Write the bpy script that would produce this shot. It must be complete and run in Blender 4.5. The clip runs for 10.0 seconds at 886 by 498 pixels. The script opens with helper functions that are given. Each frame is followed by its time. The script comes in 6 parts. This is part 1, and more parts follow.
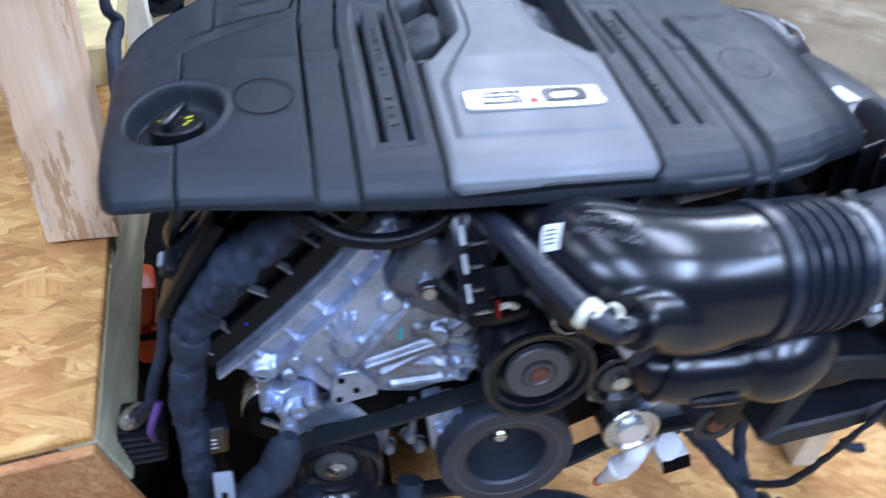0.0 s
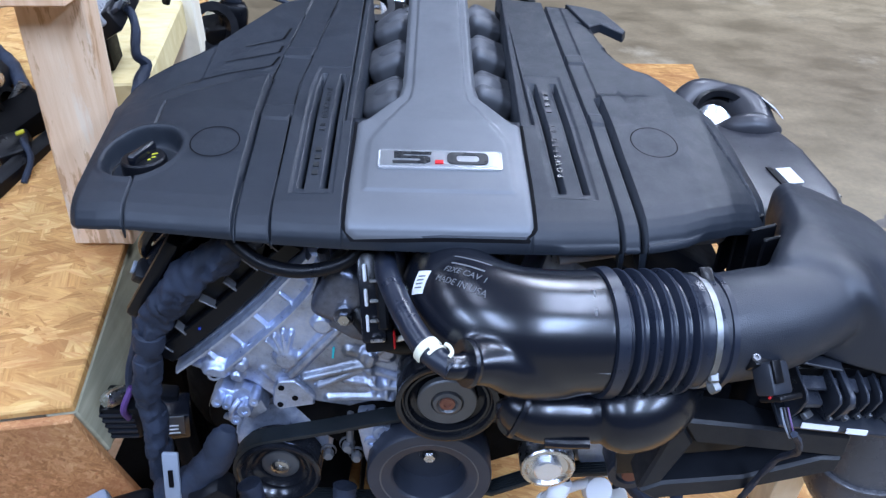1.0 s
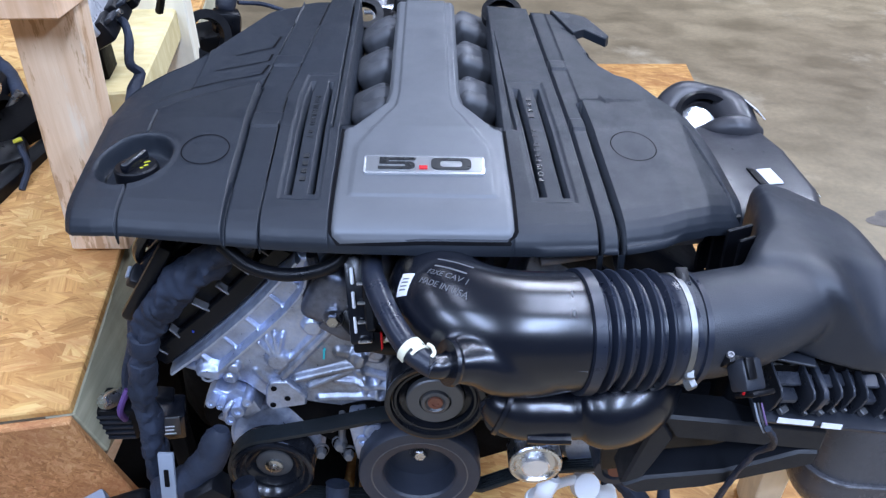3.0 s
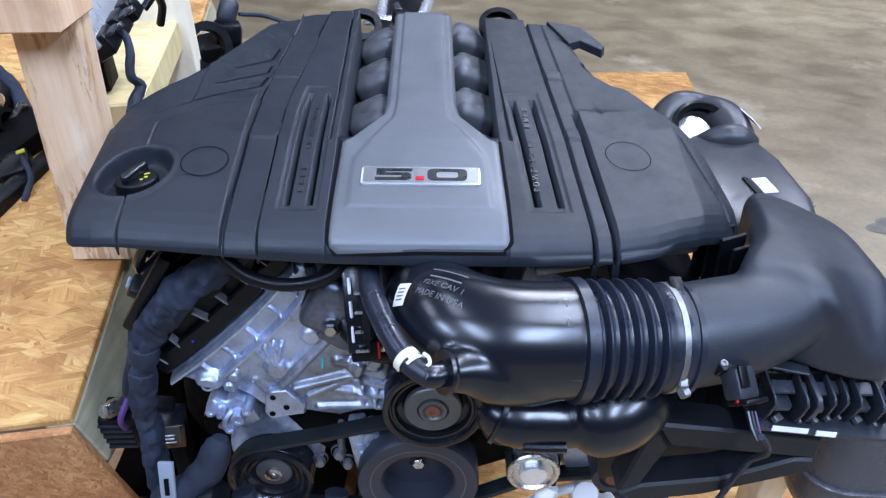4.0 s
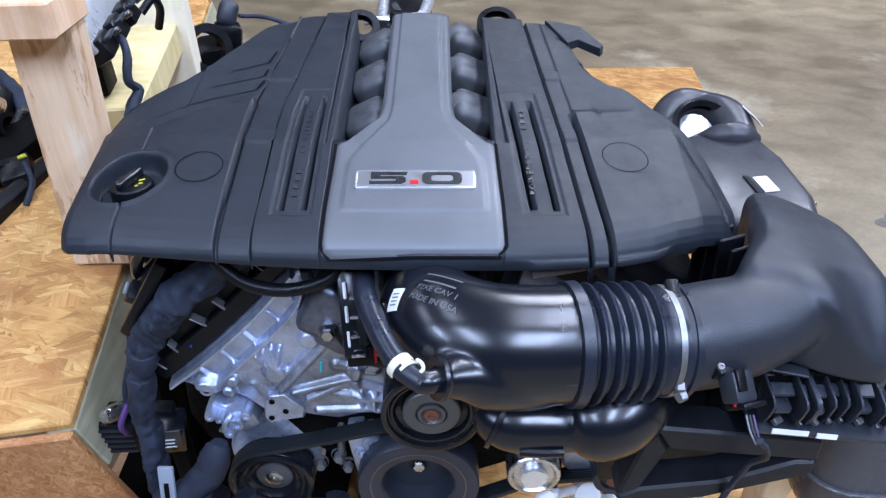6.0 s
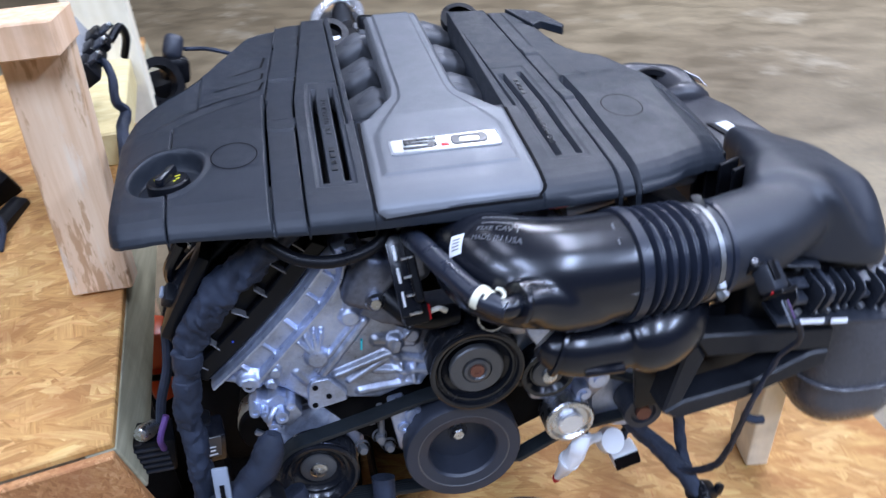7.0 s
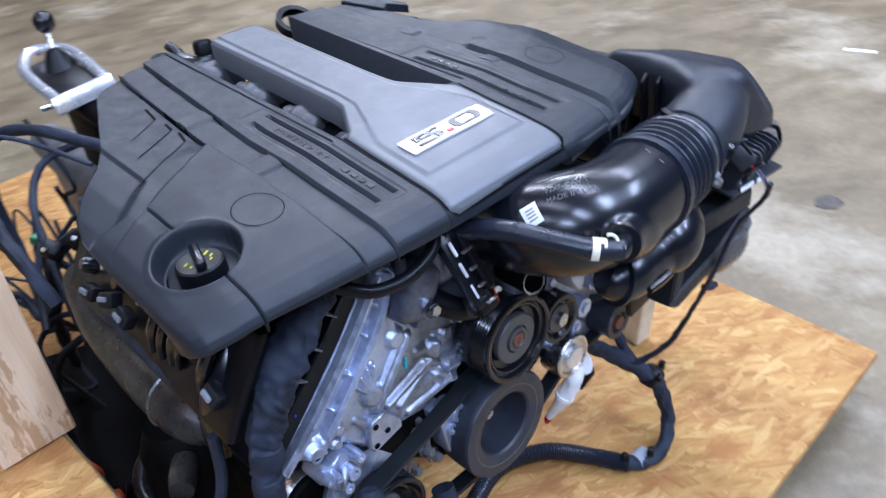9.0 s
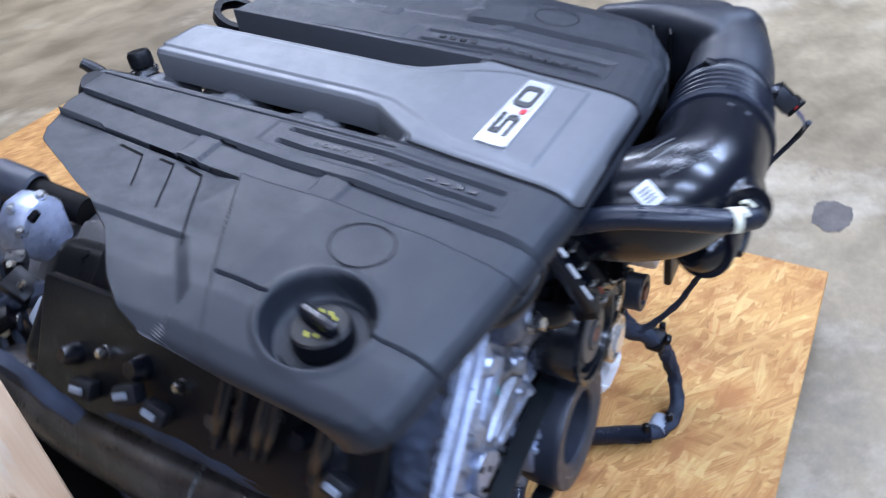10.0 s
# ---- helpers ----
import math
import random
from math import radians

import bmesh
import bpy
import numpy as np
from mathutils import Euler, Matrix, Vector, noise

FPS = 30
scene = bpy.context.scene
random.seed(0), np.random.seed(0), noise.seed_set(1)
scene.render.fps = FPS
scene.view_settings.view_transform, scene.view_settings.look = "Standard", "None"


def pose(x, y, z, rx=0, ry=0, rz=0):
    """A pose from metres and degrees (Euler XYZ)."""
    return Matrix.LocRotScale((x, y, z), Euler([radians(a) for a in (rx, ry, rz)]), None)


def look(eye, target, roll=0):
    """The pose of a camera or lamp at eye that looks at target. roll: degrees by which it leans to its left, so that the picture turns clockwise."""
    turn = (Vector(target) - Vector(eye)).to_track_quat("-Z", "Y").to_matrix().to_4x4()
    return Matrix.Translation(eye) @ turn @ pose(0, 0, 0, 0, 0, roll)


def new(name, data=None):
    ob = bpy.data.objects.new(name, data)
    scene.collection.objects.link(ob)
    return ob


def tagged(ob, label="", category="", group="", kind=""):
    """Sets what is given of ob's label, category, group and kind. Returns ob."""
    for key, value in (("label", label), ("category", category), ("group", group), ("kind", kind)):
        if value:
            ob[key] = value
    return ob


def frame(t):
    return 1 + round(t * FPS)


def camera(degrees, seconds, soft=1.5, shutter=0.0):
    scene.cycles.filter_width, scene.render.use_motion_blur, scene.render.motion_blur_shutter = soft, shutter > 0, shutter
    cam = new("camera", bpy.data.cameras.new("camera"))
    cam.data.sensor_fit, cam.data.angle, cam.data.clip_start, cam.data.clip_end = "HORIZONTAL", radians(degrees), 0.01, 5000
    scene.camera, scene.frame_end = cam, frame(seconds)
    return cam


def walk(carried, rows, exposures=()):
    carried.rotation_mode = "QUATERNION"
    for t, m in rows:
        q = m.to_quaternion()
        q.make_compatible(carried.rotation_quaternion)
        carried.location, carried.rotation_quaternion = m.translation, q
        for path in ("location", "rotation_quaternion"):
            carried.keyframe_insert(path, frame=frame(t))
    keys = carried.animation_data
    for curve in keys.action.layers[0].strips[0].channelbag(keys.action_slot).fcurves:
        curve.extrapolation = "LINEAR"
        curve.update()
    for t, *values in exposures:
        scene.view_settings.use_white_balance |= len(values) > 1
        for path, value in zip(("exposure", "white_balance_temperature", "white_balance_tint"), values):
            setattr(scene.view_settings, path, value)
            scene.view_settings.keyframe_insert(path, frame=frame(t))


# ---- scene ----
cam = camera(58.6, 10.0, soft=1.3, shutter=0.7)
PATH = [
    (0, (-0.182, -0.546, 1.089), (0.109, 1.038, -0.098), -0.3),
    (0.5, (-0.048, -0.613, 1.131), (0.074, 1.023, -0.013), -0.1),
    (1, (0.002, -0.64, 1.155), (0.004, 1.014, 0.031), -0.5),
    (1.5, (0.013, -0.649, 1.155), (-0.005, 1.003, 0.028), -0.7),
    (2, (0.015, -0.649, 1.16), (0.005, 0.996, 0.024), -0.9),
    (2.5, (0.018, -0.652, 1.165), (0.015, 0.996, 0.032), -1.0),
    (3, (0.018, -0.656, 1.169), (0.017, 0.998, 0.045), -1.1),
    (4.5, (0.027, -0.662, 1.176), (0.016, 1.005, 0.071), -1.5),
    (5, (0.025, -0.662, 1.176), (0.019, 1.004, 0.07), -1.3),
    (6.3, (0.042, -0.652, 1.179), (0.004, 1.007, 0.062), -2.7),
    (6.5, (0.012, -0.672, 1.169), (0.03, 1.007, 0.083), -2.5),
    (7, (-0.126, -0.732, 1.131), (0.129, 0.969, 0.109), -5.2),
    (7.5, (-0.238, -0.732, 1.118), (0.251, 0.921, 0.103), -5.4),
    (8, (-0.322, -0.639, 1.141), (0.32, 0.956, 0.12), -7.6),
    (8.5, (-0.397, -0.567, 1.15), (0.449, 0.894, 0.078), -8.5),
    (9, (-0.493, -0.525, 1.161), (0.562, 0.746, 0.033), -9.3),
    (9.5, (-0.55, -0.424, 1.16), (0.646, 0.671, -0.01), -9.2),
    (10, (-0.560, -0.244, 1.145), (0.748, 0.642, -0.081), -10.2),
]
walk(cam, [(t, look(eye, target, roll)) for t, eye, target, roll in PATH],
     exposures=[(0, 0.05, 6250, 9), (1, 0.02, 6280, 9), (2.5, 0, 6450, 10), (5, 0, 6600, 10), (6.5, 0, 6650, 11), (7.5, 0, 6620, 12), (9, -0.03, 6560, 11), (10, 0.04, 6400, 11)])


# ---- light ----
world = bpy.data.worlds.new("world")
scene.world = world
world.use_nodes = True
world.node_tree.nodes["Background"].inputs[0].default_value = (0.75, 0.85, 1.0, 1)
world.node_tree.nodes["Background"].inputs[1].default_value = 0.02
scene.view_settings.exposure = 0.0


def strip_light(x, y, z, sx, sy, watts, tone):
    d = bpy.data.lights.new("strip_lamp", "AREA")
    d.shape, d.size, d.size_y, d.energy, d.color = "RECTANGLE", sx, sy, watts, tone
    o = new("strip_lamp", d)
    o.location = (x, y, z)
    return o


for lx in (-4.2, -1.4, 1.4, 4.2):
    for ly in (-3.4, 0.2, 3.8):
        strip_light(lx, ly, 4.4, 0.5, 2.6, 118 * {-3.4: 1.95, 0.2: 0.80, 3.8: 1.08}[ly] * {-4.2: 1.05, -1.4: 0.68, 1.4: 1.32, 4.2: 1.6}[lx] * ({-1.4: 0.18, -4.2: 0.30}[lx] if lx < 0 and ly > 3 else 0.72 if lx < 0 < ly else 1.0) * (1.55 if lx > 4 and ly > 3 else 0.80 if lx > 0 > ly else 1.0),
                    {-3.4: (0.60, 0.765, 1.15), 0.2: (0.66, 0.765, 1.05), 3.8: (0.69, 0.765, 0.97)}[ly])


# ---- materials ----
def mat(name):
    m = bpy.data.materials.new(name)
    m.use_nodes = True
    nt = m.node_tree
    return m, nt, nt.nodes["Principled BSDF"]


def nd(nt, kind, **kw):
    n = nt.nodes.new(kind)
    for k, v in kw.items():
        n.inputs[k.replace("_", " ")].default_value = v
    return n


def coords(nt, scale=(1, 1, 1), rot=(0, 0, 0)):
    """Object coordinates, turned first and stretched after."""
    out = nt.nodes.new("ShaderNodeTexCoord").outputs["Object"]
    for key, value in (("Rotation", rot), ("Scale", scale)):
        mp = nt.nodes.new("ShaderNodeMapping")
        mp.inputs[key].default_value = value
        nt.links.new(out, mp.inputs["Vector"])
        out = mp.outputs["Vector"]
    return out


def ramp(nt, fac, stops):
    r = nt.nodes.new("ShaderNodeValToRGB")
    e = r.color_ramp.elements
    while len(e) < len(stops):
        e.new(0.5)
    for k, (p, c) in zip(e, stops):
        k.position, k.color = p, (*c, 1)
    nt.links.new(fac, r.inputs["Fac"])
    return r.outputs["Color"]


def mixc(nt, fac, a, b, mode="MIX"):
    m = nt.nodes.new("ShaderNodeMix")
    m.data_type, m.blend_type = "RGBA", mode
    for sock, v in ((m.inputs[0], fac), (m.inputs[6], a), (m.inputs[7], b)):
        if isinstance(v, (int, float)):
            sock.default_value = v
        elif isinstance(v, tuple):
            sock.default_value = (*v, 1)
        else:
            nt.links.new(v, sock)
    return m.outputs[2]


def noise_fac(nt, vec, scale, detail=4.0, rough=0.55):
    n = nd(nt, "ShaderNodeTexNoise", Scale=scale, Detail=detail, Roughness=rough)
    nt.links.new(vec, n.inputs["Vector"])
    return n.outputs["Fac"]


def bump(nt, b, height, strength, dist=0.001):
    n = nd(nt, "ShaderNodeBump", Strength=strength, Distance=dist)
    nt.links.new(height, n.inputs["Height"])
    nt.links.new(n.outputs["Normal"], b.inputs["Normal"])


def surface(name, base, rough, metal=0.0, vary=0.15, grain=400.0, grain_bump=0.15, wear=8.0, rough_vary=0.12, spec=0.5, coat=0.0):
    """Paint, plastic or metal: large blotches, fine grain, uneven gloss."""
    m, nt, b = mat(name)
    v = coords(nt)
    big = noise_fac(nt, v, wear, 5)
    lo = tuple(c * (1 - vary) for c in base)
    hi = tuple(min(1, c * (1 + vary)) for c in base)
    nt.links.new(ramp(nt, big, [(0.3, lo), (0.7, hi)]), b.inputs["Base Color"])
    mid = noise_fac(nt, v, wear * 6, 6, 0.7)
    r = nd(nt, "ShaderNodeMapRange", From_Min=0.3, From_Max=0.7, To_Min=max(0.02, rough - rough_vary), To_Max=min(1, rough + rough_vary))
    nt.links.new(mid, r.inputs["Value"])
    nt.links.new(r.outputs["Result"], b.inputs["Roughness"])
    b.inputs["Metallic"].default_value = metal
    b.inputs["Specular IOR Level"].default_value = spec
    b.inputs["Coat Weight"].default_value = coat
    if grain_bump:
        bump(nt, b, noise_fac(nt, v, grain, 2), grain_bump, 0.0006)
    return m


def osb(name, tint=(1, 1, 1), scale=1.0, turn=0.0, knots=0.55):
    """Oriented strand board: long thin flakes, most of them lying roughly one way."""
    m, nt, b = mat(name)
    col, hgt = None, None
    warp = nd(nt, "ShaderNodeTexNoise", Scale=9.0, Detail=4.0)
    nt.links.new(coords(nt), warp.inputs["Vector"])
    for i, (ang, sc) in enumerate(((0.10, (16, 62, 16)), (0.62, (20, 75, 20)), (-0.50, (18, 80, 18)), (1.25, (22, 70, 22)), (0.28, (26, 120, 26)), (-0.2, (34, 150, 34)))):
        vec = coords(nt, tuple(q * scale for q in sc), (0, 0, ang + turn))
        add = nt.nodes.new("ShaderNodeVectorMath")
        add.operation = "MULTIPLY_ADD"
        nt.links.new(warp.outputs["Color"], add.inputs[0])
        add.inputs[1].default_value = (1.0, 1.0, 1.0)
        nt.links.new(vec, add.inputs[2])
        vo = nd(nt, "ShaderNodeTexVoronoi", Scale=1.0, Randomness=1.0)
        nt.links.new(add.outputs[0], vo.inputs["Vector"])
        sep = nt.nodes.new("ShaderNodeSeparateColor")
        nt.links.new(vo.outputs["Color"], sep.inputs[0])
        c = ramp(nt, sep.outputs[0], [(0.0, (0.44, 0.265, 0.115)), (0.2, (0.54, 0.345, 0.15)), (0.6, (0.60, 0.405, 0.185)), (1.0, (0.71, 0.525, 0.275))])
        fib = noise_fac(nt, coords(nt, tuple(q * scale for q in (20, 320, 20)), (0, 0, ang + turn)), 1.0, 5, 0.65)
        c = mixc(nt, 0.6, c, ramp(nt, fib, [(0.28, (0.24, 0.17, 0.10)), (0.5, (0.5, 0.48, 0.46)), (0.72, (0.74, 0.72, 0.68))]), "OVERLAY")
        if col is None:
            col, hgt = c, sep.outputs[0]
        else:
            pick = nt.nodes.new("ShaderNodeMath")
            pick.operation = "GREATER_THAN"
            pick.inputs[1].default_value = (0.62, 0.60, 0.72, 0.66, 0.74)[i - 1]
            nt.links.new(sep.outputs[1], pick.inputs[0])
            col = mixc(nt, pick.outputs[0], col, c)
            mh = nt.nodes.new("ShaderNodeMix")
            nt.links.new(pick.outputs[0], mh.inputs[0])
            nt.links.new(hgt, mh.inputs[2])
            nt.links.new(sep.outputs[0], mh.inputs[3])
            hgt = mh.outputs[0]
    spots = noise_fac(nt, coords(nt, (1, 2.2, 1), (0, 0, 0.4 + turn)), 42.0, 8, 0.75)
    col = mixc(nt, ramp(nt, spots, [(0.63, (0, 0, 0)), (0.71, (0.8, 0.8, 0.8))]), col, (0.15, 0.075, 0.03))
    rosy = noise_fac(nt, coords(nt, (1, 1.8, 1), (0, 0, turn)), 9.0, 6, 0.6)
    col = mixc(nt, ramp(nt, rosy, [(0.50, (0, 0, 0)), (0.66, (knots, knots, knots))]), col, (0.40, 0.20, 0.09))
    blot = noise_fac(nt, coords(nt), 4.5, 5)
    col = mixc(nt, 0.5, col, ramp(nt, blot, [(0.35, (0.34, 0.31, 0.28)), (0.65, (0.62, 0.62, 0.62))]), "OVERLAY")
    col = mixc(nt, 1.0, col, tint, "MULTIPLY")
    nt.links.new(col, b.inputs["Base Color"])
    r = nd(nt, "ShaderNodeMapRange", From_Min=0.3, From_Max=0.7, To_Min=0.5, To_Max=0.78)
    nt.links.new(rosy, r.inputs["Value"])
    nt.links.new(r.outputs["Result"], b.inputs["Roughness"])
    b.inputs["Specular IOR Level"].default_value = 0.35
    bump(nt, b, hgt, 0.5, 0.001)
    return m


def pine(name, a, c, scale=(60, 60, 3), rough=0.7):
    m, nt, b = mat(name)
    v = coords(nt, scale)
    g = noise_fac(nt, v, 1.0, 6, 0.6)
    col = ramp(nt, g, [(0.3, a), (0.5, tuple((p + q) / 2 for p, q in zip(a, c))), (0.68, c)])
    blot = noise_fac(nt, coords(nt), 14.0, 4)
    col = mixc(nt, ramp(nt, blot, [(0.5, (0, 0, 0)), (0.75, (0.45, 0.45, 0.45))]), col, tuple(0.55 * p for p in a))
    nt.links.new(col, b.inputs["Base Color"])
    b.inputs["Roughness"].default_value = rough
    b.inputs["Specular IOR Level"].default_value = 0.3
    bump(nt, b, g, 0.35, 0.001)
    return m


def rough_pine(name):
    """A sawn stud: cream pink wood with torn brown streaks, fine grain and small knots."""
    m, nt, b = mat(name)
    g = noise_fac(nt, coords(nt, (70, 70, 3.5)), 1.0, 6, 0.6)
    col = ramp(nt, g, [(0.3, (0.66, 0.42, 0.245)), (0.5, (0.76, 0.53, 0.34)), (0.68, (0.83, 0.62, 0.42))])
    torn = noise_fac(nt, coords(nt, (38, 38, 5.5), (0.10, 0, 0)), 1.0, 9, 0.72)
    col = mixc(nt, ramp(nt, torn, [(0.545, (0, 0, 0)), (0.585, (0.75, 0.75, 0.75))]), col, (0.46, 0.25, 0.115))
    pale = noise_fac(nt, coords(nt, (22, 22, 4)), 1.0, 8, 0.7)
    col = mixc(nt, ramp(nt, pale, [(0.56, (0, 0, 0)), (0.62, (0.7, 0.7, 0.7))]), col, (0.80, 0.66, 0.50))
    knot = nd(nt, "ShaderNodeTexVoronoi", Scale=1.0, Randomness=1.0)
    nt.links.new(coords(nt, (15, 15, 9)), knot.inputs["Vector"])
    col = mixc(nt, ramp(nt, knot.outputs["Distance"], [(0.03, (0.85, 0.85, 0.85)), (0.06, (0, 0, 0))]), col, (0.19, 0.085, 0.035))
    nt.links.new(col, b.inputs["Base Color"])
    b.inputs["Roughness"].default_value = 0.72
    b.inputs["Specular IOR Level"].default_value = 0.3
    bump(nt, b, torn, 0.6, 0.002)
    return m


def concrete():
    m, nt, b = mat("worn_concrete")
    v = coords(nt)
    big = noise_fac(nt, v, 0.75, 6, 0.6)
    col = ramp(nt, big, [(0.3, (0.144, 0.110, 0.067)), (0.5, (0.200, 0.158, 0.099)), (0.68, (0.268, 0.218, 0.140))])
    med = noise_fac(nt, coords(nt, (1, 1.5, 1), (0, 0, 0.5)), 4.2, 7, 0.62)
    col = mixc(nt, 0.6, col, ramp(nt, med, [(0.34, (0.31, 0.30, 0.28)), (0.64, (0.63, 0.61, 0.57))]), "OVERLAY")
    pale = noise_fac(nt, coords(nt, (1.0, 0.7, 1), (0, 0, -0.4)), 1.35, 9, 0.68)
    col = mixc(nt, ramp(nt, pale, [(0.55, (0, 0, 0)), (0.65, (0.62, 0.62, 0.62))]), col, (0.44, 0.38, 0.28))
    dark = noise_fac(nt, coords(nt, (1.0, 1.6, 1)), 2.3, 8, 0.7)
    col = mixc(nt, ramp(nt, dark, [(0.64, (0, 0, 0)), (0.71, (0.6, 0.6, 0.6))]), col, (0.085, 0.070, 0.055))
    fine = noise_fac(nt, v, 45.0, 6, 0.7)
    col = mixc(nt, 0.32, col, ramp(nt, fine, [(0.35, (0.30, 0.30, 0.30)), (0.65, (0.66, 0.66, 0.66))]), "OVERLAY")
    scratch = noise_fac(nt, coords(nt, (1.2, 26.0, 1), (0, 0, 0.6)), 1.0, 6, 0.7)
    col = mixc(nt, ramp(nt, scratch, [(0.70, (0, 0, 0)), (0.76, (0.3, 0.3, 0.3))]), col, (0.40, 0.37, 0.32))
    nt.links.new(col, b.inputs["Base Color"])
    r = nd(nt, "ShaderNodeMapRange", From_Min=0.3, From_Max=0.7, To_Min=0.36, To_Max=0.66)
    nt.links.new(med, r.inputs["Value"])
    nt.links.new(r.outputs["Result"], b.inputs["Roughness"])
    bump(nt, b, med, 0.15, 0.004)
    return m


def cast_alu(name, base, stain):
    """Sand-cast metal: rough skin, oily brown stains, pale worn high spots."""
    m, nt, b = mat(name)
    v = coords(nt)
    big = noise_fac(nt, v, 14.0, 6, 0.6)
    col = ramp(nt, big, [(0.32, tuple(0.62 * c for c in base)), (0.5, base), (0.68, tuple(1.35 * c for c in base))])
    oil = noise_fac(nt, coords(nt, (1, 1, 0.7), (0, 0.5, 0)), 7.0, 7, 0.65)
    col = mixc(nt, ramp(nt, oil, [(0.52, (0, 0, 0)), (0.66, (0.8, 0.8, 0.8))]), col, stain)
    pit = noise_fac(nt, v, 120.0, 4, 0.7)
    col = mixc(nt, 0.4, col, ramp(nt, pit, [(0.35, (0.30, 0.30, 0.30)), (0.65, (0.68, 0.68, 0.68))]), "OVERLAY")
    nt.links.new(col, b.inputs["Base Color"])
    r = nd(nt, "ShaderNodeMapRange", From_Min=0.3, From_Max=0.7, To_Min=0.26, To_Max=0.52)
    nt.links.new(pit, r.inputs["Value"])
    nt.links.new(r.outputs["Result"], b.inputs["Roughness"])
    b.inputs["Metallic"].default_value = 0.78
    bump(nt, b, noise_fac(nt, v, 320.0, 3), 0.5, 0.0006)
    return m


M_FLOOR = concrete()
M_STAIN = surface("oil_stain", (0.085, 0.072, 0.062), 0.5, vary=0.35, grain=200, grain_bump=0.3, wear=30)
M_OSB = osb("osb_board", (0.95, 0.80, 0.60), 0.80, 0.15)
M_DECK = osb("osb_deck", (0.77, 0.63, 0.45), 0.72, 0.45, 0.80)
M_OSB_RED = osb("osb_reddish", (0.90, 0.68, 0.62), 3.2)
M_PINE = pine("pine_planed", (0.68, 0.40, 0.22), (0.88, 0.61, 0.40))
M_POST = rough_pine("pine_torn")
M_PINE_YEL = pine("pine_yellow", (0.62, 0.48, 0.22), (0.78, 0.66, 0.36), (20, 60, 20))
M_PINE_GREY = pine("pine_weathered", (0.31, 0.285, 0.185), (0.50, 0.465, 0.32), (40, 4, 40))
M_PINE_CREAM = pine("pine_cream", (0.78, 0.69, 0.50), (0.88, 0.80, 0.62))
M_COVER = surface("cover_plastic", (0.0124, 0.0162, 0.0225), 0.45, vary=0.14, grain=1500, grain_bump=0.35, wear=6, spec=0.42)
M_GROOVE = surface("groove_plastic", (0.003, 0.003, 0.004), 0.7, grain_bump=0, spec=0.08)
M_PLATE = surface("plate_silver_paint", (0.135, 0.142, 0.152), 0.45, metal=0.4, vary=0.06, grain=1800, grain_bump=0.1, wear=5)
M_CHROME = surface("bright_chrome", (0.86, 0.87, 0.90), 0.25, metal=0.75, vary=0.02, grain_bump=0, rough_vary=0.04)
M_BADGE = surface("badge_silver", (0.74, 0.76, 0.78), 0.25, metal=0.7, vary=0.02, grain_bump=0, rough_vary=0.02)
M_INLAY = surface("badge_inlay", (0.52, 0.54, 0.56), 0.30, metal=0.85, vary=0.02, grain_bump=0, rough_vary=0.02)
M_INK = surface("badge_black", (0.02, 0.021, 0.022), 0.3, grain_bump=0)
M_RED = surface("red_plastic", (0.55, 0.01, 0.015), 0.35, grain_bump=0)
M_RUNNER = surface("runner_nylon", (0.072, 0.075, 0.082), 0.45, vary=0.25, grain=700, grain_bump=0.3)
M_GLOSS = surface("gloss_black_plastic", (0.0047, 0.006, 0.0100), 0.24, vary=0.12, grain_bump=0, wear=3, rough_vary=0.015, spec=0.62)
M_BELLOWS = surface("black_rubber", (0.0120, 0.0158, 0.0265), 0.33, vary=0.2, grain=300, grain_bump=0.15)
M_BOX = surface("matt_black_plastic", (0.0175, 0.0208, 0.0285), 0.43, vary=0.15, grain=900, grain_bump=0.4, wear=7)
M_BRACKET = surface("bracket_plastic", (0.0085, 0.0098, 0.0132), 0.46, vary=0.2, grain=700, grain_bump=0.35, wear=9, spec=0.35)
M_BLADE = surface("blade_plastic", (0.030, 0.0345, 0.046), 0.32, vary=0.2, grain=500, grain_bump=0.15)
M_DARK = surface("dark_plastic", (0.004, 0.0045, 0.0062), 0.36, vary=0.3, grain=300, grain_bump=0.2, spec=0.25)
M_TANK = surface("tank_plastic", (0.066, 0.066, 0.073), 0.27, vary=0.12, grain=500, grain_bump=0.08, rough_vary=0.05)
M_DUCT = surface("duct_plastic", (0.034, 0.0345, 0.040), 0.38, vary=0.14, grain=600, grain_bump=0.15)
M_ALU = cast_alu("cast_aluminium", (0.480, 0.540, 0.690), (0.215, 0.210, 0.205))
M_EDGE = cast_alu("machined_edge", (0.46, 0.51, 0.63), (0.28, 0.27, 0.28))
M_SILVER = surface("bare_silver", (0.52, 0.53, 0.55), 0.32, metal=0.5, vary=0.06, grain_bump=0.1)
M_ALU_DULL = surface("dull_aluminium", (0.20, 0.20, 0.21), 0.5, metal=0.6, vary=0.3, grain=300, grain_bump=0.5, wear=14)
M_CLAMP = surface("clamp_steel", (0.32, 0.33, 0.34), 0.46, metal=1.0, vary=0.3, grain_bump=0.1, wear=40)
M_STEEL = surface("zinc_steel", (0.62, 0.63, 0.64), 0.28, metal=1.0, vary=0.15, grain_bump=0.1)
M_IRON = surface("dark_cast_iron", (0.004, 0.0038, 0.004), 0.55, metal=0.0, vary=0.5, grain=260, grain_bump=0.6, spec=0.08)
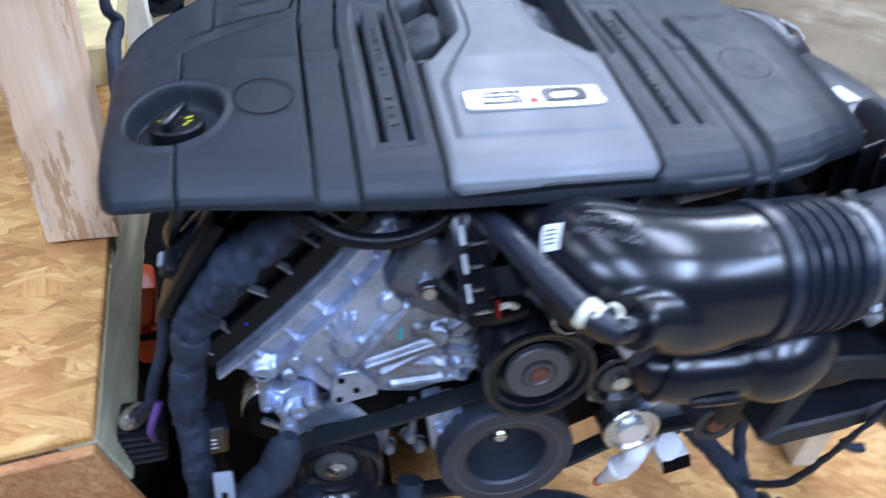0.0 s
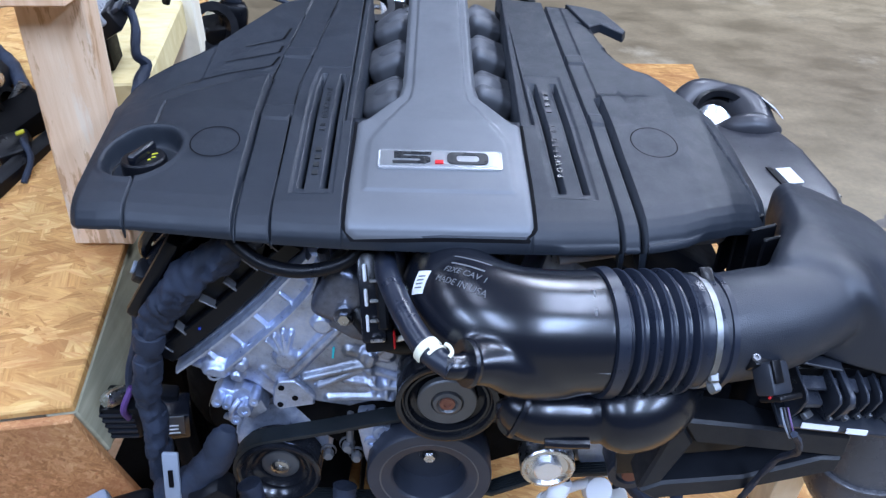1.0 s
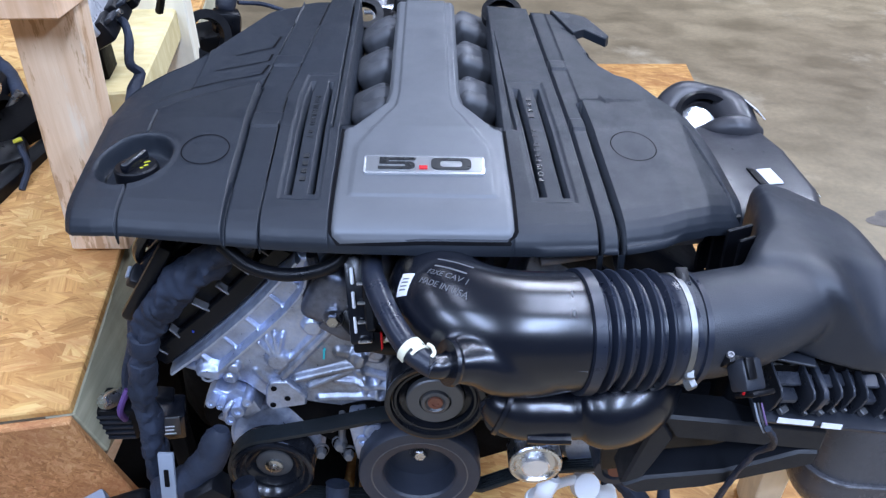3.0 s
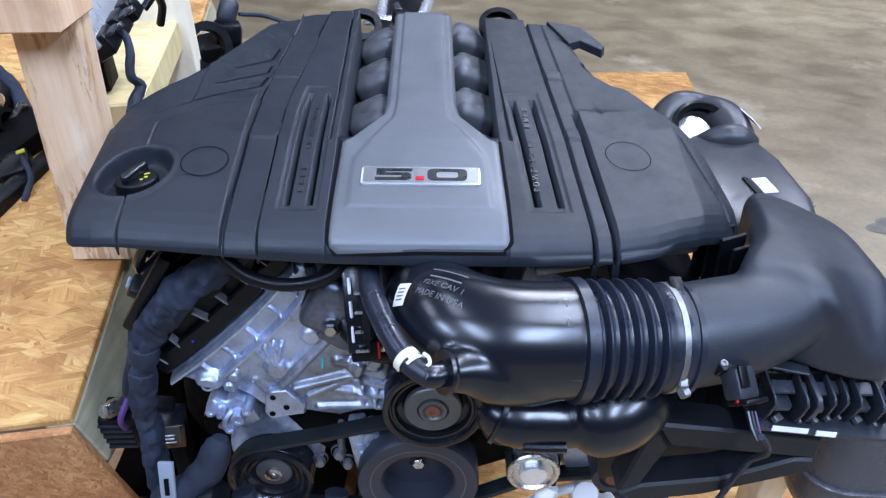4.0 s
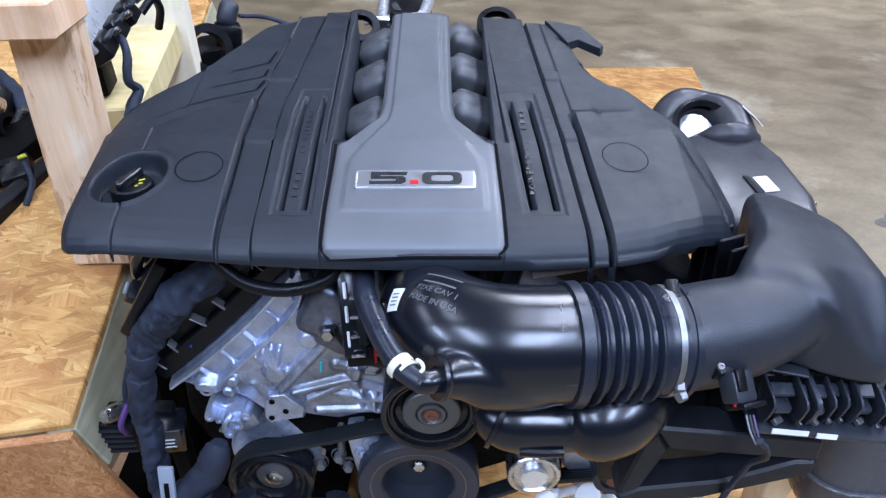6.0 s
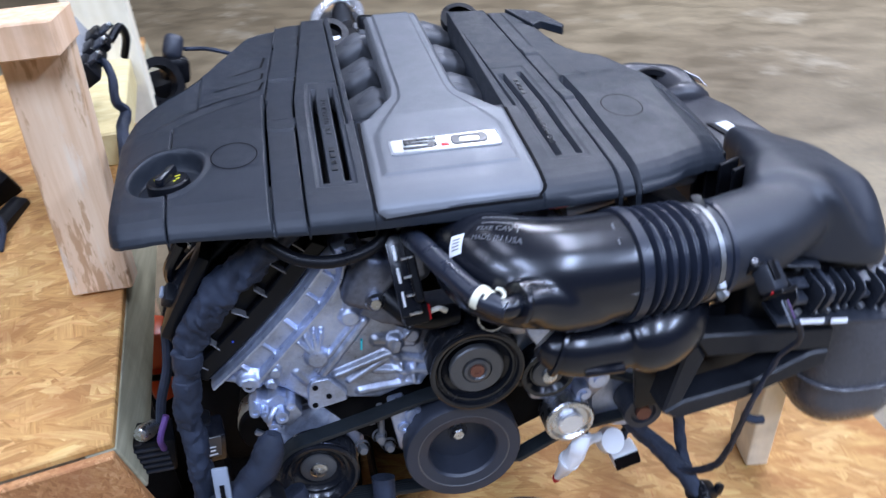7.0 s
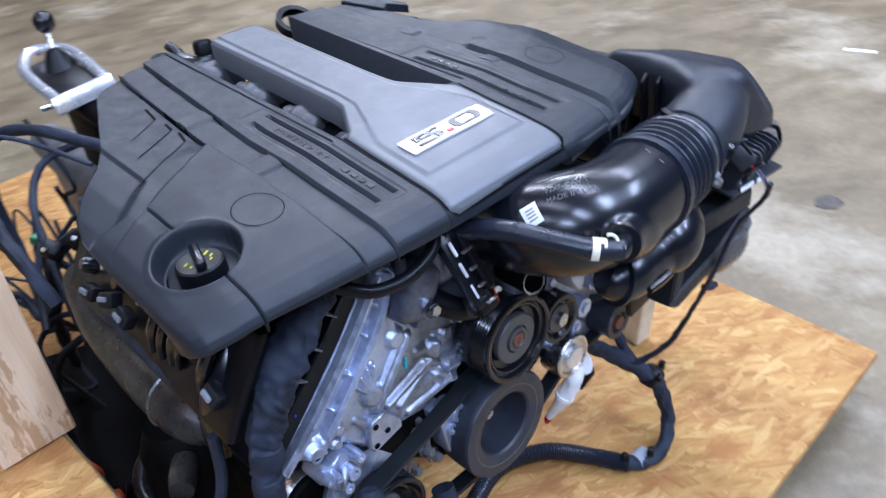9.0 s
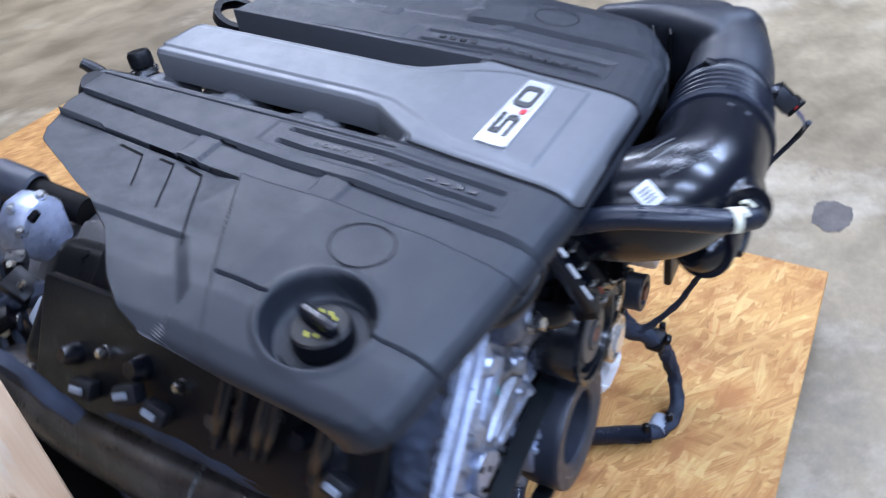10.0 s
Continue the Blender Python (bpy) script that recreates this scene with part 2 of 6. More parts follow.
M_SHIELD = surface("heat_shield", (0.085, 0.078, 0.076), 0.32, metal=0.6, vary=0.5, grain=200, grain_bump=0.3, wear=18)
M_GREYCAST = cast_alu("grey_casting", (0.15, 0.165, 0.21), (0.10, 0.10, 0.11))
M_PULLEY = surface("pulley_black", (0.008, 0.009, 0.012), 0.20, vary=0.2, grain_bump=0.05)
M_DAMPER = surface("damper_grey", (0.022, 0.026, 0.037), 0.42, vary=0.25, grain=400, grain_bump=0.3)
M_DISC = surface("pulley_disc_grey", (0.115, 0.118, 0.124), 0.4, metal=0.5, vary=0.2, grain_bump=0.15)
M_BELT = surface("belt_rubber", (0.009, 0.0125, 0.015), 0.5, vary=0.3, grain=500, grain_bump=0.3)
M_TAPE = surface("cloth_tape", (0.019, 0.0255, 0.042), 0.60, vary=0.4, grain=1100, grain_bump=0.9, wear=30, spec=0.30)
M_WHITE = surface("white_plastic", (0.78, 0.76, 0.66), 0.4, vary=0.06, grain_bump=0.05)
M_CREAM = surface("cream_plastic", (0.72, 0.70, 0.54), 0.45, vary=0.08, grain_bump=0.05)
M_LABEL = surface("white_label", (0.82, 0.83, 0.85), 0.45, vary=0.04, grain_bump=0)
M_LABELINK = surface("grey_print", (0.16, 0.16, 0.18), 0.6, grain_bump=0)
M_PRINT = surface("faint_print", (0.10, 0.104, 0.112), 0.5, grain_bump=0)
M_YELLOW = surface("yellow_print", (0.50, 0.47, 0.03), 0.45, grain_bump=0)
M_ORANGE = surface("orange_plastic", (0.75, 0.10, 0.02), 0.4, vary=0.15, grain_bump=0.1)
M_TEAL = surface("teal_mark", (0.02, 0.42, 0.45), 0.5, grain_bump=0)
M_BLUE = surface("blue_mark", (0.02, 0.05, 0.35), 0.5, grain_bump=0)
M_CORE = surface("reddish_bolt", (0.22, 0.09, 0.06), 0.5, metal=0.4, vary=0.3)
M_GREYPL = surface("grey_plastic", (0.24, 0.27, 0.32), 0.4, vary=0.1, grain_bump=0.1)
M_WALL = surface("wall_paint", (0.20, 0.20, 0.20), 0.8, vary=0.08, grain=60, wear=1.5)


# ---- mesh tools ----
def finish(bm, angle=35):
    lim = radians(angle)
    for f in bm.faces:
        f.smooth = True
    for e in bm.edges:
        if len(e.link_faces) == 2 and e.calc_face_angle(0) > lim:
            e.smooth = False


def part(name, bm, material, parent, label="", angle=35, kind=""):
    finish(bm, angle)
    me = bpy.data.meshes.new(name)
    bm.to_mesh(me)
    bm.free()
    me.materials.append(material)
    ob = new(name, me)
    if parent is not None:
        ob.parent = parent
        ob.matrix_parent_inverse = ROOT[parent.name].inverted()
    ROOT[ob.name] = Matrix.Identity(4)
    return tagged(ob, label, "", "", kind)


ROOT = {}


def thing(name, at, label, category, group="", kind=""):
    ob = new(name)
    ob.location = at
    ob.empty_display_size = 0.05
    ROOT[ob.name] = Matrix.Translation(at)
    return tagged(ob, label, category, group, kind)


def B():
    return bmesh.new()


def box(bm, c, s, rot=(0, 0, 0), bev=0.0, seg=2):
    """A box of size s round c, turned by degrees, with rounded edges."""
    t = bmesh.new()
    bmesh.ops.create_cube(t, size=1, matrix=Matrix.Diagonal((*s, 1)))
    if bev:
        bmesh.ops.bevel(t, geom=list(t.edges), offset=bev, segments=seg, profile=0.5, affect="EDGES")
    bmesh.ops.transform(t, matrix=pose(*c, *rot), verts=t.verts)
    merge(bm, t)
    return bm


def merge(bm, t):
    me = bpy.data.meshes.new("t")
    t.to_mesh(me)
    t.free()
    bm.from_mesh(me)
    bpy.data.meshes.remove(me)


def lathe(bm, prof, at, axis, seg=32):
    """Turns (radius, along) pairs round an axis."""
    q = Vector(axis).normalized().to_track_quat("Z", "Y")
    rings = []
    for r, h in prof:
        if r < 1e-6:
            rings.append([bm.verts.new(Vector(at) + q @ Vector((0, 0, h)))])
        else:
            rings.append([bm.verts.new(Vector(at) + q @ Vector((r * math.cos(a), r * math.sin(a), h))) for a in (2 * math.pi * i / seg for i in range(seg))])
    for p, n in zip(rings, rings[1:]):
        for i in range(seg):
            j = (i + 1) % seg
            vs = [p[i % len(p)], p[j % len(p)], n[j % len(n)], n[i % len(n)]]
            u = []
            for v in vs:
                if v not in u:
                    u.append(v)
            if len(u) > 2:
                bm.faces.new(u)
    bmesh.ops.recalc_face_normals(bm, faces=bm.faces)
    return bm


def spline(pts, n=8):
    """A smooth line through points."""
    p = [Vector(q) for q in pts]
    p = [2 * p[0] - p[1]] + p + [2 * p[-1] - p[-2]]
    out = []
    for i in range(1, len(p) - 2):
        for k in range(n):
            t = k / n
            a, b, c, d = p[i - 1:i + 3]
            out.append(0.5 * (2 * b + (c - a) * t + (2 * a - 5 * b + 4 * c - d) * t * t + (3 * b - a - 3 * c + d) * t ** 3))
    return out + [p[-2]]


def sweep(bm, pts, radius, seg=12, n=8, caps=True, wrinkle=0.0, ridge=0.0, pitch=0.004, flat=1.0):
    """A tube along a smooth line; radius: one, or one for each point."""
    line = spline(pts, n)
    rad = [radius] * len(pts) if isinstance(radius, (int, float)) else list(radius)
    if ridge:
        length = sum((b - a).length for a, b in zip(line, line[1:]))
        m = max(8, int(length / pitch) * 2)
        idx = np.linspace(0, len(line) - 1, m)
        line2 = []
        for f in idx:
            i = min(int(f), len(line) - 2)
            line2.append(line[i].lerp(line[i + 1], f - i))
        line = line2
    k = len(line)
    rr = np.array([v.x for v in spline([(r, 0, 0) for r in rad], 16)])
    rr = np.interp(np.linspace(0, 1, k), np.linspace(0, 1, len(rr)), rr)
    up, rings = None, []
    for i, c in enumerate(line):
        tan = (line[min(i + 1, k - 1)] - line[max(i - 1, 0)]).normalized()
        if up is None:
            up = tan.orthogonal().normalized()
        up = (up - tan * up.dot(tan)).normalized()
        side = tan.cross(up)
        r = float(rr[i]) * (1 + (ridge if ridge and i % 2 else 0))
        ring = []
        for j in range(seg):
            a = 2 * math.pi * j / seg
            ca = Vector((math.cos(a), math.sin(a), 0))
            w = 1 + wrinkle * (noise.noise(c * 55 + ca * 1.2) + 0.6 * noise.noise(c * 160 + ca * 2.2)) if wrinkle else 1.0
            ring.append(bm.verts.new(c + (up * math.cos(a) + side * math.sin(a) * flat) * r * w))
        rings.append(ring)
    for p, q in zip(rings, rings[1:]):
        for j in range(seg):
            bm.faces.new((p[j], p[(j + 1) % seg], q[(j + 1) % seg], q[j]))
    if caps:
        bm.faces.new(list(reversed(rings[0])))
        bm.faces.new(rings[-1])
    bmesh.ops.recalc_face_normals(bm, faces=bm.faces)
    return bm


def prism(bm, poly, lo, hi, plane="xz", bev=0.0, seg=2):
    """A polygon drawn in a plane, raised from lo to hi along the third axis."""
    t = bmesh.new()
    put = {"xz": lambda a, b, h: (a, h, b), "xy": lambda a, b, h: (a, b, h), "yz": lambda a, b, h: (h, a, b)}[plane]
    f = t.faces.new([t.verts.new(put(a, b, lo)) for a, b in poly])
    ext = bmesh.ops.extrude_face_region(t, geom=[f])
    d = Vector(put(0, 0, hi)) - Vector(put(0, 0, lo))
    bmesh.ops.translate(t, verts=[v for v in ext["geom"] if isinstance(v, bmesh.types.BMVert)], vec=d)
    bmesh.ops.recalc_face_normals(t, faces=t.faces)
    if bev:
        bmesh.ops.bevel(t, geom=list(t.edges), offset=bev, segments=seg, profile=0.5, affect="EDGES", clamp_overlap=True)
    merge(bm, t)
    return bm


def melt(shapes, grain, rounds):
    """Several closed shapes grown into one skin with soft fillets between them."""
    me = bpy.data.meshes.new("melt")
    bm = B()
    for q in shapes:
        merge(bm, q)
    bmesh.ops.recalc_face_normals(bm, faces=bm.faces)
    bm.to_mesh(me)
    bm.free()
    ob = new("melt", me)
    re = ob.modifiers.new("skin", "REMESH")
    re.mode, re.voxel_size = "VOXEL", grain
    sm = ob.modifiers.new("soft", "SMOOTH")
    sm.factor, sm.iterations = 0.5, rounds
    bpy.context.view_layer.update()
    done = ob.evaluated_get(bpy.context.evaluated_depsgraph_get())
    out = B()
    out.from_mesh(done.to_mesh())
    done.to_mesh_clear()
    bpy.data.objects.remove(ob)
    bpy.data.meshes.remove(me)
    return out


def hexbolt(bm, at, axis, r=0.006, h=0.006):
    lathe(bm, [(0, h), (r * 0.8, h), (r, h * 0.8), (r, 0.001)], at, axis, 6)
    lathe(bm, [(r * 1.35, 0.002), (r * 1.5, 0.0), (r * 1.5, -0.002)], at, axis, 16)
    return bm


def interp(v, table):
    xs, ys = zip(*table)
    return float(np.interp(v, xs, ys))


# ---- the hall ----
def slab(name, c, s, material, label, category):
    ob = part(name, box(B(), c, s), material, None, label, kind="structure")
    return tagged(ob, label, category, "", "structure")


slab("floor", (0, 0, -0.05), (24, 24, 0.1), M_FLOOR, "worn grey-brown concrete warehouse floor with stains", "floor")
slab("ceiling", (0, 0, 4.85), (24, 24, 0.1), M_WALL, "plain pale ceiling of the hall", "ceiling")
slab("wall_north", (0, 11.9, 2.4), (24, 0.2, 4.8), M_WALL, "plain pale painted hall wall", "wall")
slab("wall_south", (0, -11.9, 2.4), (24, 0.2, 4.8), M_WALL, "plain pale painted hall wall", "wall")
slab("wall_east", (11.9, 0, 2.4), (0.2, 23.6, 4.8), M_WALL, "plain pale painted hall wall", "wall")
slab("wall_west", (-11.9, 0, 2.4), (0.2, 23.6, 4.8), M_WALL, "plain pale painted hall wall", "wall")


def stain(x, y, rx, ry, seed):
    """A flat dark oil patch with a ragged edge."""
    bm = B()
    ring = []
    for i in range(40):
        a = 2 * math.pi * i / 40
        k = 1 + 0.28 * noise.noise(Vector((math.cos(a) * 1.6, math.sin(a) * 1.6, seed))) + 0.10 * noise.noise(Vector((math.cos(a) * 6, math.sin(a) * 6, seed)))
        ring.append(bm.verts.new((x + rx * k * math.cos(a), y + ry * k * math.sin(a), 0.0012)))
    bm.faces.new(ring)
    ob = part("oil_stain", bm, M_STAIN, None)
    return tagged(ob, "dark dried oil stain on the concrete floor", "stain", "stains on the floor", "structure")


for q in ((1.04, -0.21, 0.060, 0.042, 1.0), (1.16, -0.34, 0.03, 0.022, 2.0), (1.30, 0.10, 0.035, 0.03, 3.0), (0.98, -0.42, 0.028, 0.02, 4.0), (1.55, 0.42, 0.10, 0.06, 5.0), (1.30, 1.15, 0.12, 0.07, 6.0)):
    stain(*q)

# ---- pallet under the engine ----
PALLET_TOP = 0.10
pallet = thing("pallet", (0.1, 0.9, 0), "low wooden pallet with an OSB deck board under the engine", "pallet")
part("deck", prism(B(), [(-0.60, -0.225), (0.722, -0.23), (0.912, 2.085), (-0.42, 2.15)], PALLET_TOP - 0.018, PALLET_TOP, "xy", 0.002, 1), M_DECK, pallet, "OSB deck board with rough sawn edges")
for sx in (-0.5, 0.12, 0.72):
    part("stringer", box(B(), (sx, 0.93, 0.0405), (0.089, 2.24, 0.081), (0, 0, -4.5), 0.003, 1), M_PINE, pallet)


# ---- engine cover ----
COVER_LEFT_BACK = [(0.088, 0.435), (0.172, 0.43), (0.210, 0.412), (0.222, 0.398), (0.237, 0.345), (0.257, 0.285), (0.280, 0.245), (0.318, 0.206), (0.335, 0.182), (0.345, 0.15), (0.347, 0.08)]
COVER_RIGHT_BACK = [(0.083, 0.418), (0.12, 0.413), (0.169, 0.408), (0.197, 0.394), (0.203, 0.31), (0.212, 0.258), (0.226, 0.232), (0.24, 0.222), (0.267, 0.18), (0.298, 0.145), (0.312, 0.11), (0.325, 0.055), (0.331, 0.045)]
COVER_FRONT = [(-0.347, 0.0), (-0.3455, -0.012), (-0.341, -0.022), (-0.333, -0.030), (-0.31, -0.037), (-0.25, -0.044), (-0.15, -0.052), (-0.08, -0.056), (0, -0.058), (0.10, -0.058), (0.18, -0.052), (0.225, -0.040), (0.27, -0.018), (0.305, 0.004), (0.322, 0.02), (0.328, 0.03), (0.331, 0.042)]
COVER_CROWN = [(0.0, 0.764), (0.003, 0.770), (0.008, 0.7755), (0.016, 0.7805), (0.03, 0.785), (0.075, 0.7935), (0.105, 0.7985), (0.155, 0.8085), (0.49, 0.843)]
COVER_FALL = [(-0.347, -0.015), (-0.343, -0.011), (-0.33, -0.006), (-0.30, -0.001), (-0.28, 0.0), (0, 0), (0.25, 0), (0.28, -0.004), (0.31, -0.015), (0.331, -0.030)]
LEAN_X = -0.038
OIL = (-0.288, 0.047)


def smooth(a, b, v):
    t = min(1, max(0, (v - a) / (b - a)))
    return t * t * (3 - 2 * t)


def cover_base(x, y):
    d = y - interp(x, COVER_FRONT)
    return interp(max(0, d), COVER_CROWN) + interp(x, COVER_FALL) + LEAN_X * x


def near_line(x, y, x0, y0, x1, y1, w):
    """Whether a place lies within w of a stretch of line."""
    dx, dy = x1 - x0, y1 - y0
    t = ((x - x0) * dx + (y - y0) * dy) / (dx * dx + dy * dy)
    return 0 <= t <= 1 and abs((x - x0) * dy - (y - y0) * dx) / math.hypot(dx, dy) < w


def shear(u, y):
    """The right panel's lines run slightly outward to the front, the left panel's draw in towards the back."""
    if u > 0:
        return 0.055 * (0.17 - y) * smooth(0.085, 0.10, u) * (1 - smooth(0.19, 0.25, u))
    return 0.088 * max(0.0, y - 0.17) * smooth(0.095, 0.13, -u) * (1 - smooth(0.20, 0.27, -u))


def cover_z(u, y):
    """The height of the cover's skin, with its panels, slots and the bowl round the oil cap."""
    x = u + shear(u, y)
    z = cover_base(x, y)
    a = abs(u)
    off = 0.0
    if u < 0:
        for s in (0.1065, 0.1285):
            if abs(a - s) < 0.0031 and -0.004 < y < 0.198:
                off -= 0.030
        if 0.0985 < a < 0.138 and -0.012 < y < 0.215:
            off -= 0.001
        if 0.1505 < a < 0.1865:
            off -= 0.0045
            if abs(y - 0.12) < 0.013 or abs(y - 0.255) < 0.012:
                off += 0.0025
        if abs(a - 0.152) < 0.0012 and y < 0.39 and not abs(y - 0.125) < 0.010:
            off -= 0.008
        if abs(a - 0.1852) < 0.0016 and y < 0.19:
            off -= 0.028 if y > 0.015 else 0.004
        if a > 0.1865 and y > 0.187 - (a - 0.19) * 0.55:
            off -= 0.0035 * (1 - 0.8 * smooth(0.25, 0.28, a)) + 0.004 * smooth(0.0, 0.03, y - 0.19) * (1 - smooth(0.19, 0.26, a))
        elif a > 0.1865:
            off += 0.005 * (1 - smooth(0.235, 0.30, a)) * smooth(-0.035, 0.03, y)
        if abs(a - 0.1875) < 0.0013 and 0.19 < y < 0.36:
            off -= 0.009
        if abs(a - 0.0962) < 0.0011 and y > 0.10:
            off -= 0.005
        r = math.hypot(u - OIL[0], y - OIL[1])
        off -= 0.020 * (1 - smooth(0.0340, 0.0390, r))
        off += 0.0016 * (1 - smooth(0.040, 0.047, r)) * smooth(0.0385, 0.040, r)
        if abs(a - 0.2855) < 0.0012 and (y < 0.009 or 0.088 < y < 0.132):
            off -= 0.012
        if a > 0.262 and y > 0.14 and y > 0.14 + (0.30 - a) * 0.9:
            off -= 0.004 * smooth(0.0, 0.02, y - 0.14 - (0.30 - a) * 0.9)
    else:
        for s in (0.1045, 0.127):
            if abs(a - s) < 0.0031 and -0.004 < y < 0.188:
                off -= 0.030
        if 0.0965 < a < 0.1365 and -0.012 < y < 0.205:
            off -= 0.001
        if 0.1505 < a < 0.1745:
            off -= 0.0045
            if abs(y - 0.12) < 0.010 or abs(y - 0.255) < 0.010:
                off += 0.0025
        if abs(a - 0.152) < 0.0024:
            off -= 0.030
        if abs(a - 0.1725) < 0.0034 and y < 0.165:
            off -= 0.038
        if a > 0.1745 and y > 0.165:
            off -= 0.0035 * smooth(0, 0.012, y - 0.165) * (1 - smooth(0.2, 0.25, a))
        if near_line(u, y, 0.19, 0.36, 0.225, 0.31, 0.0018) or near_line(u, y, 0.205, 0.285, 0.232, 0.235, 0.0018):
            off -= 0.005
        if abs(a - 0.0935) < 0.0011 and y > 0.10:
            off -= 0.005
        if near_line(u, y, 0.285, 0.135, 0.312, 0.02, 0.0015):
            off -= 0.010
    return z + off


def cover_sheet(bm, xs, back, rows, skirt):
    grid = []
    for x in xs:
        f, b = interp(x, COVER_FRONT), back(x)
        b = max(b, f + 0.004)
        ys = [f + (b - f) * (i / rows) ** 1.06 for i in range(rows + 1)]
        grid.append([bm.verts.new((x + shear(x, y), y, cover_z(x, y))) for y in ys])
    for p, q in zip(grid, grid[1:]):
        for i in range(rows):
            bm.faces.new((p[i], q[i], q[i + 1], p[i + 1]))
    rim = [c[0] for c in grid] + grid[-1][1:] + [c[-1] for c in reversed(grid[:-1])] + list(reversed(grid[0][1:-1]))
    low = [bm.verts.new((v.co.x * 0.996, v.co.y + 0.0005, cover_base(v.co.x, v.co.y) - skirt(v.co))) for v in rim]
    for i in range(len(rim)):
        j = (i + 1) % len(rim)
        bm.faces.new((rim[j], rim[i], low[i], low[j]))
    return bm


def steps(a, b, marks, gap=0.0034):
    xs = list(np.arange(a, b, gap)) + [b]
    for m, w in marks:
        xs = [x for x in xs if abs(abs(x - m) - w) > 0.0006]
        xs += [m - w - 0.0003, m - w + 0.0003, m + w - 0.0003, m + w + 0.0003]
    return sorted(x for x in xs if a <= x <= b)


def skirt_depth(co):
    """Deep walls beside the valley, a thin lip in front and at the sides."""
    inner = abs(co.x) < 0.12 and co.y > 0.09
    return 0.070 if inner else 0.009 - 0.0055 * smooth(0.10, 0.28, -co.x)


cover = thing("engine_cover", (0, 0.18, 0.75), "charcoal black plastic V8 engine cover over the intake", "engine cover")
left_x = steps(0.088, 0.347, [(0.1065, 0.0031), (0.1285, 0.0031), (0.152, 0.0012), (0.1852, 0.0016), (0.0962, 0.0011), (0.2855, 0.0012), (0.1875, 0.0013)], 0.0018)
right_x = steps(0.083, 0.331, [(0.1045, 0.0031), (0.127, 0.0031), (0.152, 0.0024), (0.1725, 0.0034), (0.0935, 0.0011)], 0.0018)
shell = B()
cover_sheet(shell, [-x for x in reversed(left_x)], lambda x: interp(-x, COVER_LEFT_BACK), 300, skirt_depth)
part("left_panel", shell, M_COVER, cover, "", 28)
shell = cover_sheet(B(), right_x, lambda x: interp(x, COVER_RIGHT_BACK), 300, skirt_depth)
part("right_panel", shell, M_COVER, cover, "", 28)
part("front_bridge", cover_sheet(B(), list(np.linspace(-0.088, 0.083, 40)), lambda x: 0.104, 40, lambda co: 0.009), M_COVER, cover)


tab = prism(B(), [(0.168, 0.4080), (0.192, 0.400), (0.214, 0.394), (0.226, 0.374), (0.239, 0.350), (0.233, 0.338), (0.206, 0.352), (0.190, 0.340)], -0.012, 0.0, "xy", 0.001, 1)
for v in tab.verts:
    v.co.z += cover_base(v.co.x, v.co.y) + 0.0004 - 0.20 * max(0, v.co.x - 0.205)
part("corner_tab", tab, M_COVER, cover)


def skin_z(x, y):
    """The cover's height over a place in plan."""
    u = x
    for _ in range(4):
        u = x - shear(u, y)
    return cover_z(u, y)


def ring_on(cx, cy, r, w, name):
    """A thin round seam that follows the cover."""
    bm = B()
    n = 48
    inner, outer = [], []
    for i in range(n):
        a = 2 * math.pi * i / n
        for k, lst in ((r, inner), (r + w, outer)):
            x, y = cx + k * math.cos(a), cy + k * math.sin(a)
            lst.append(bm.verts.new((x, y, skin_z(x, y) + 0.0007)))
    for i in range(n):
        bm.faces.new((inner[i], outer[i], outer[(i + 1) % n], inner[(i + 1) % n]))
    return part(name, bm, M_GROOVE, cover)


ring_on(-0.218, 0.055, 0.0230, 0.0011, "round_seam")
ring_on(0.217, 0.079, 0.0230, 0.0011, "round_seam")


def seam_on(pts, w):
    """A dark open seam that follows the cover through places in plan."""
    bm = B()
    line = []
    for (x0, y0), (x1, y1) in zip(pts, pts[1:]):
        n = max(2, int(math.hypot(x1 - x0, y1 - y0) / 0.003))
        line += [Vector((x0 + (x1 - x0) * i / n, y0 + (y1 - y0) * i / n)) for i in range(n)]
    line.append(Vector(pts[-1]))
    last = None
    for i, p in enumerate(line):
        t = (line[min(i + 1, len(line) - 1)] - line[max(i - 1, 0)]).normalized()
        o = Vector((-t.y, t.x)) * w / 2
        z = skin_z(p.x, p.y) + 0.0006
        row = [bm.verts.new((q.x, q.y, max(z, skin_z(q.x, q.y) + 0.0004))) for q in (p - o, p + o)]
        if last:
            bm.faces.new((last[0], last[1], row[1], row[0]))
        last = row
    bmesh.ops.recalc_face_normals(bm, faces=bm.faces)
    return part("seam", bm, M_GROOVE, cover)


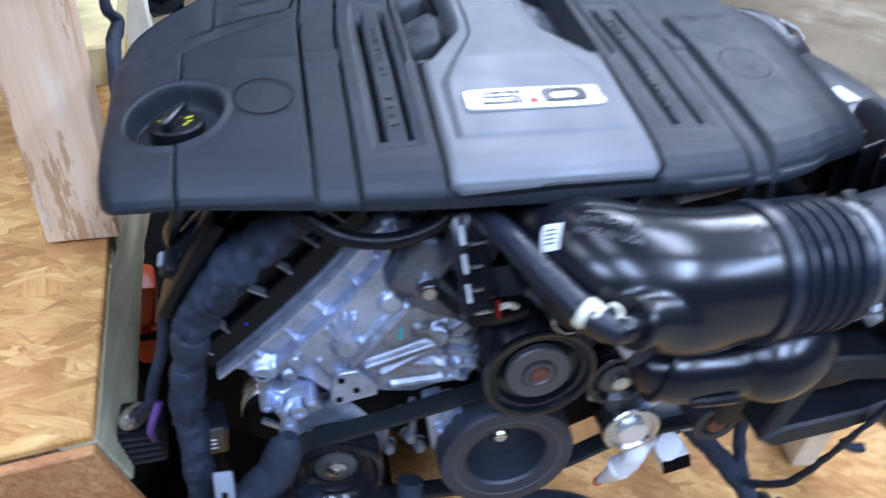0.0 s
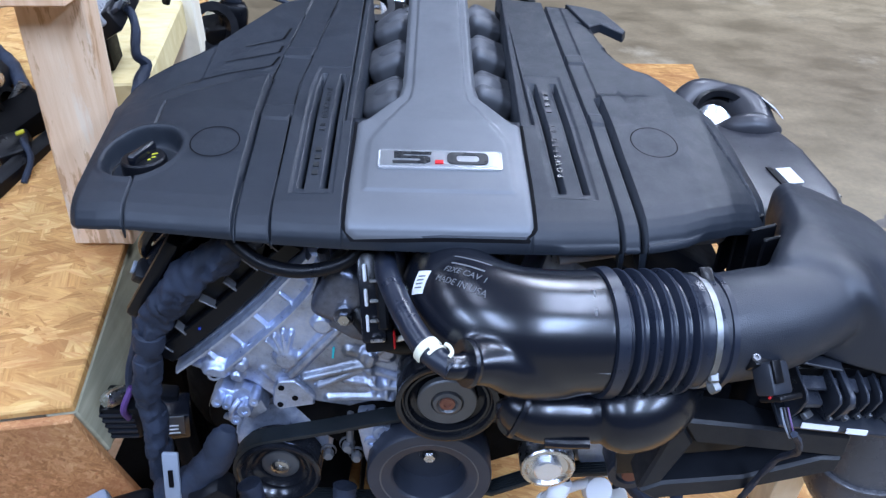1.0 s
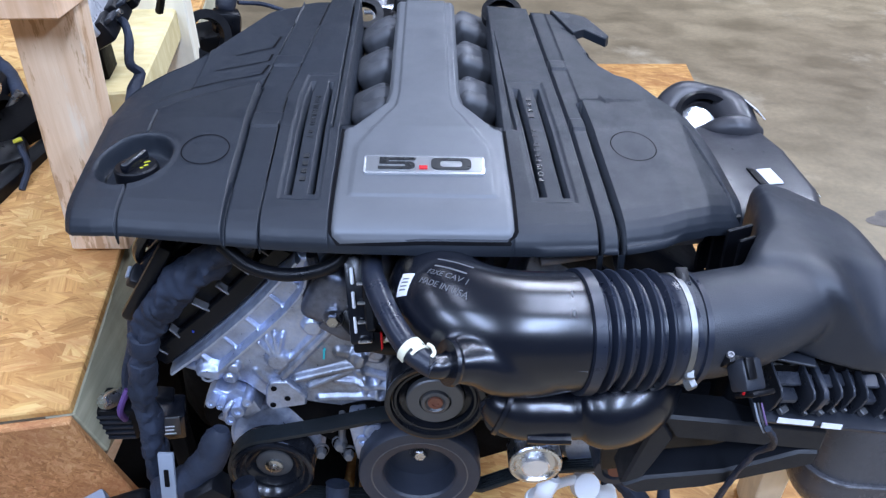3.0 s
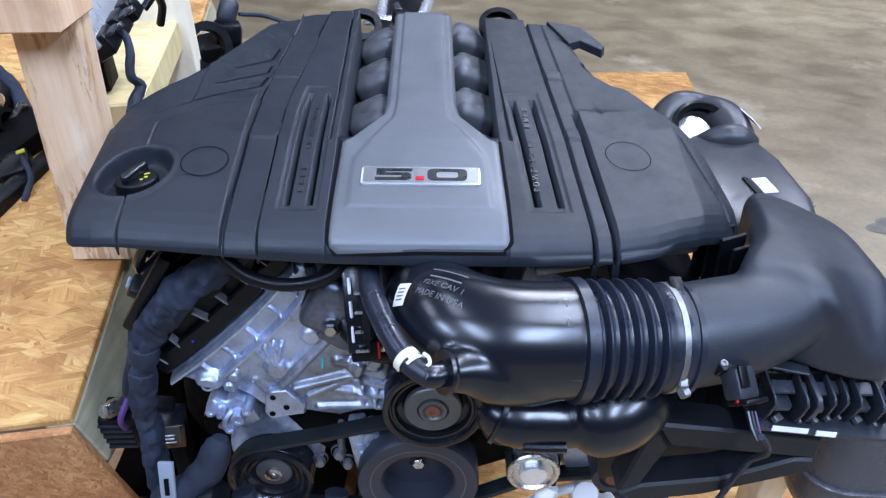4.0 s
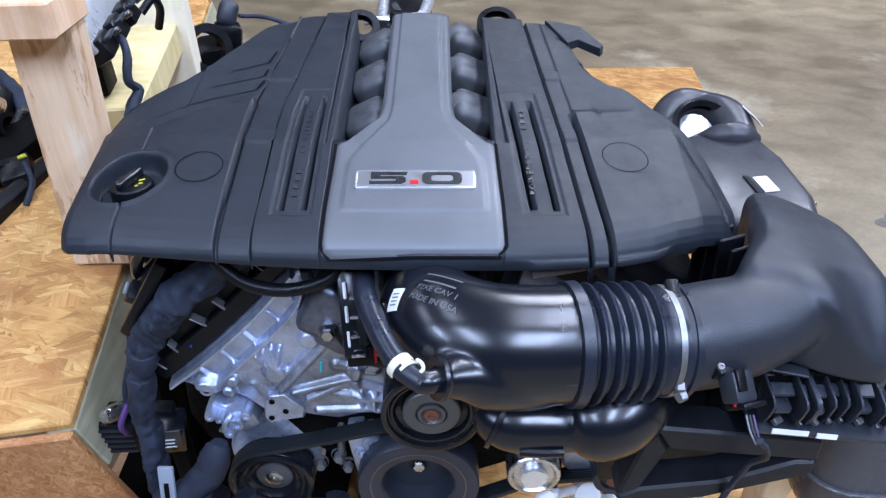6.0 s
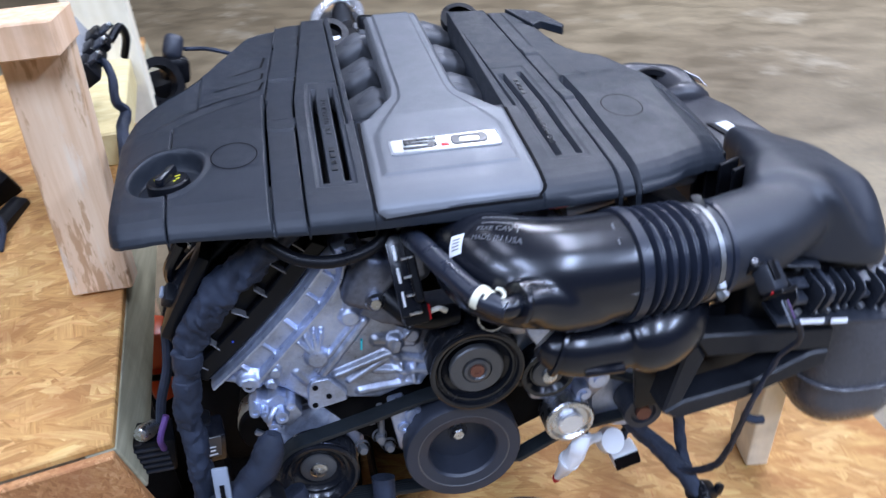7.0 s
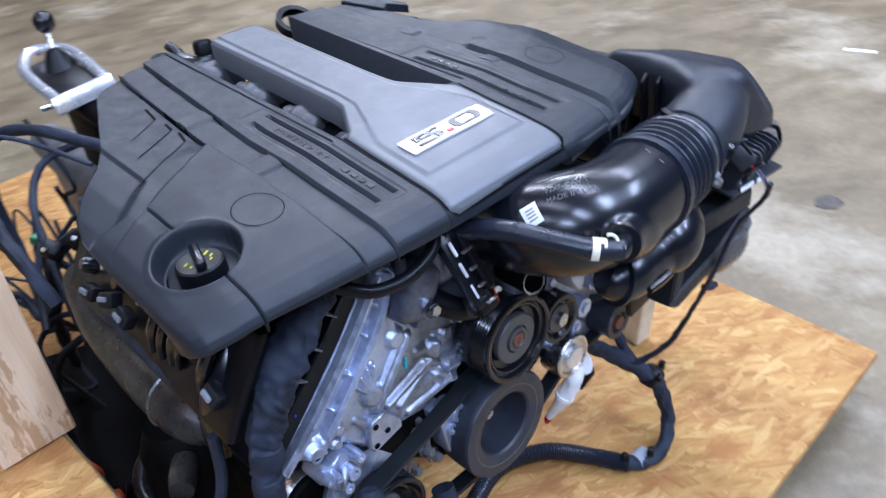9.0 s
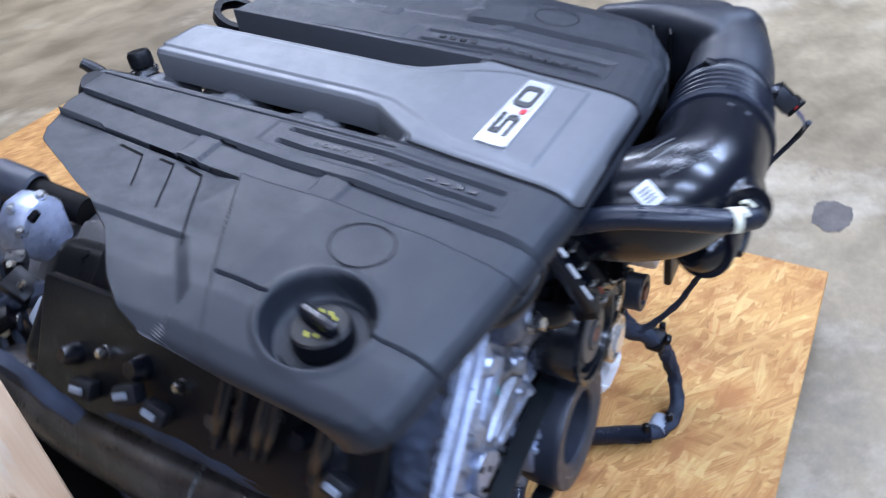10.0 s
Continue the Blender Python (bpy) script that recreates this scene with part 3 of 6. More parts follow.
for pts, w in (([(-0.183, 0.328), (-0.188, 0.297)], 0.0032), ([(-0.188, 0.297), (-0.229, 0.269)], 0.0015), ([(-0.186, 0.279), (-0.188, 0.262)], 0.0032), ([(-0.188, 0.262), (-0.244, 0.228)], 0.0015),
               ([(-0.186, 0.251), (-0.191, 0.229)], 0.0032), ([(-0.191, 0.229), (-0.271, 0.178)], 0.0015), ([(-0.195, 0.187), (-0.243, 0.160)], 0.0010),
               ([(-0.168, 0.400), (-0.184, 0.190)], 0.0018), ([(-0.131, 0.425), (-0.1345, 0.385)], 0.0014), ([(-0.1345, 0.385), (-0.144, 0.267)], 0.0030), ([(-0.144, 0.267), (-0.1455, 0.245)], 0.0014),
               ([(-0.1455, 0.245), (-0.1525, 0.175), (-0.1525, 0.140)], 0.0030), ([(-0.1525, 0.110), (-0.1525, 0.02)], 0.0016), ([(-0.0962, 0.41), (-0.0962, 0.21)], 0.0018)):
    seam_on(pts, w)


def text_part(word, size, m, material, parent, name="lettering", spread=1.0):
    cu = bpy.data.curves.new(name, "FONT")
    cu.body, cu.size, cu.extrude = word, size, 0.0002
    cu.align_x, cu.space_character = "CENTER", spread
    tmp = new("tmp_text", cu)
    me = bpy.data.meshes.new_from_object(tmp.evaluated_get(bpy.context.evaluated_depsgraph_get()))
    bpy.data.objects.remove(tmp)
    bm = B()
    bm.from_mesh(me)
    bpy.data.meshes.remove(me)
    m(bm)
    return part(name, bm, material, parent)


def along_cover(x, y, turn):
    """Lays flat letters on the strip between two slots."""
    def lay(bm):
        bmesh.ops.transform(bm, matrix=pose(x, y, 0, 0, 0, turn), verts=bm.verts)
        for v in bm.verts:
            v.co.z += cover_base(v.co.x, v.co.y) - 0.0004
    return lay


for x, y, turn, marks in ((-0.1205, 0.124, -90, (0.054, 0.042, 0.030, 0.018)), (0.1187, 0.060, 90, (0.130, 0.142, 0.154, 0.166))):
    text_part("POWERED BY", 0.0088, along_cover(x, y, turn), M_INK, cover, "lettering", 1.75)
    for my in marks:
        bar = box(B(), (0, 0.003, 0), (0.0065, 0.0055, 0.0010))
        along_cover(x, my, turn)(bar)
        part("print_bar", bar, M_INK, cover)


# silver centre plate with its long spine
def plate_half(y):
    return interp(y, [(-0.0555, 0.078), (-0.053, 0.0835), (-0.048, 0.0855), (0.0, 0.0855), (0.096, 0.0835), (0.0965, 0.078), (0.150, 0.043), (0.175, 0.0395), (0.42, 0.0385)])


def plate_z(x, y):
    z = interp(y + 0.058, COVER_CROWN) + 0.0022 + LEAN_X * x
    a = abs(x)
    h = plate_half(y)
    z -= 0.004 * smooth(h - 0.006, h, a) ** 2 + 0.003 * (1 - smooth(-0.0555, -0.050, y))
    inner = interp(y, [(-0.02, 0.071), (0.065, 0.068), (0.14, 0.031), (0.17, 0.028), (0.43, 0.026)])
    if y > -0.012:
        z += 0.0022 * (1 - smooth(inner - 0.0015, inner + 0.0005, a)) * smooth(-0.012, -0.009, y)
    return z


bm = B()
ys = sorted(list(np.linspace(-0.0555, 0.42, 120)) + [0.0962, 0.0966, -0.0121, -0.009, -0.0105, -0.054, -0.0525])
rows = []
for y in ys:
    h = plate_half(y)
    cols = [t * h for t in np.linspace(-1, 1, 61)]
    rows.append([bm.verts.new((x, y, plate_z(x, y))) for x in cols])
for p, q in zip(rows, rows[1:]):
    for i in range(60):
        bm.faces.new((p[i], p[i + 1], q[i + 1], q[i]))
rim = rows[0] + [r[-1] for r in rows[1:]] + list(reversed(rows[-1][:-1])) + [r[0] for r in reversed(rows[1:-1])]
low = [bm.verts.new((v.co.x, v.co.y, v.co.z - (0.0035 if v.co.y < 0.098 else 0.028))) for v in rim]
for i in range(len(rim)):
    j = (i + 1) % len(rim)
    bm.faces.new((rim[j], rim[i], low[i], low[j]))
plate = part("centre_plate", bm, M_PLATE, cover, "silver-grey painted centre plate with a long spine", 25)

gap = B()
edge_pts = [(-plate_half(y), y) for y in np.linspace(0.096, -0.048, 30)] + [(x, -0.0555 - 0.0 * x) for x in np.linspace(-0.078, 0.078, 20)] + [(plate_half(y), y) for y in np.linspace(-0.048, 0.096, 30)]
cx_, cy_ = 0.0, 0.02
inn = [gap.verts.new((x * 0.985, y, cover_base(x, y) + 0.0008)) for x, y in edge_pts]
outr = [gap.verts.new((x * 1.022, y - (0.0016 if y < -0.045 else 0), cover_base(x * 1.022, max(y - (0.0016 if y < -0.045 else 0), -0.0575)) + 0.0008)) for x, y in edge_pts]
for i in range(len(inn) - 1):
    gap.faces.new((inn[i], inn[i + 1], outr[i + 1], outr[i]))
part("plate_gap", gap, M_GROOVE, cover)

# badge with its figures


def on_plate(bm):
    """Lays a flat shape on the plate."""
    for v in bm.verts:
        v.co.z += interp(v.co.y + 0.058, COVER_CROWN) + 0.0042 + LEAN_X * v.co.x
        v.co.y -= 0.0
    return bm


BY = 0.0085


def bent(poly, lo, hi, bev=0.0):
    poly = [(x, y + BY) for x, y in poly]
    bm = prism(B(), poly, lo, hi, "xy", bev, 2)
    return on_plate(bm)


def rounded(x0, y0, x1, y1, r, n=5):
    out = []
    for cx, cy, a0 in ((x1 - r, y1 - r, 0), (x0 + r, y1 - r, 90), (x0 + r, y0 + r, 180), (x1 - r, y0 + r, 270)):
        for i in range(n + 1):
            a = radians(a0 + 90 * i / n)
            out.append((cx + r * math.cos(a), cy + r * math.sin(a)))
    return out


badge = part("badge", bent(rounded(-0.0585, 0.009, 0.0605, 0.037, 0.004), 0, 0.0025, 0.0006), M_BADGE, plate, "bright silver badge with black figures")
part("inlay", bent(rounded(-0.0560, 0.0113, 0.0580, 0.0347, 0.003), 0.0020, 0.0029), M_INLAY, badge, "brushed silver inlay")
five = [(-0.044, 0.0145), (-0.013, 0.0145), (-0.0085, 0.0175), (-0.0085, 0.0225), (-0.012, 0.0255), (-0.034, 0.0255), (-0.034, 0.0285), (-0.008, 0.0285), (-0.007, 0.032),
        (-0.043, 0.032), (-0.043, 0.0225), (-0.019, 0.0225), (-0.018, 0.0215), (-0.018, 0.0190), (-0.019, 0.018), (-0.0445, 0.018)]
part("figure", bent(five, 0.0024, 0.0038), M_INK, badge, "black figure 5")
part("point", bent([(-0.004, 0.0145), (0.004, 0.0145), (0.004, 0.0195), (-0.004, 0.0195)], 0.0024, 0.0040), M_RED, badge, "red square point")
bm = B()
o, i_ = rounded(0.0075, 0.0145, 0.047, 0.032, 0.0060, 6), rounded(0.0165, 0.018, 0.038, 0.0285, 0.0035, 6)
vo, vi = [bm.verts.new((x, y + BY, 0.0038)) for x, y in o], [bm.verts.new((x, y + BY, 0.0038)) for x, y in i_]
for a in range(len(vo)):
    b = (a + 1) % len(vo)
    bm.faces.new((vo[a], vo[b], vi[b], vi[a]))
ext = bmesh.ops.extrude_face_region(bm, geom=list(bm.faces))
bmesh.ops.translate(bm, verts=[g for g in ext["geom"] if isinstance(g, bmesh.types.BMVert)], vec=(0, 0, -0.0012))
bmesh.ops.recalc_face_normals(bm, faces=bm.faces)
part("figure", on_plate(bm), M_INK, badge, "black figure 0")

# oil filler cap in its bowl
oz = cover_base(*OIL) - 0.020
cap = thing("oil_filler_cap", (OIL[0], OIL[1], oz), "black oil filler cap with yellow printing in the cover's bowl", "oil cap")
part("cap_body", lathe(B(), [(0, 0.010), (0.0195, 0.010), (0.0212, 0.0085), (0.0218, 0.006), (0.0218, -0.006)], (OIL[0], OIL[1], oz + 0.004), (0, 0, 1), 40), M_DARK, cap)
part("grip", box(B(), (OIL[0], OIL[1], oz + 0.018), (0.009, 0.038, 0.012), (0, 0, -18), 0.0035, 3), M_GLOSS, cap)
part("cap_seam", lathe(B(), [(0.0305, 0.0006), (0.0318, 0.0006)], (OIL[0], OIL[1], oz + 0.0006), (0, 0, 1), 40), M_GROOVE, cap)
for ax, ay, w in ((0.010, 0.005, 0.006), (0.011, -0.002, 0.004), (-0.011, 0.003, 0.005), (-0.010, -0.004, 0.003), (0.008, -0.007, 0.003)):
    part("yellow_mark", box(B(), (OIL[0] + ax, OIL[1] + ay, oz + 0.0145), (w, 0.0018, 0.0008), (0, 0, 30)), M_YELLOW, cap)

# ---- intake manifold under the cover ----
manifold = thing("intake_manifold", (0, 0.2, 0.66), "grey nylon intake manifold with eight curved runners", "intake manifold")
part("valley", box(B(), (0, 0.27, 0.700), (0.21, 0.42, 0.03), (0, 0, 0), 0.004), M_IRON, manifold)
part("plenum", box(B(), (0, 0.24, 0.735), (0.13, 0.38, 0.09), (0, 0, 0), 0.02), M_DARK, manifold)
for i in range(4):
    for s in (-1, 1):
        y = 0.125 + 0.1 * i + (0.012 if s > 0 else 0)
        pts = [(s * 0.015, y, 0.755 + 0.08 * (y - 0.1)), (s * 0.040, y, 0.768 + 0.08 * (y - 0.1)), (s * 0.058, y, 0.762 + 0.08 * (y - 0.1)), (s * 0.072, y, 0.735), (s * 0.084, y, 0.68)]
        run = part("runner", sweep(B(), pts, [0.022, 0.024, 0.025, 0.025, 0.024], 20, 8), M_RUNNER, manifold)
        hood = box(B(), (s * 0.058, y, 0.756 + 0.09 * (y - 0.1)), (0.052, 0.064, 0.054), (4, s * 24, 0), 0.011, 4)
        part("hood", hood, M_RUNNER, run, "", 60)
part("end_flange", lathe(B(), [(0.016, 0), (0.026, 0), (0.026, 0.012), (0.016, 0.012)], (-0.088, 0.462, 0.812), (0.2, -0.6, 0.8), 24), M_DARK, manifold)
part("end_flange", lathe(B(), [(0.020, 0), (0.028, 0), (0.028, 0.012), (0.020, 0.012)], (0.105, 0.44, 0.815), (0, -0.5, 0.85), 24), M_DARK, manifold)
valve = thing("vent_valve", (-0.06, 0.455, 0.80), "small black vent valve with a metal pipe behind the cover", "valve")
part("valve_body", lathe(B(), [(0, 0.020), (0.011, 0.020), (0.013, 0.016), (0.013, 0.004), (0.010, 0.002), (0.010, -0.006), (0.015, -0.008), (0.015, -0.03), (0, -0.03)], (-0.034, 0.455, 0.818), (0.1, 0.1, 1), 18), M_DARK, valve)
part("band", lathe(B(), [(0.0105, 0.002), (0.0152, 0.001), (0.0152, -0.004), (0.0105, -0.005)], (-0.034, 0.455, 0.818), (0.1, 0.1, 1), 18), M_STEEL, valve, "bare metal band")
part("base", box(B(), (-0.045, 0.480, 0.792), (0.05, 0.06, 0.03), (8, 10, 10), 0.006), M_DARK, valve)
part("clip", box(B(), (-0.042, 0.505, 0.805), (0.018, 0.022, 0.016), (12, 20, 0), 0.003), M_DISC, valve)
part("nipple", sweep(B(), [(-0.038, 0.515, 0.798), (-0.038, 0.530, 0.810), (-0.044, 0.542, 0.822)], [0.008, 0.008, 0.006], 12, 5), M_PULLEY, valve)


# ---- wooden crate beside the engine ----
crate = thing("crate", (-0.7, 0.4, 0), "rough lumber crate with an OSB top and pine posts", "crate")
TILT_CRATE = (12.5, -8, 0)


def crate_pose(x, y, z):
    """From the crate's own corner (front right top) to the place."""
    return pose(-0.418, -0.002, 0.512, *TILT_CRATE) @ Vector((x, y, z))


def crate_box(name, c, s, material, label="", bev=0.002):
    p = crate_pose(*c)
    return part(name, box(B(), p, s, TILT_CRATE, bev, 1), material, crate, label)


crate_box("top_board", (-0.35, 0.5, -0.006), (0.70, 1.0, 0.012), M_OSB, "OSB top board with large pale flakes")
crate_box("side_rail", (-0.019, 0.5, -0.0575), (0.038, 0.999, 0.089), M_PINE_GREY, "weathered grey-green pine rail")
crate_box("front_panel", (-0.352, -0.0065, -0.162), (0.70, 0.012, 0.30), M_OSB_RED, "reddish OSB front panel")
crate_box("back_rail", (-0.37, 0.97, -0.0575), (0.66, 0.038, 0.089), M_PINE, "")
for lx, ly in ((-0.60, 0.06), (-0.60, 0.85), (-1.02, 0.10), (-1.02, 0.85)):
    part("leg", box(B(), (lx, ly, 0.2), (0.089, 0.038, 0.4), (0, 0, 0), 0.002, 1), M_PINE, crate)
stud = box(B(), (-0.4505, 0.262, 0.735), (0.080, 0.038, 0.335), (0, 0, -2), 0.002, 1)
for v in stud.verts:
    v.co.x += 0.05 * (v.co.z - 0.5675)
part("front_post", stud, M_POST, crate, "upright pine post with splintered faces")
part("cross_beam", box(B(), (-0.72, 0.250, 0.921), (0.66, 0.092, 0.040), (0, 0, -2), 0.002, 1), M_PINE, crate, "planed pine beam across the posts")
part("rear_post", box(B(), (-0.452, 0.675, 0.78), (0.10, 0.038, 0.40), (0, 0, 0), 0.002, 1), M_PINE_CREAM, crate, "pale cream pine post")
part("upper_rail", box(B(), (-0.462, 0.520, 0.735), (0.110, 0.33, 0.050), (4, 0, 5), 0.003, 1), M_PINE_YEL, crate, "yellowish pine rail between the posts")

module = thing("control_module", (-0.45, 0.38, 0.82), "silver control module with black plugs on the rail", "control module")
part("housing", box(B(), (-0.428, 0.385, 0.868), (0.014, 0.16, 0.046), (6, -28, 3), 0.003), M_SILVER, module, "bare silver housing")
for k in range(4):
    part("rib", box(B(), (-0.436, 0.325 + 0.040 * k, 0.866 + 0.004 * k), (0.006, 0.006, 0.044), (6, -28, 3), 0.001, 1), M_ALU_DULL, module)
for k in range(3):
    py, pz = 0.335 + 0.05 * k, 0.842 + 0.006 * k
    pl = part("plug", box(B(), (-0.410, py, pz), (0.030, 0.040, 0.030), (6, -28, 3), 0.004), M_DARK, module, "black plug")
    part("latch", box(B(), (-0.398, py, pz + 0.015), (0.016, 0.026, 0.005), (6, -28, 3), 0.001, 1), M_BOX, pl)
    part("pin", lathe(B(), [(0, 0.012), (0.004, 0.012), (0.004, 0)], (-0.398, py + 0.018, pz + 0.012), (0.8, 0.1, 0.5), 8), M_STEEL, pl)
part("foot", box(B(), (-0.450, 0.41, 0.795), (0.014, 0.05, 0.08), (4, 0, 5), 0.003), M_IRON, module)
part("strap", sweep(B(), [(-0.40, 0.47, 0.845), (-0.385, 0.485, 0.86), (-0.383, 0.50, 0.84), (-0.395, 0.51, 0.81)], 0.006, 10, 5), M_DARK, module)
lead = thing("module_lead", (-0.39, 0.31, 0.75), "black taped cable hanging from the control module", "cable")
part("cable", sweep(B(), [(-0.400, 0.365, 0.846), (-0.386, 0.350, 0.846), (-0.380, 0.335, 0.825), (-0.381, 0.322, 0.803), (-0.374, 0.328, 0.785), (-0.378, 0.305, 0.772), (-0.376, 0.27, 0.752), (-0.372, 0.24, 0.715)], [0.005, 0.005, 0.006, 0.006, 0.007, 0.008, 0.008, 0.007], 10, 6, True, 0.25), M_TAPE, lead)

pump = thing("sensor_housing", (-0.38, 0.78, 0.64), "black plastic housing with a glossy grey cap on the crate", "sensor housing")
part("body", box(B(), (-0.372, 0.78, 0.705), (0.05, 0.05, 0.05), (0, 10, 20), 0.012), M_DARK, pump)
part("cap", box(B(), (-0.366, 0.785, 0.745), (0.036, 0.024, 0.048), (-20, 25, 15), 0.012, 3), M_DAMPER, pump, "glossy dark grey oval cap")
part("ring", lathe(B(), [(0.030, 0), (0.045, 0), (0.045, 0.02), (0.030, 0.02), (0.030, 0)], (-0.40, 0.72, 0.70), (0.6, -0.6, 0.3), 24), M_DARK, pump)
part("foot", box(B(), (-0.40, 0.78, 0.672), (0.07, 0.07, 0.05), (11, -10, 0), 0.006), M_DARK, pump)
part("wire", sweep(B(), [(-0.35, 0.80, 0.735), (-0.30, 0.84, 0.715), (-0.22, 0.82, 0.68), (-0.16, 0.70, 0.64)], 0.004, 8, 6), M_TAPE, pump)

clutter = thing("bracket_assembly", (-0.68, 0.50, 0.55), "black metal bracket parts with plugs lying on the crate", "bracket")
part("bracket", box(B(), (-0.70, 0.52, 0.60), (0.16, 0.07, 0.05), (20, -25, 35), 0.008), M_IRON, clutter)
part("arm", box(B(), (-0.64, 0.44, 0.585), (0.03, 0.16, 0.03), (10, 10, -20), 0.006), M_DARK, clutter)
part("tube", lathe(B(), [(0.014, 0), (0.022, 0), (0.022, 0.10), (0.014, 0.10)], (-0.78, 0.58, 0.62), (1, -0.4, 0.3), 20), M_IRON, clutter)
part("plug", box(B(), (-0.655, 0.485, 0.616), (0.014, 0.009, 0.008), (10, -10, 30), 0.002), M_YELLOW, clutter, "small yellow plug")
part("pin", lathe(B(), [(0, 0.05), (0.007, 0.05), (0.007, 0)], (-0.70, 0.55, 0.63), (0.5, 0.2, 0.6), 10), M_STEEL, clutter)
part("hose", sweep(B(), [(-0.86, 0.80, 0.64), (-0.80, 0.74, 0.66), (-0.74, 0.68, 0.64), (-0.70, 0.60, 0.61), (-0.72, 0.53, 0.60)], 0.013, 12, 8, True, 0.2), M_TAPE, clutter)
part("lead", sweep(B(), [(-0.66, 0.50, 0.60), (-0.64, 0.46, 0.615), (-0.62, 0.43, 0.60), (-0.625, 0.40, 0.575)], 0.005, 8, 6, True, 0.2), M_TAPE, clutter)
part("socket", lathe(B(), [(0.008, 0.03), (0.016, 0.03), (0.018, 0.0), (0, 0)], (-0.735, 0.60, 0.655), (-0.2, -0.6, 0.7), 18), M_STEEL, clutter)
part("block", box(B(), (-0.66, 0.47, 0.590), (0.05, 0.06, 0.045), (12, -8, 25), 0.006), M_DARK, clutter)
part("block", box(B(), (-0.78, 0.66, 0.635), (0.07, 0.05, 0.05), (20, -20, -15), 0.008), M_DARK, clutter)
part("flap", box(B(), (-0.70, 0.45, 0.600), (0.06, 0.02, 0.035), (-20, 15, 40), 0.004), M_IRON, clutter)
part("base_plate", box(B(), (-0.70, 0.50, 0.560), (0.2, 0.2, 0.03), TILT_CRATE, 0.004), M_IRON, clutter)

# ---- engine ----
engine = thing("engine", (0, 0.25, PALLET_TOP), "aluminium V8 engine with black ancillaries standing on the pallet", "engine")
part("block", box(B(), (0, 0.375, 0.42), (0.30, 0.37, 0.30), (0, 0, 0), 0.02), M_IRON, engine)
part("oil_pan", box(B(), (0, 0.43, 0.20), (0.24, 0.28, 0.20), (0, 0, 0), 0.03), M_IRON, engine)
for s in (-1, 1):
    part("cylinder_head", box(B(), (s * 0.175, 0.29, 0.575), (0.19, 0.44, 0.14), (0, s * 40, 0), 0.012), M_ALU_DULL, engine)
    vc = part("valve_cover", box(B(), (s * 0.218, 0.28, 0.625), (0.145, 0.44, 0.075), (0, s * 40, 0), 0.022, 3), M_DARK, engine, "black plastic valve cover")
    for k in range(6):
        p = pose(s * 0.218, 0.28, 0.625, 0, s * 40, 0) @ Vector((s * 0.07, -0.19 + 0.075 * k, 0.03))
        part("bolt", hexbolt(B(), p, (s * 0.65, 0, 0.76), 0.005, 0.012), M_STEEL, vc)

# cast front cover with its ribs
FRONT = [(-0.300, 0.552), (-0.264, 0.581), (-0.226, 0.614), (-0.189, 0.649), (-0.159, 0.682), (-0.137, 0.703), (-0.118, 0.708), (-0.106, 0.690), (-0.100, 0.655), (-0.090, 0.625), (-0.070, 0.592), (-0.03, 0.575),
         (0.05, 0.575), (0.085, 0.61), (0.10, 0.66), (0.112, 0.70), (0.165, 0.67), (0.235, 0.617), (0.30, 0.56), (0.262, 0.535), (0.23, 0.49), (0.06, 0.48), (-0.03, 0.505),
         (-0.053, 0.495), (-0.085, 0.486), (-0.109, 0.478), (-0.155, 0.489), (-0.192, 0.490), (-0.218, 0.519), (-0.238, 0.530), (-0.258, 0.535)]
front = part("timing_cover", prism(B(), FRONT, 0.028, 0.10, "xz", 0.004, 2), M_ALU, engine, "rough cast aluminium front cover with ribs")

part("front_lower", prism(B(), [(-0.19, 0.485), (-0.02, 0.50), (0.10, 0.49), (0.19, 0.47), (0.15, 0.40), (0.05, 0.36), (-0.08, 0.36), (-0.15, 0.42)], 0.036, 0.10, "xz", 0.006, 1), M_IRON, engine, "near-black lower front casting")


def rib(pts, w, y0=0.026, h=0.014, material=None, name="rib", parent=None):
    """A raised bead on the front cover along a line in x and z."""
    bm = sweep(B(), [(x, y0, z) for x, z in pts], [w] * len(pts), 10, 6)
    for v in bm.verts:
        v.co.y = y0 + (v.co.y - y0) * h / w
    return part(name, bm, material or M_ALU, parent or front)


rib([(-0.295, 0.549), (-0.259, 0.577), (-0.221, 0.610), (-0.184, 0.645), (-0.154, 0.678), (-0.134, 0.701)], 0.0042, h=0.016, material=M_EDGE)
rib([(-0.240, 0.551), (-0.210, 0.579), (-0.180, 0.608), (-0.150, 0.639), (-0.131, 0.666), (-0.122, 0.698)], 0.004, h=0.015, material=M_EDGE)


def edge_gap(x, z, poly):
    """How far a place lies inside a polygon (negative: outside)."""
    inside, best = False, 9.0
    for (x0, z0), (x1, z1) in zip(poly, poly[1:] + poly[:1]):
        if (z0 > z) != (z1 > z) and x < (x1 - x0) * (z - z0) / (z1 - z0) + x0:
            inside = not inside
        best = min(best, line_gap(x, z, x0, z0, x1, z1))
    return best if inside else -best


def line_gap(x, z, x0, z0, x1, z1):
    dx, dz = x1 - x0, z1 - z0
    t = min(1, max(0, ((x - x0) * dx + (z - z0) * dz) / (dx * dx + dz * dz)))
    return math.hypot(x - x0 - t * dx, z - z0 - t * dz)


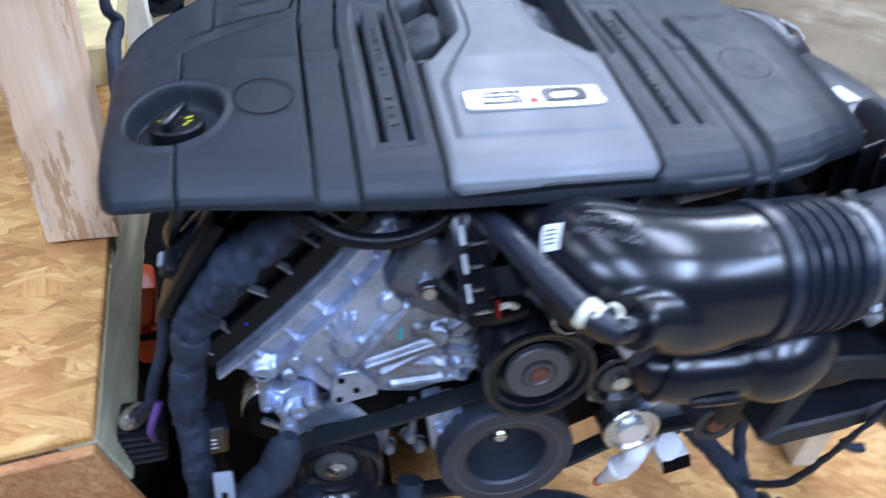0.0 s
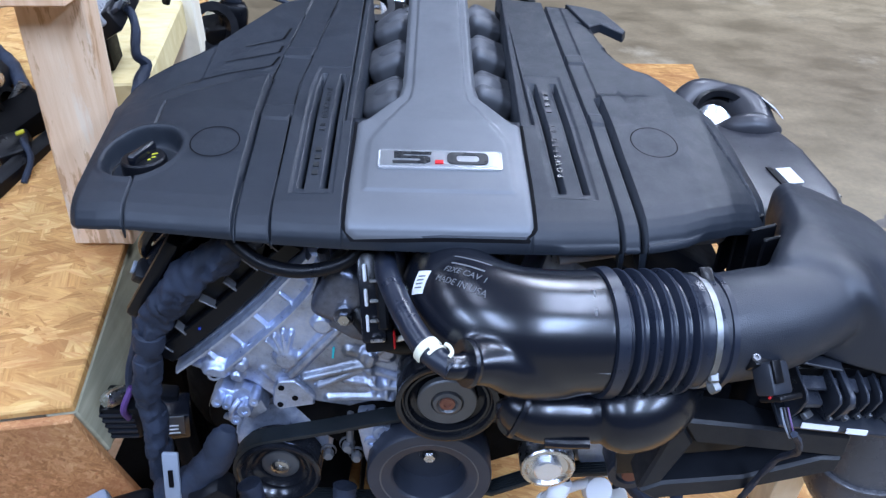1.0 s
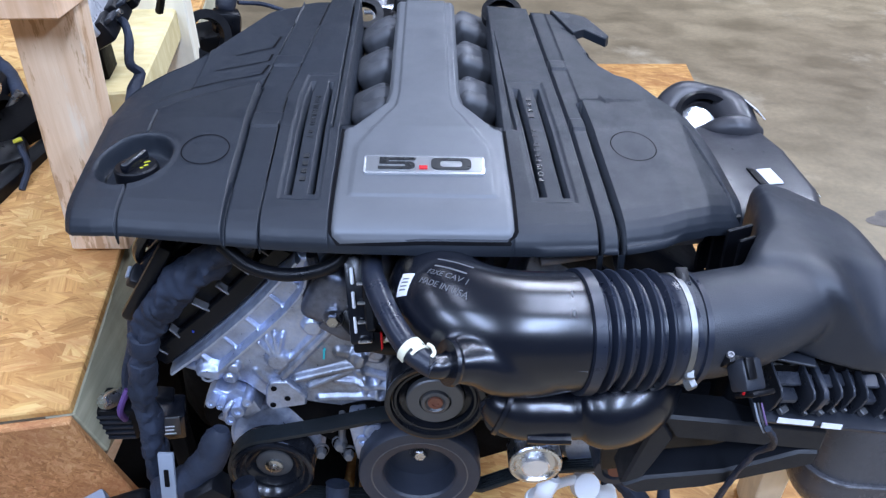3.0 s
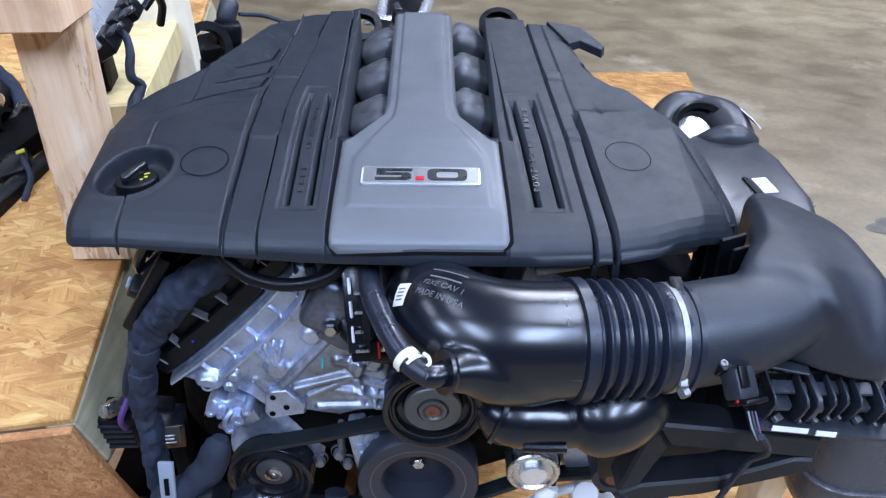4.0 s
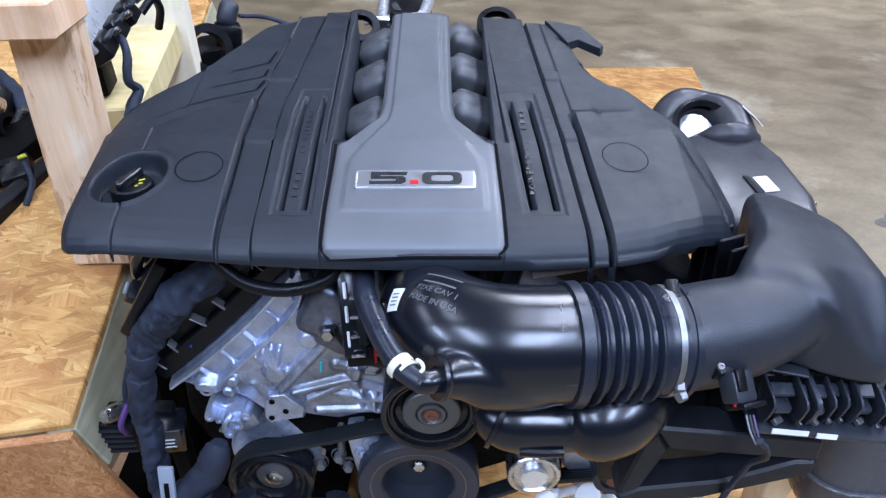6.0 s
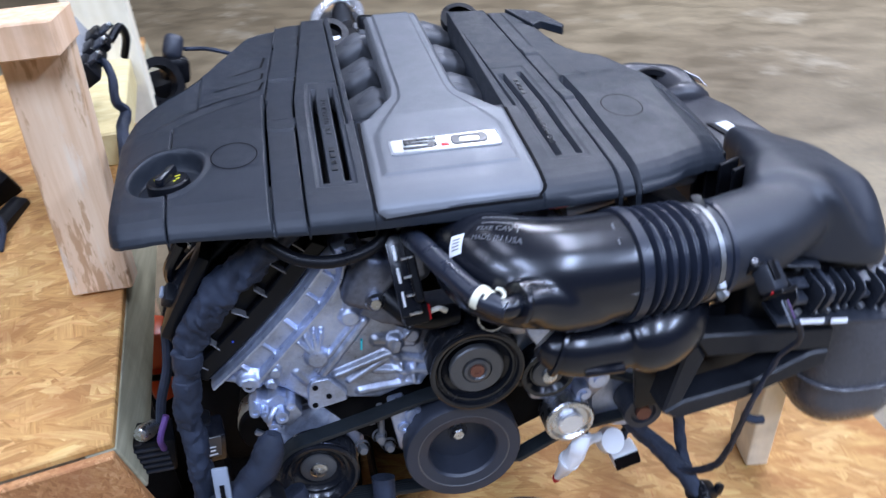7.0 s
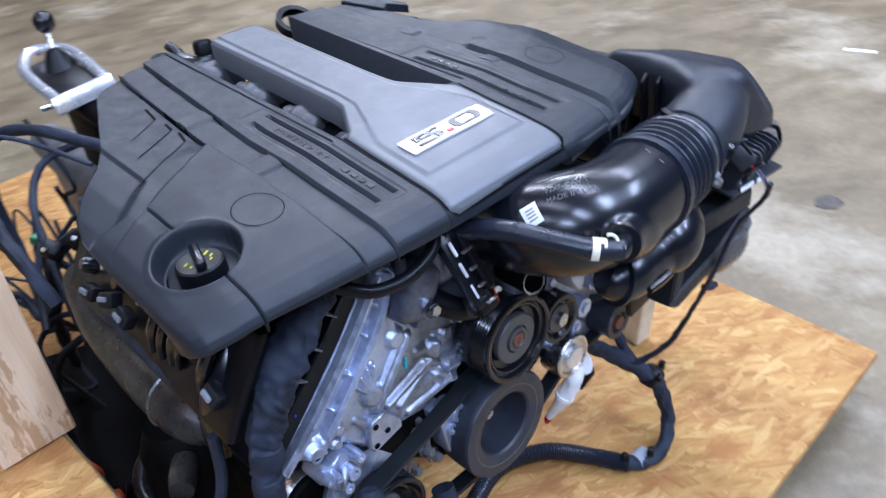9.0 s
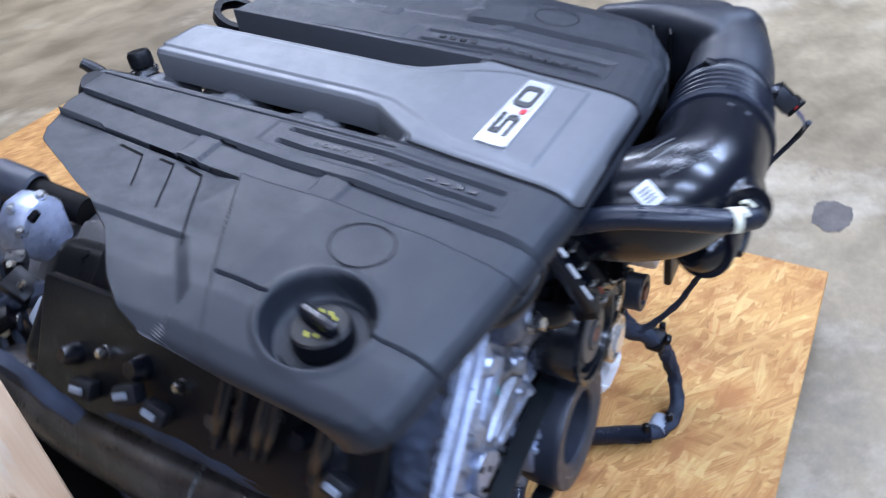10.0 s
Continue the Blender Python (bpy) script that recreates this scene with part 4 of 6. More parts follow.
# webs: x, z to x, z, half width, height
WEBS = [(-0.169, 0.538, -0.112, 0.603, 0.0032, 0.008), (-0.176, 0.543, -0.120, 0.606, 0.0018, 0.006), (-0.155, 0.532, -0.089, 0.550, 0.0026, 0.008), (-0.140, 0.519, -0.092, 0.544, 0.0026, 0.007),
        (-0.109, 0.528, -0.047, 0.515, 0.0030, 0.007), (-0.130, 0.500, -0.058, 0.500, 0.0030, 0.006), (-0.102, 0.571, -0.060, 0.560, 0.0040, 0.006), (-0.094, 0.549, -0.050, 0.530, 0.0030, 0.006),
        (-0.173, 0.562, -0.191, 0.590, 0.0016, 0.008), (-0.173, 0.562, -0.182, 0.596, 0.0016, 0.008), (-0.173, 0.562, -0.172, 0.600, 0.0016, 0.008), (-0.173, 0.562, -0.163, 0.598, 0.0016, 0.008),
        (-0.128, 0.612, -0.125, 0.660, 0.0030, 0.005), (-0.256, 0.540, -0.225, 0.552, 0.0034, 0.006), (-0.186, 0.523, -0.200, 0.545, 0.0030, 0.004), (-0.075, 0.530, -0.078, 0.500, 0.0020, 0.005), (-0.060, 0.528, -0.064, 0.503, 0.0020, 0.005)]
# cross walls in the trough between the two long edges
WALLS = [(-0.266, 0.570, -0.246, 0.548), (-0.236, 0.594, -0.216, 0.570), (-0.206, 0.622, -0.186, 0.598), (-0.176, 0.652, -0.155, 0.630), (-0.156, 0.680, -0.137, 0.660)]
KNOBS = [(-0.128, 0.611, 0.0100), (-0.256, 0.540, 0.0120), (-0.173, 0.562, 0.0115), (-0.081, 0.564, 0.0100), (-0.224, 0.553, 0.0065), (-0.060, 0.572, 0.0090), (-0.108, 0.690, 0.0090), (-0.231, 0.536, 0.0065)]
TROUGH = [(-0.292, 0.551), (-0.258, 0.579), (-0.222, 0.611), (-0.184, 0.646), (-0.154, 0.679), (-0.135, 0.700), (-0.124, 0.696), (-0.132, 0.664), (-0.152, 0.637), (-0.182, 0.606), (-0.212, 0.577), (-0.242, 0.550)]


def cast_height(x, z):
    """How far the cast skin stands out towards the front."""
    h = 0.004 + 0.0025 * noise.noise(Vector((x * 30, 0, z * 30)))
    t = edge_gap(x, z, TROUGH)
    h -= 0.009 * smooth(0.0, 0.006, t)
    if t > 0:
        w = min(line_gap(x, z, *q) for q in WALLS)
        h += 0.0075 * (1 - smooth(0.0012, 0.0042, w)) * smooth(0.0, 0.004, t)
        h += 0.0022 * (1 - smooth(0.006, 0.013, min(math.hypot(x - a - 0.017, z - b + 0.002) for a, b, _, _ in WALLS)))
    for x0, z0, x1, z1, w, up in WEBS:
        g = line_gap(x, z, x0, z0, x1, z1)
        if g < w * 2.6:
            h = max(h, 0.004 + up * (1 - smooth(w * 0.5, w * 2.6, g)))
    for kx, kz, r in KNOBS:
        g = math.hypot(x - kx, z - kz)
        if g < r * 1.6:
            h = max(h, 0.004 + 0.009 * (1 - smooth(r * 0.85, r * 1.5, g)))
    g = abs(math.hypot(x + 0.030, z - 0.545) - 0.052)
    h += 0.004 * (1 - smooth(0.002, 0.008, g))
    return h


skin, cells = B(), {}
STEP = 0.0014
for i in range(195):
    for k in range(168):
        x, z = -0.303 + STEP * i, 0.476 + STEP * k
        g = edge_gap(x, z, FRONT)
        if g > -0.0008:
            rise = smooth(-0.0005, 0.006, g)
            cells[i, k] = skin.verts.new((x, 0.0295 - 0.003 * rise - cast_height(x, z) * rise, z))
for (i, k), v in cells.items():
    ring = [v, cells.get((i + 1, k)), cells.get((i + 1, k + 1)), cells.get((i, k + 1))]
    if all(ring):
        skin.faces.new(ring)
part("cast_skin", skin, M_ALU, front, "", 80)
for bx, bz, r in ((-0.128, 0.611, 0.0080), (-0.173, 0.562, 0.0085), (-0.256, 0.540, 0.0090), (-0.081, 0.564, 0.0075), (-0.060, 0.572, 0.0070), (-0.108, 0.690, 0.0070)):
    boss = part("boss", lathe(B(), [(0.0045, 0.004), (0.0045, 0.013), (r * 0.85, 0.013), (r, 0.010), (r * 1.1, 0.0)], (bx, 0.0285, bz), (0, -1, 0), 20), M_EDGE, front)
    part("hole", lathe(B(), [(0, 0.0135), (0.0032, 0.0135), (0.0032, 0.0125)], (bx, 0.0285, bz), (0, -1, 0), 14), M_GROOVE, boss)
part("bracket_plate", prism(B(), [(-0.191, 0.524), (-0.184, 0.533), (-0.165, 0.534), (-0.146, 0.508), (-0.147, 0.495), (-0.189, 0.488), (-0.195, 0.497)], 0.013, 0.024, "xz", 0.002, 1), M_ALU, front, "small plate with three holes")
for bx, bz in ((-0.182, 0.523), (-0.168, 0.507), (-0.186, 0.497)):
    part("hole", lathe(B(), [(0, 0.0008), (0.0036, 0.0008), (0.0036, -0.002)], (bx, 0.0128, bz), (0, -1, 0), 14), M_GROOVE, front)
part("mark", box(B(), (-0.120, 0.0210, 0.568), (0.0022, 0.003, 0.014), (0, 8, 0)), M_TEAL, front, "teal paint mark")
part("mark", box(B(), (-0.262, 0.0215, 0.604), (0.0024, 0.002, 0.0024), (0, 8, 0)), M_BLUE, front, "small blue paint dot")
for s in (-1,):
    edge = [(-0.319, 0.569), (-0.284, 0.598), (-0.246, 0.630), (-0.209, 0.664), (-0.185, 0.688), (-0.155, 0.716)]
    inner = [(-0.302, 0.553), (-0.266, 0.583), (-0.228, 0.617), (-0.191, 0.652), (-0.161, 0.685), (-0.138, 0.706)]
    lip = part("cam_cover_edge", prism(B(), edge + list(reversed(inner)), 0.022, 0.075, "xz", 0.002, 1), M_DARK, engine, "black plastic cam cover edge")
    edge2 = [(-0.332, 0.615), (-0.295, 0.652), (-0.25, 0.688), (-0.20, 0.722), (-0.165, 0.742)]
    part("cam_cover_recess", prism(B(), edge2 + list(reversed(edge[:5])), 0.034, 0.09, "xz", 0.001, 1), M_DARK, engine)
    for (x0, z0), (x1, z1) in (((-0.311, 0.583), (-0.297, 0.570)), ((-0.284, 0.603), (-0.278, 0.595)), ((-0.251, 0.639), (-0.239, 0.631)), ((-0.222, 0.662), (-0.214, 0.654)), ((-0.199, 0.691), (-0.188, 0.680)), ((-0.172, 0.712), (-0.164, 0.704))):
        ang = math.degrees(math.atan2(z0 - z1, x1 - x0))
        part("rib", box(B(), ((x0 + x1) / 2 - 0.002, 0.026, (z0 + z1) / 2 + 0.003), (math.hypot(x1 - x0, z1 - z0) + 0.006, 0.012, 0.0016), (0, ang, 0), 0.0004, 1), M_ALU_DULL, lip)
right_edge = [(0.318, 0.575), (0.285, 0.605), (0.24, 0.642), (0.20, 0.673), (0.165, 0.702), (0.135, 0.722), (0.118, 0.700), (0.15, 0.678), (0.18, 0.655), (0.222, 0.622), (0.262, 0.588), (0.298, 0.558)]
part("cam_cover_edge", prism(B(), right_edge, 0.022, 0.075, "xz", 0.002, 1), M_DARK, engine)
part("right_coil_cover", box(B(), (0.215, 0.16, 0.690), (0.19, 0.28, 0.05), (0, 32, 0), 0.012), M_DARK, engine)
part("left_coil_cover", box(B(), (-0.215, 0.22, 0.690), (0.17, 0.34, 0.05), (0, -32, 0), 0.012), M_DARK, engine)
part("cam_hoop", sweep(B(), [(-0.20, -0.012, 0.742), (-0.17, -0.024, 0.722), (-0.13, -0.028, 0.715), (-0.09, -0.022, 0.722), (-0.07, -0.008, 0.74)], 0.007, 12, 6), M_DARK, engine, "black curved pipe under the cover")
# lower left castings
pump2 = part("pump_casting", lathe(B(), [(0.020, 0.004), (0.050, 0.004), (0.0555, 0.001), (0.0580, -0.005), (0.0580, -0.012), (0.0545, -0.016), (0.0545, -0.050)], (-0.196, 0.038, 0.412), (0, -1, 0.12), 48), M_ALU, engine, "rough cast pump housing behind the pulley")
part("collar", lathe(B(), [(0.0565, -0.004), (0.0600, -0.006), (0.0600, -0.010), (0.0565, -0.012)], (-0.196, 0.038, 0.412), (0, -1, 0.12), 48), M_EDGE, pump2)
part("bracket_ear", prism(B(), [(-0.264, 0.508), (-0.252, 0.521), (-0.240, 0.511), (-0.228, 0.520), (-0.212, 0.507), (-0.203, 0.482), (-0.222, 0.466), (-0.236, 0.474), (-0.243, 0.466), (-0.252, 0.484), (-0.247, 0.494), (-0.262, 0.497)], 0.018, 0.050, "xz", 0.003, 2), M_ALU, engine, "jagged cast bracket")
for bx, bz, r in ((-0.256, 0.508, 0.0065), (-0.227, 0.494, 0.0085), (-0.214, 0.508, 0.0060), (-0.238, 0.480, 0.0070), (-0.246, 0.503, 0.0050), (-0.07, 0.455, 0.012), (-0.066, 0.425, 0.009), (-0.085, 0.44, 0.008)):
    part("boss", lathe(B(), [(0, 0.010), (r * 0.45, 0.010), (r * 0.5, 0.013), (r * 0.9, 0.013), (r, 0.011), (r * 1.15, 0.0), (r * 1.15, -0.02)], (bx, 0.016, bz), (0.05, -1, 0.1), 16), M_ALU if r > 0.0066 else M_EDGE, pump2)
part("stud", sweep(B(), [(-0.232, 0.012, 0.506), (-0.240, 0.004, 0.498), (-0.243, 0.006, 0.486)], [0.0035, 0.003, 0.003], 10, 5), M_EDGE, pump2)
part("lever", box(B(), (-0.258, 0.058, 0.425), (0.032, 0.006, 0.008), (0, 38, 0), 0.002), M_EDGE, engine, "pale bare metal lever")
part("lower_web", box(B(), (-0.086, 0.022, 0.438), (0.022, 0.03, 0.070), (0, -6, 0), 0.004), M_ALU, engine)
for bx, bz in ((-0.124, 0.452), (-0.116, 0.418), (-0.140, 0.405), (-0.106, 0.400)):
    part("bolt", hexbolt(B(), (bx, 0.024, bz), (0.1, -1, 0.2), 0.0065, 0.012), M_ALU_DULL, engine)
part("web", box(B(), (-0.112, 0.03, 0.432), (0.008, 0.02, 0.06), (0, 4, 0), 0.002, 1), M_ALU_DULL, engine)
part("right_casting", prism(B(), [(0.06, 0.56), (0.15, 0.60), (0.22, 0.56), (0.23, 0.48), (0.16, 0.42), (0.08, 0.44)], 0.01, 0.05, "xz", 0.006, 2), M_ALU, engine, "rough cast right side housing")
for bx, bz, r in ((0.10, 0.555, 0.012), (0.15, 0.57, 0.010), (0.165, 0.47, 0.014), (0.185, 0.50, 0.010), (0.145, 0.45, 0.010)):
    part("boss", lathe(B(), [(0, 0.016), (r * 0.5, 0.016), (r * 0.55, 0.012), (r, 0.012), (r * 1.1, 0.0), (r * 1.1, -0.03)], (bx, 0.004, bz), (0, -1, 0), 16), M_ALU, engine)


def pulley(name, at, prof, material, label, disc=None, hub=None, seg=48):
    """A wheel that faces forward; disc and hub are smaller turned pieces on it."""
    p = part(name, lathe(B(), prof, at, (0, -1, 0), seg), material, engine, label)
    if disc:
        part("disc", lathe(B(), disc[0], at, (0, -1, 0), seg), disc[1], p)
    if hub:
        part("hub", lathe(B(), hub[0], at, (0, -1, 0), 24), hub[1], p)
    return p


def grooved(r, depth, n, lip=0.003):
    """The rim of a ribbed wheel."""
    out = [(r, -depth / 2)]
    for i in range(n):
        a = -depth / 2 + lip + (depth - 2 * lip) * i / n
        b = (depth - 2 * lip) / n
        out += [(r * 0.965, a + b * 0.25), (r * 0.985, a + b * 0.75)]
    return out + [(r, depth / 2)]


# crank damper: an open cup with a bolt at its floor
cr = (-0.016, 0.010, 0.405)
damper = pulley("crank_damper", cr, [(0.030, -0.05), (0.066, -0.048), (0.070, -0.044), (0.070, -0.020), (0.073, -0.016), (0.0742, 0.0), (0.0745, 0.022), (0.0742, 0.027), (0.0725, 0.030), (0.064, 0.0305), (0.056, 0.0295), (0.046, 0.027), (0.0435, 0.024), (0.042, -0.008), (0.0, -0.010)], M_DAMPER, "dark grey crank damper wheel, hollow in front")
part("bolt", hexbolt(B(), (cr[0], cr[1] + 0.010, cr[2]), (0, -1, 0), 0.009, 0.010), M_STEEL, damper)
part("ring_seam", lathe(B(), [(0.0570, 0.0298), (0.0580, 0.0306), (0.0590, 0.0302)], cr, (0, -1, 0), 48), M_DISC, damper)
pulley("idler_pulley", (0.006, -0.018, 0.541), [(0.050, -0.040), (0.056, -0.036)] + grooved(0.056, 0.030, 6) + [(0.0560, 0.0165), (0.0535, 0.0175), (0.0500, 0.0165), (0.0485, 0.012), (0.0470, 0.011), (0.0455, 0.0125), (0.0430, 0.0125), (0.0405, 0.006), (0.036, 0.003), (0, 0.003)], M_PULLEY, "glossy black belt pulley with a grey disc",
       ([(0.032, 0.005), (0.0325, 0.012), (0.031, 0.0135), (0.018, 0.0135), (0.0165, 0.010), (0, 0.010)], M_DISC), ([(0.0155, 0.010), (0.0155, 0.0155), (0.012, 0.0165), (0.0095, 0.0140), (0, 0.0140)], M_DISC))
part("hub_core", lathe(B(), [(0, 0.0150), (0.0035, 0.0150), (0.0040, 0.0166), (0.0080, 0.0162), (0.0090, 0.0135)], (0.006, -0.018, 0.541), (0, -1, 0), 20), M_CORE, engine, "reddish bolt head")
pulley("idler_pulley", (0.094, -0.012, 0.508), grooved(0.034, 0.026, 5) + [(0.033, 0.014), (0.028, 0.014), (0.022, 0.008), (0, 0.008)], M_PULLEY, "small glossy black belt pulley",
       ([(0.019, 0.008), (0.019, 0.011), (0.015, 0.012), (0, 0.012)], M_DISC), ([(0.009, 0.012), (0.009, 0.018), (0.006, 0.019), (0, 0.019)], M_STEEL))
pulley("water_pump_pulley", (-0.198, 0.014, 0.396), grooved(0.051, 0.030, 6) + [(0.0505, 0.0170), (0.0480, 0.0185), (0.0450, 0.0180), (0.0435, 0.0150), (0.0395, 0.0085), (0.0370, 0.0070), (0.0345, 0.0075), (0.0310, 0.0040), (0.0270, 0.0015), (0.0215, 0.0010), (0, 0.0010)], M_PULLEY, "glossy black pressed pulley with a bright hub",
       ([(0.0230, 0.0010), (0.0225, 0.0030), (0.0190, 0.0048), (0.0120, 0.0052), (0, 0.0052)], M_DISC), ([(0.0115, 0.0050), (0.0110, 0.0075), (0.0080, 0.0085), (0.0050, 0.0085), (0.0042, 0.0100), (0, 0.0105)], M_STEEL))
pulley("tensioner_pulley", (0.124, -0.004, 0.417), [(0.030, -0.02), (0.0325, -0.018), (0.0325, 0.012), (0.031, 0.014), (0.027, 0.0145), (0.024, 0.011), (0, 0.011)], M_STEEL, "bright machined tensioner pulley",
       None, ([(0.017, 0.011), (0.017, 0.017), (0.015, 0.0185), (0, 0.0185)], M_CHROME))
pulley("alternator_pulley", (0.220, -0.004, 0.414), grooved(0.026, 0.036, 6) + [(0.025, 0.02), (0.017, 0.02), (0.015, 0.016), (0, 0.016)], M_DAMPER, "dark ribbed alternator pulley",
       None, ([(0.010, 0.016), (0.010, 0.022), (0, 0.022)], M_CORE))
part("alternator", lathe(B(), [(0, -0.02), (0.055, -0.02), (0.062, -0.03), (0.062, -0.12), (0.05, -0.14), (0, -0.14)], (0.220, -0.004, 0.414), (0, -1, 0), 32), M_ALU, engine, "cast alternator body")


def belt(name, pts, y, w, label):
    """A flat ribbed belt through places in x and z."""
    line = [Vector((x, y, z)) for x, z in pts]

    def strip(profile):
        """A closed profile of (height over the line, y) carried along it."""
        bm, last = B(), None
        for i, c in enumerate(line):
            t = (line[min(i + 1, len(line) - 1)] - line[max(i - 1, 0)]).normalized()
            up = Vector((-t.z, 0, t.x))
            ring = [bm.verts.new(c + up * a + Vector((0, q, 0))) for a, q in profile]
            if last:
                for k in range(len(ring)):
                    j = (k + 1) % len(ring)
                    bm.faces.new((last[k], last[j], ring[j], ring[k]))
            last = ring
        bmesh.ops.recalc_face_normals(bm, faces=bm.faces)
        return bm

    th = thing(name, (line[0].x, y, line[0].z), label, "belt")
    part("strap", strip([(0.0022, -w / 2), (0.0022, w / 2), (-0.0020, w / 2), (-0.0020, -w / 2)]), M_BELT, th)
    for k in range(6):
        c = w * ((k + 0.5) / 6 - 0.5)
        part("rib", strip([(-0.0015, c + w / 15), (-0.0015, c - w / 15), (-0.0038, c - w / 28), (-0.0038, c + w / 28)]), M_BELT, th)
    return th


def arc(cx, cz, r, a0, a1, n=14):
    return [(cx + r * math.cos(radians(a0 + (a1 - a0) * i / n)), cz + r * math.sin(radians(a0 + (a1 - a0) * i / n))) for i in range(n + 1)]


belt("drive_belt", arc(-0.198, 0.396, 0.053, 255, 106) + [(-0.13, 0.464), (-0.06, 0.481)] + arc(0.006, 0.541, 0.058, 248, 272, 4) + [(0.06, 0.482)] + arc(0.094, 0.508, 0.036, 262, 290, 4) + [(0.15, 0.482)]
     + arc(0.220, 0.414, 0.028, 75, -65) + [(0.13, 0.383), (0.06, 0.350)] + arc(-0.016, 0.405, 0.076, -40, -95, 8) + [(-0.12, 0.336), (-0.205, 0.344)], 0.010, 0.022, "black ribbed rubber drive belt round the pulleys")

from mathutils.bvhtree import BVHTree

# ---- intake elbow, bellows and clamp ----
duct = thing("intake_duct", (0.1, -0.12, 0.65), "glossy black plastic intake elbow with a ribbed bellows", "intake duct")
elbow = sweep(B(), [(0.022, 0.04, 0.690), (0.017, -0.02, 0.699), (0.016, -0.066, 0.709), (0.031, -0.098, 0.714), (0.064, -0.113, 0.713), (0.100, -0.115, 0.7105), (0.140, -0.112, 0.7075)],
              [0.050, 0.051, 0.0525, 0.0545, 0.0545, 0.054, 0.054], 64, 12)
lobe = sweep(B(), [(0.112, -0.108, 0.702), (0.094, -0.100, 0.684), (0.084, -0.088, 0.668)], [0.043, 0.035, 0.026], 36, 8)
horn = sweep(B(), [(0.118, -0.118, 0.694), (0.092, -0.130, 0.696), (0.062, -0.146, 0.705), (0.040, -0.158, 0.716), (0.020, -0.167, 0.7225)], [0.041, 0.038, 0.031, 0.0215, 0.0175], 40, 10)
elbow = melt((elbow, lobe, horn), 0.0022, 26)
SKIN = BVHTree.FromBMesh(elbow)
part("elbow", elbow, M_GLOSS, duct, "glossy moulded elbow", 180)
part("horn_rim", lathe(B(), [(0.010, 0), (0.0195, 0), (0.0205, 0.003), (0.0195, 0.006), (0.010, 0.006)], (0.024, -0.1655, 0.7215), (-1, -0.45, 0.35), 28), M_GLOSS, duct)
part("elbow_seam", sweep(B(), [(0.060, -0.1690, 0.724), (0.085, -0.1672, 0.717), (0.115, -0.1668, 0.712), (0.138, -0.1655, 0.708)], 0.0010, 6, 5), M_GLOSS, duct)
AX = (0.987, 0.147, -0.112)
O_B = (0.132, -0.1133, 0.7082)
SW = 1.085
prof = [(0.046, 0.0), (0.0525, 0.001), (0.053, 0.011), (0.049, 0.013)]
for k in range(5):
    a = 0.016 + 0.0128 * k
    prof += [(0.0440, a), (0.0445, a + 0.002), (0.0508, a + 0.0048), (0.0513, a + 0.0062), (0.0506, a + 0.0078), (0.0445, a + 0.0108)]
prof += [(0.0455, 0.082), (0.0465, 0.084), (0.0465, 0.103), (0.0490, 0.104), (0.0490, 0.109), (0.044, 0.109)]
part("bellows", lathe(B(), [(r * SW, h) for r, h in prof], O_B, AX, 64), M_BELLOWS, duct, "black rubber bellows with five ribs")
clamp = part("clamp", lathe(B(), [(0.0505, 0.0890), (0.0515, 0.0892), (0.0515, 0.0948), (0.0505, 0.0950)], O_B, AX, 64), M_CLAMP, duct, "steel hose clamp")
part("screw", lathe(B(), [(0, 0.016), (0.0046, 0.016), (0.0062, 0.014), (0.0062, 0.008), (0.0048, 0.007), (0.0048, 0), (0, 0)], (0.229, -0.141, 0.682), (0.25, -0.62, -0.35), 6), M_CLAMP, clamp)
part("housing", box(B(), (0.231, -0.146, 0.685), (0.010, 0.014, 0.010), (-40, 0, 0), 0.002, 1), M_CLAMP, clamp)
part("clip_black", box(B(), (0.232, -0.085, 0.7465), (0.012, 0.016, 0.008), (20, 0, 0), 0.002), M_DARK, clamp)


ELBOW_C = Vector((0.026, -0.088, 0.712))


def on_elbow(bm, u, v, spin):
    """Lays a flat shape on the elbow: u degrees to the right, v degrees to the front from its top."""
    d = Vector((math.sin(radians(u)), -math.sin(radians(v)) * math.cos(radians(u)), math.cos(radians(v)) * math.cos(radians(u))))
    m = Vector((0, 0, 1)).rotation_difference(d).to_matrix().to_4x4() @ pose(0, 0, 0, 0, 0, spin)
    for w in bm.verts:
        q = m @ Vector((w.co.x, w.co.y, 0.053)).normalized()
        spot = SKIN.ray_cast(ELBOW_C + q * 0.2, -q)[0]
        w.co = spot + q * (0.0003 + w.co.z)
    return bm


def grid_patch(w, h, z, n=6):
    """A small sheet, cut fine so that it can follow a curve."""
    bm = B()
    bmesh.ops.create_grid(bm, x_segments=n, y_segments=n, size=0.5)
    bmesh.ops.transform(bm, matrix=Matrix.Translation((0, 0, z)) @ Matrix.Diagonal((w, h, 1, 1)), verts=bm.verts)
    return bm


sticker = part("sticker", on_elbow(grid_patch(0.0165, 0.0215, 0.0002), -50, 6, -36), M_LABEL, duct, "small white label")
for k in range(4):
    bar = grid_patch(0.009, 0.0014, 0.0005, 3)
    bmesh.ops.translate(bar, verts=bar.verts, vec=(0, -0.005 + 0.0034 * k, 0))
    part("print_bar", on_elbow(bar, -50, 6, -36), M_LABELINK, sticker)


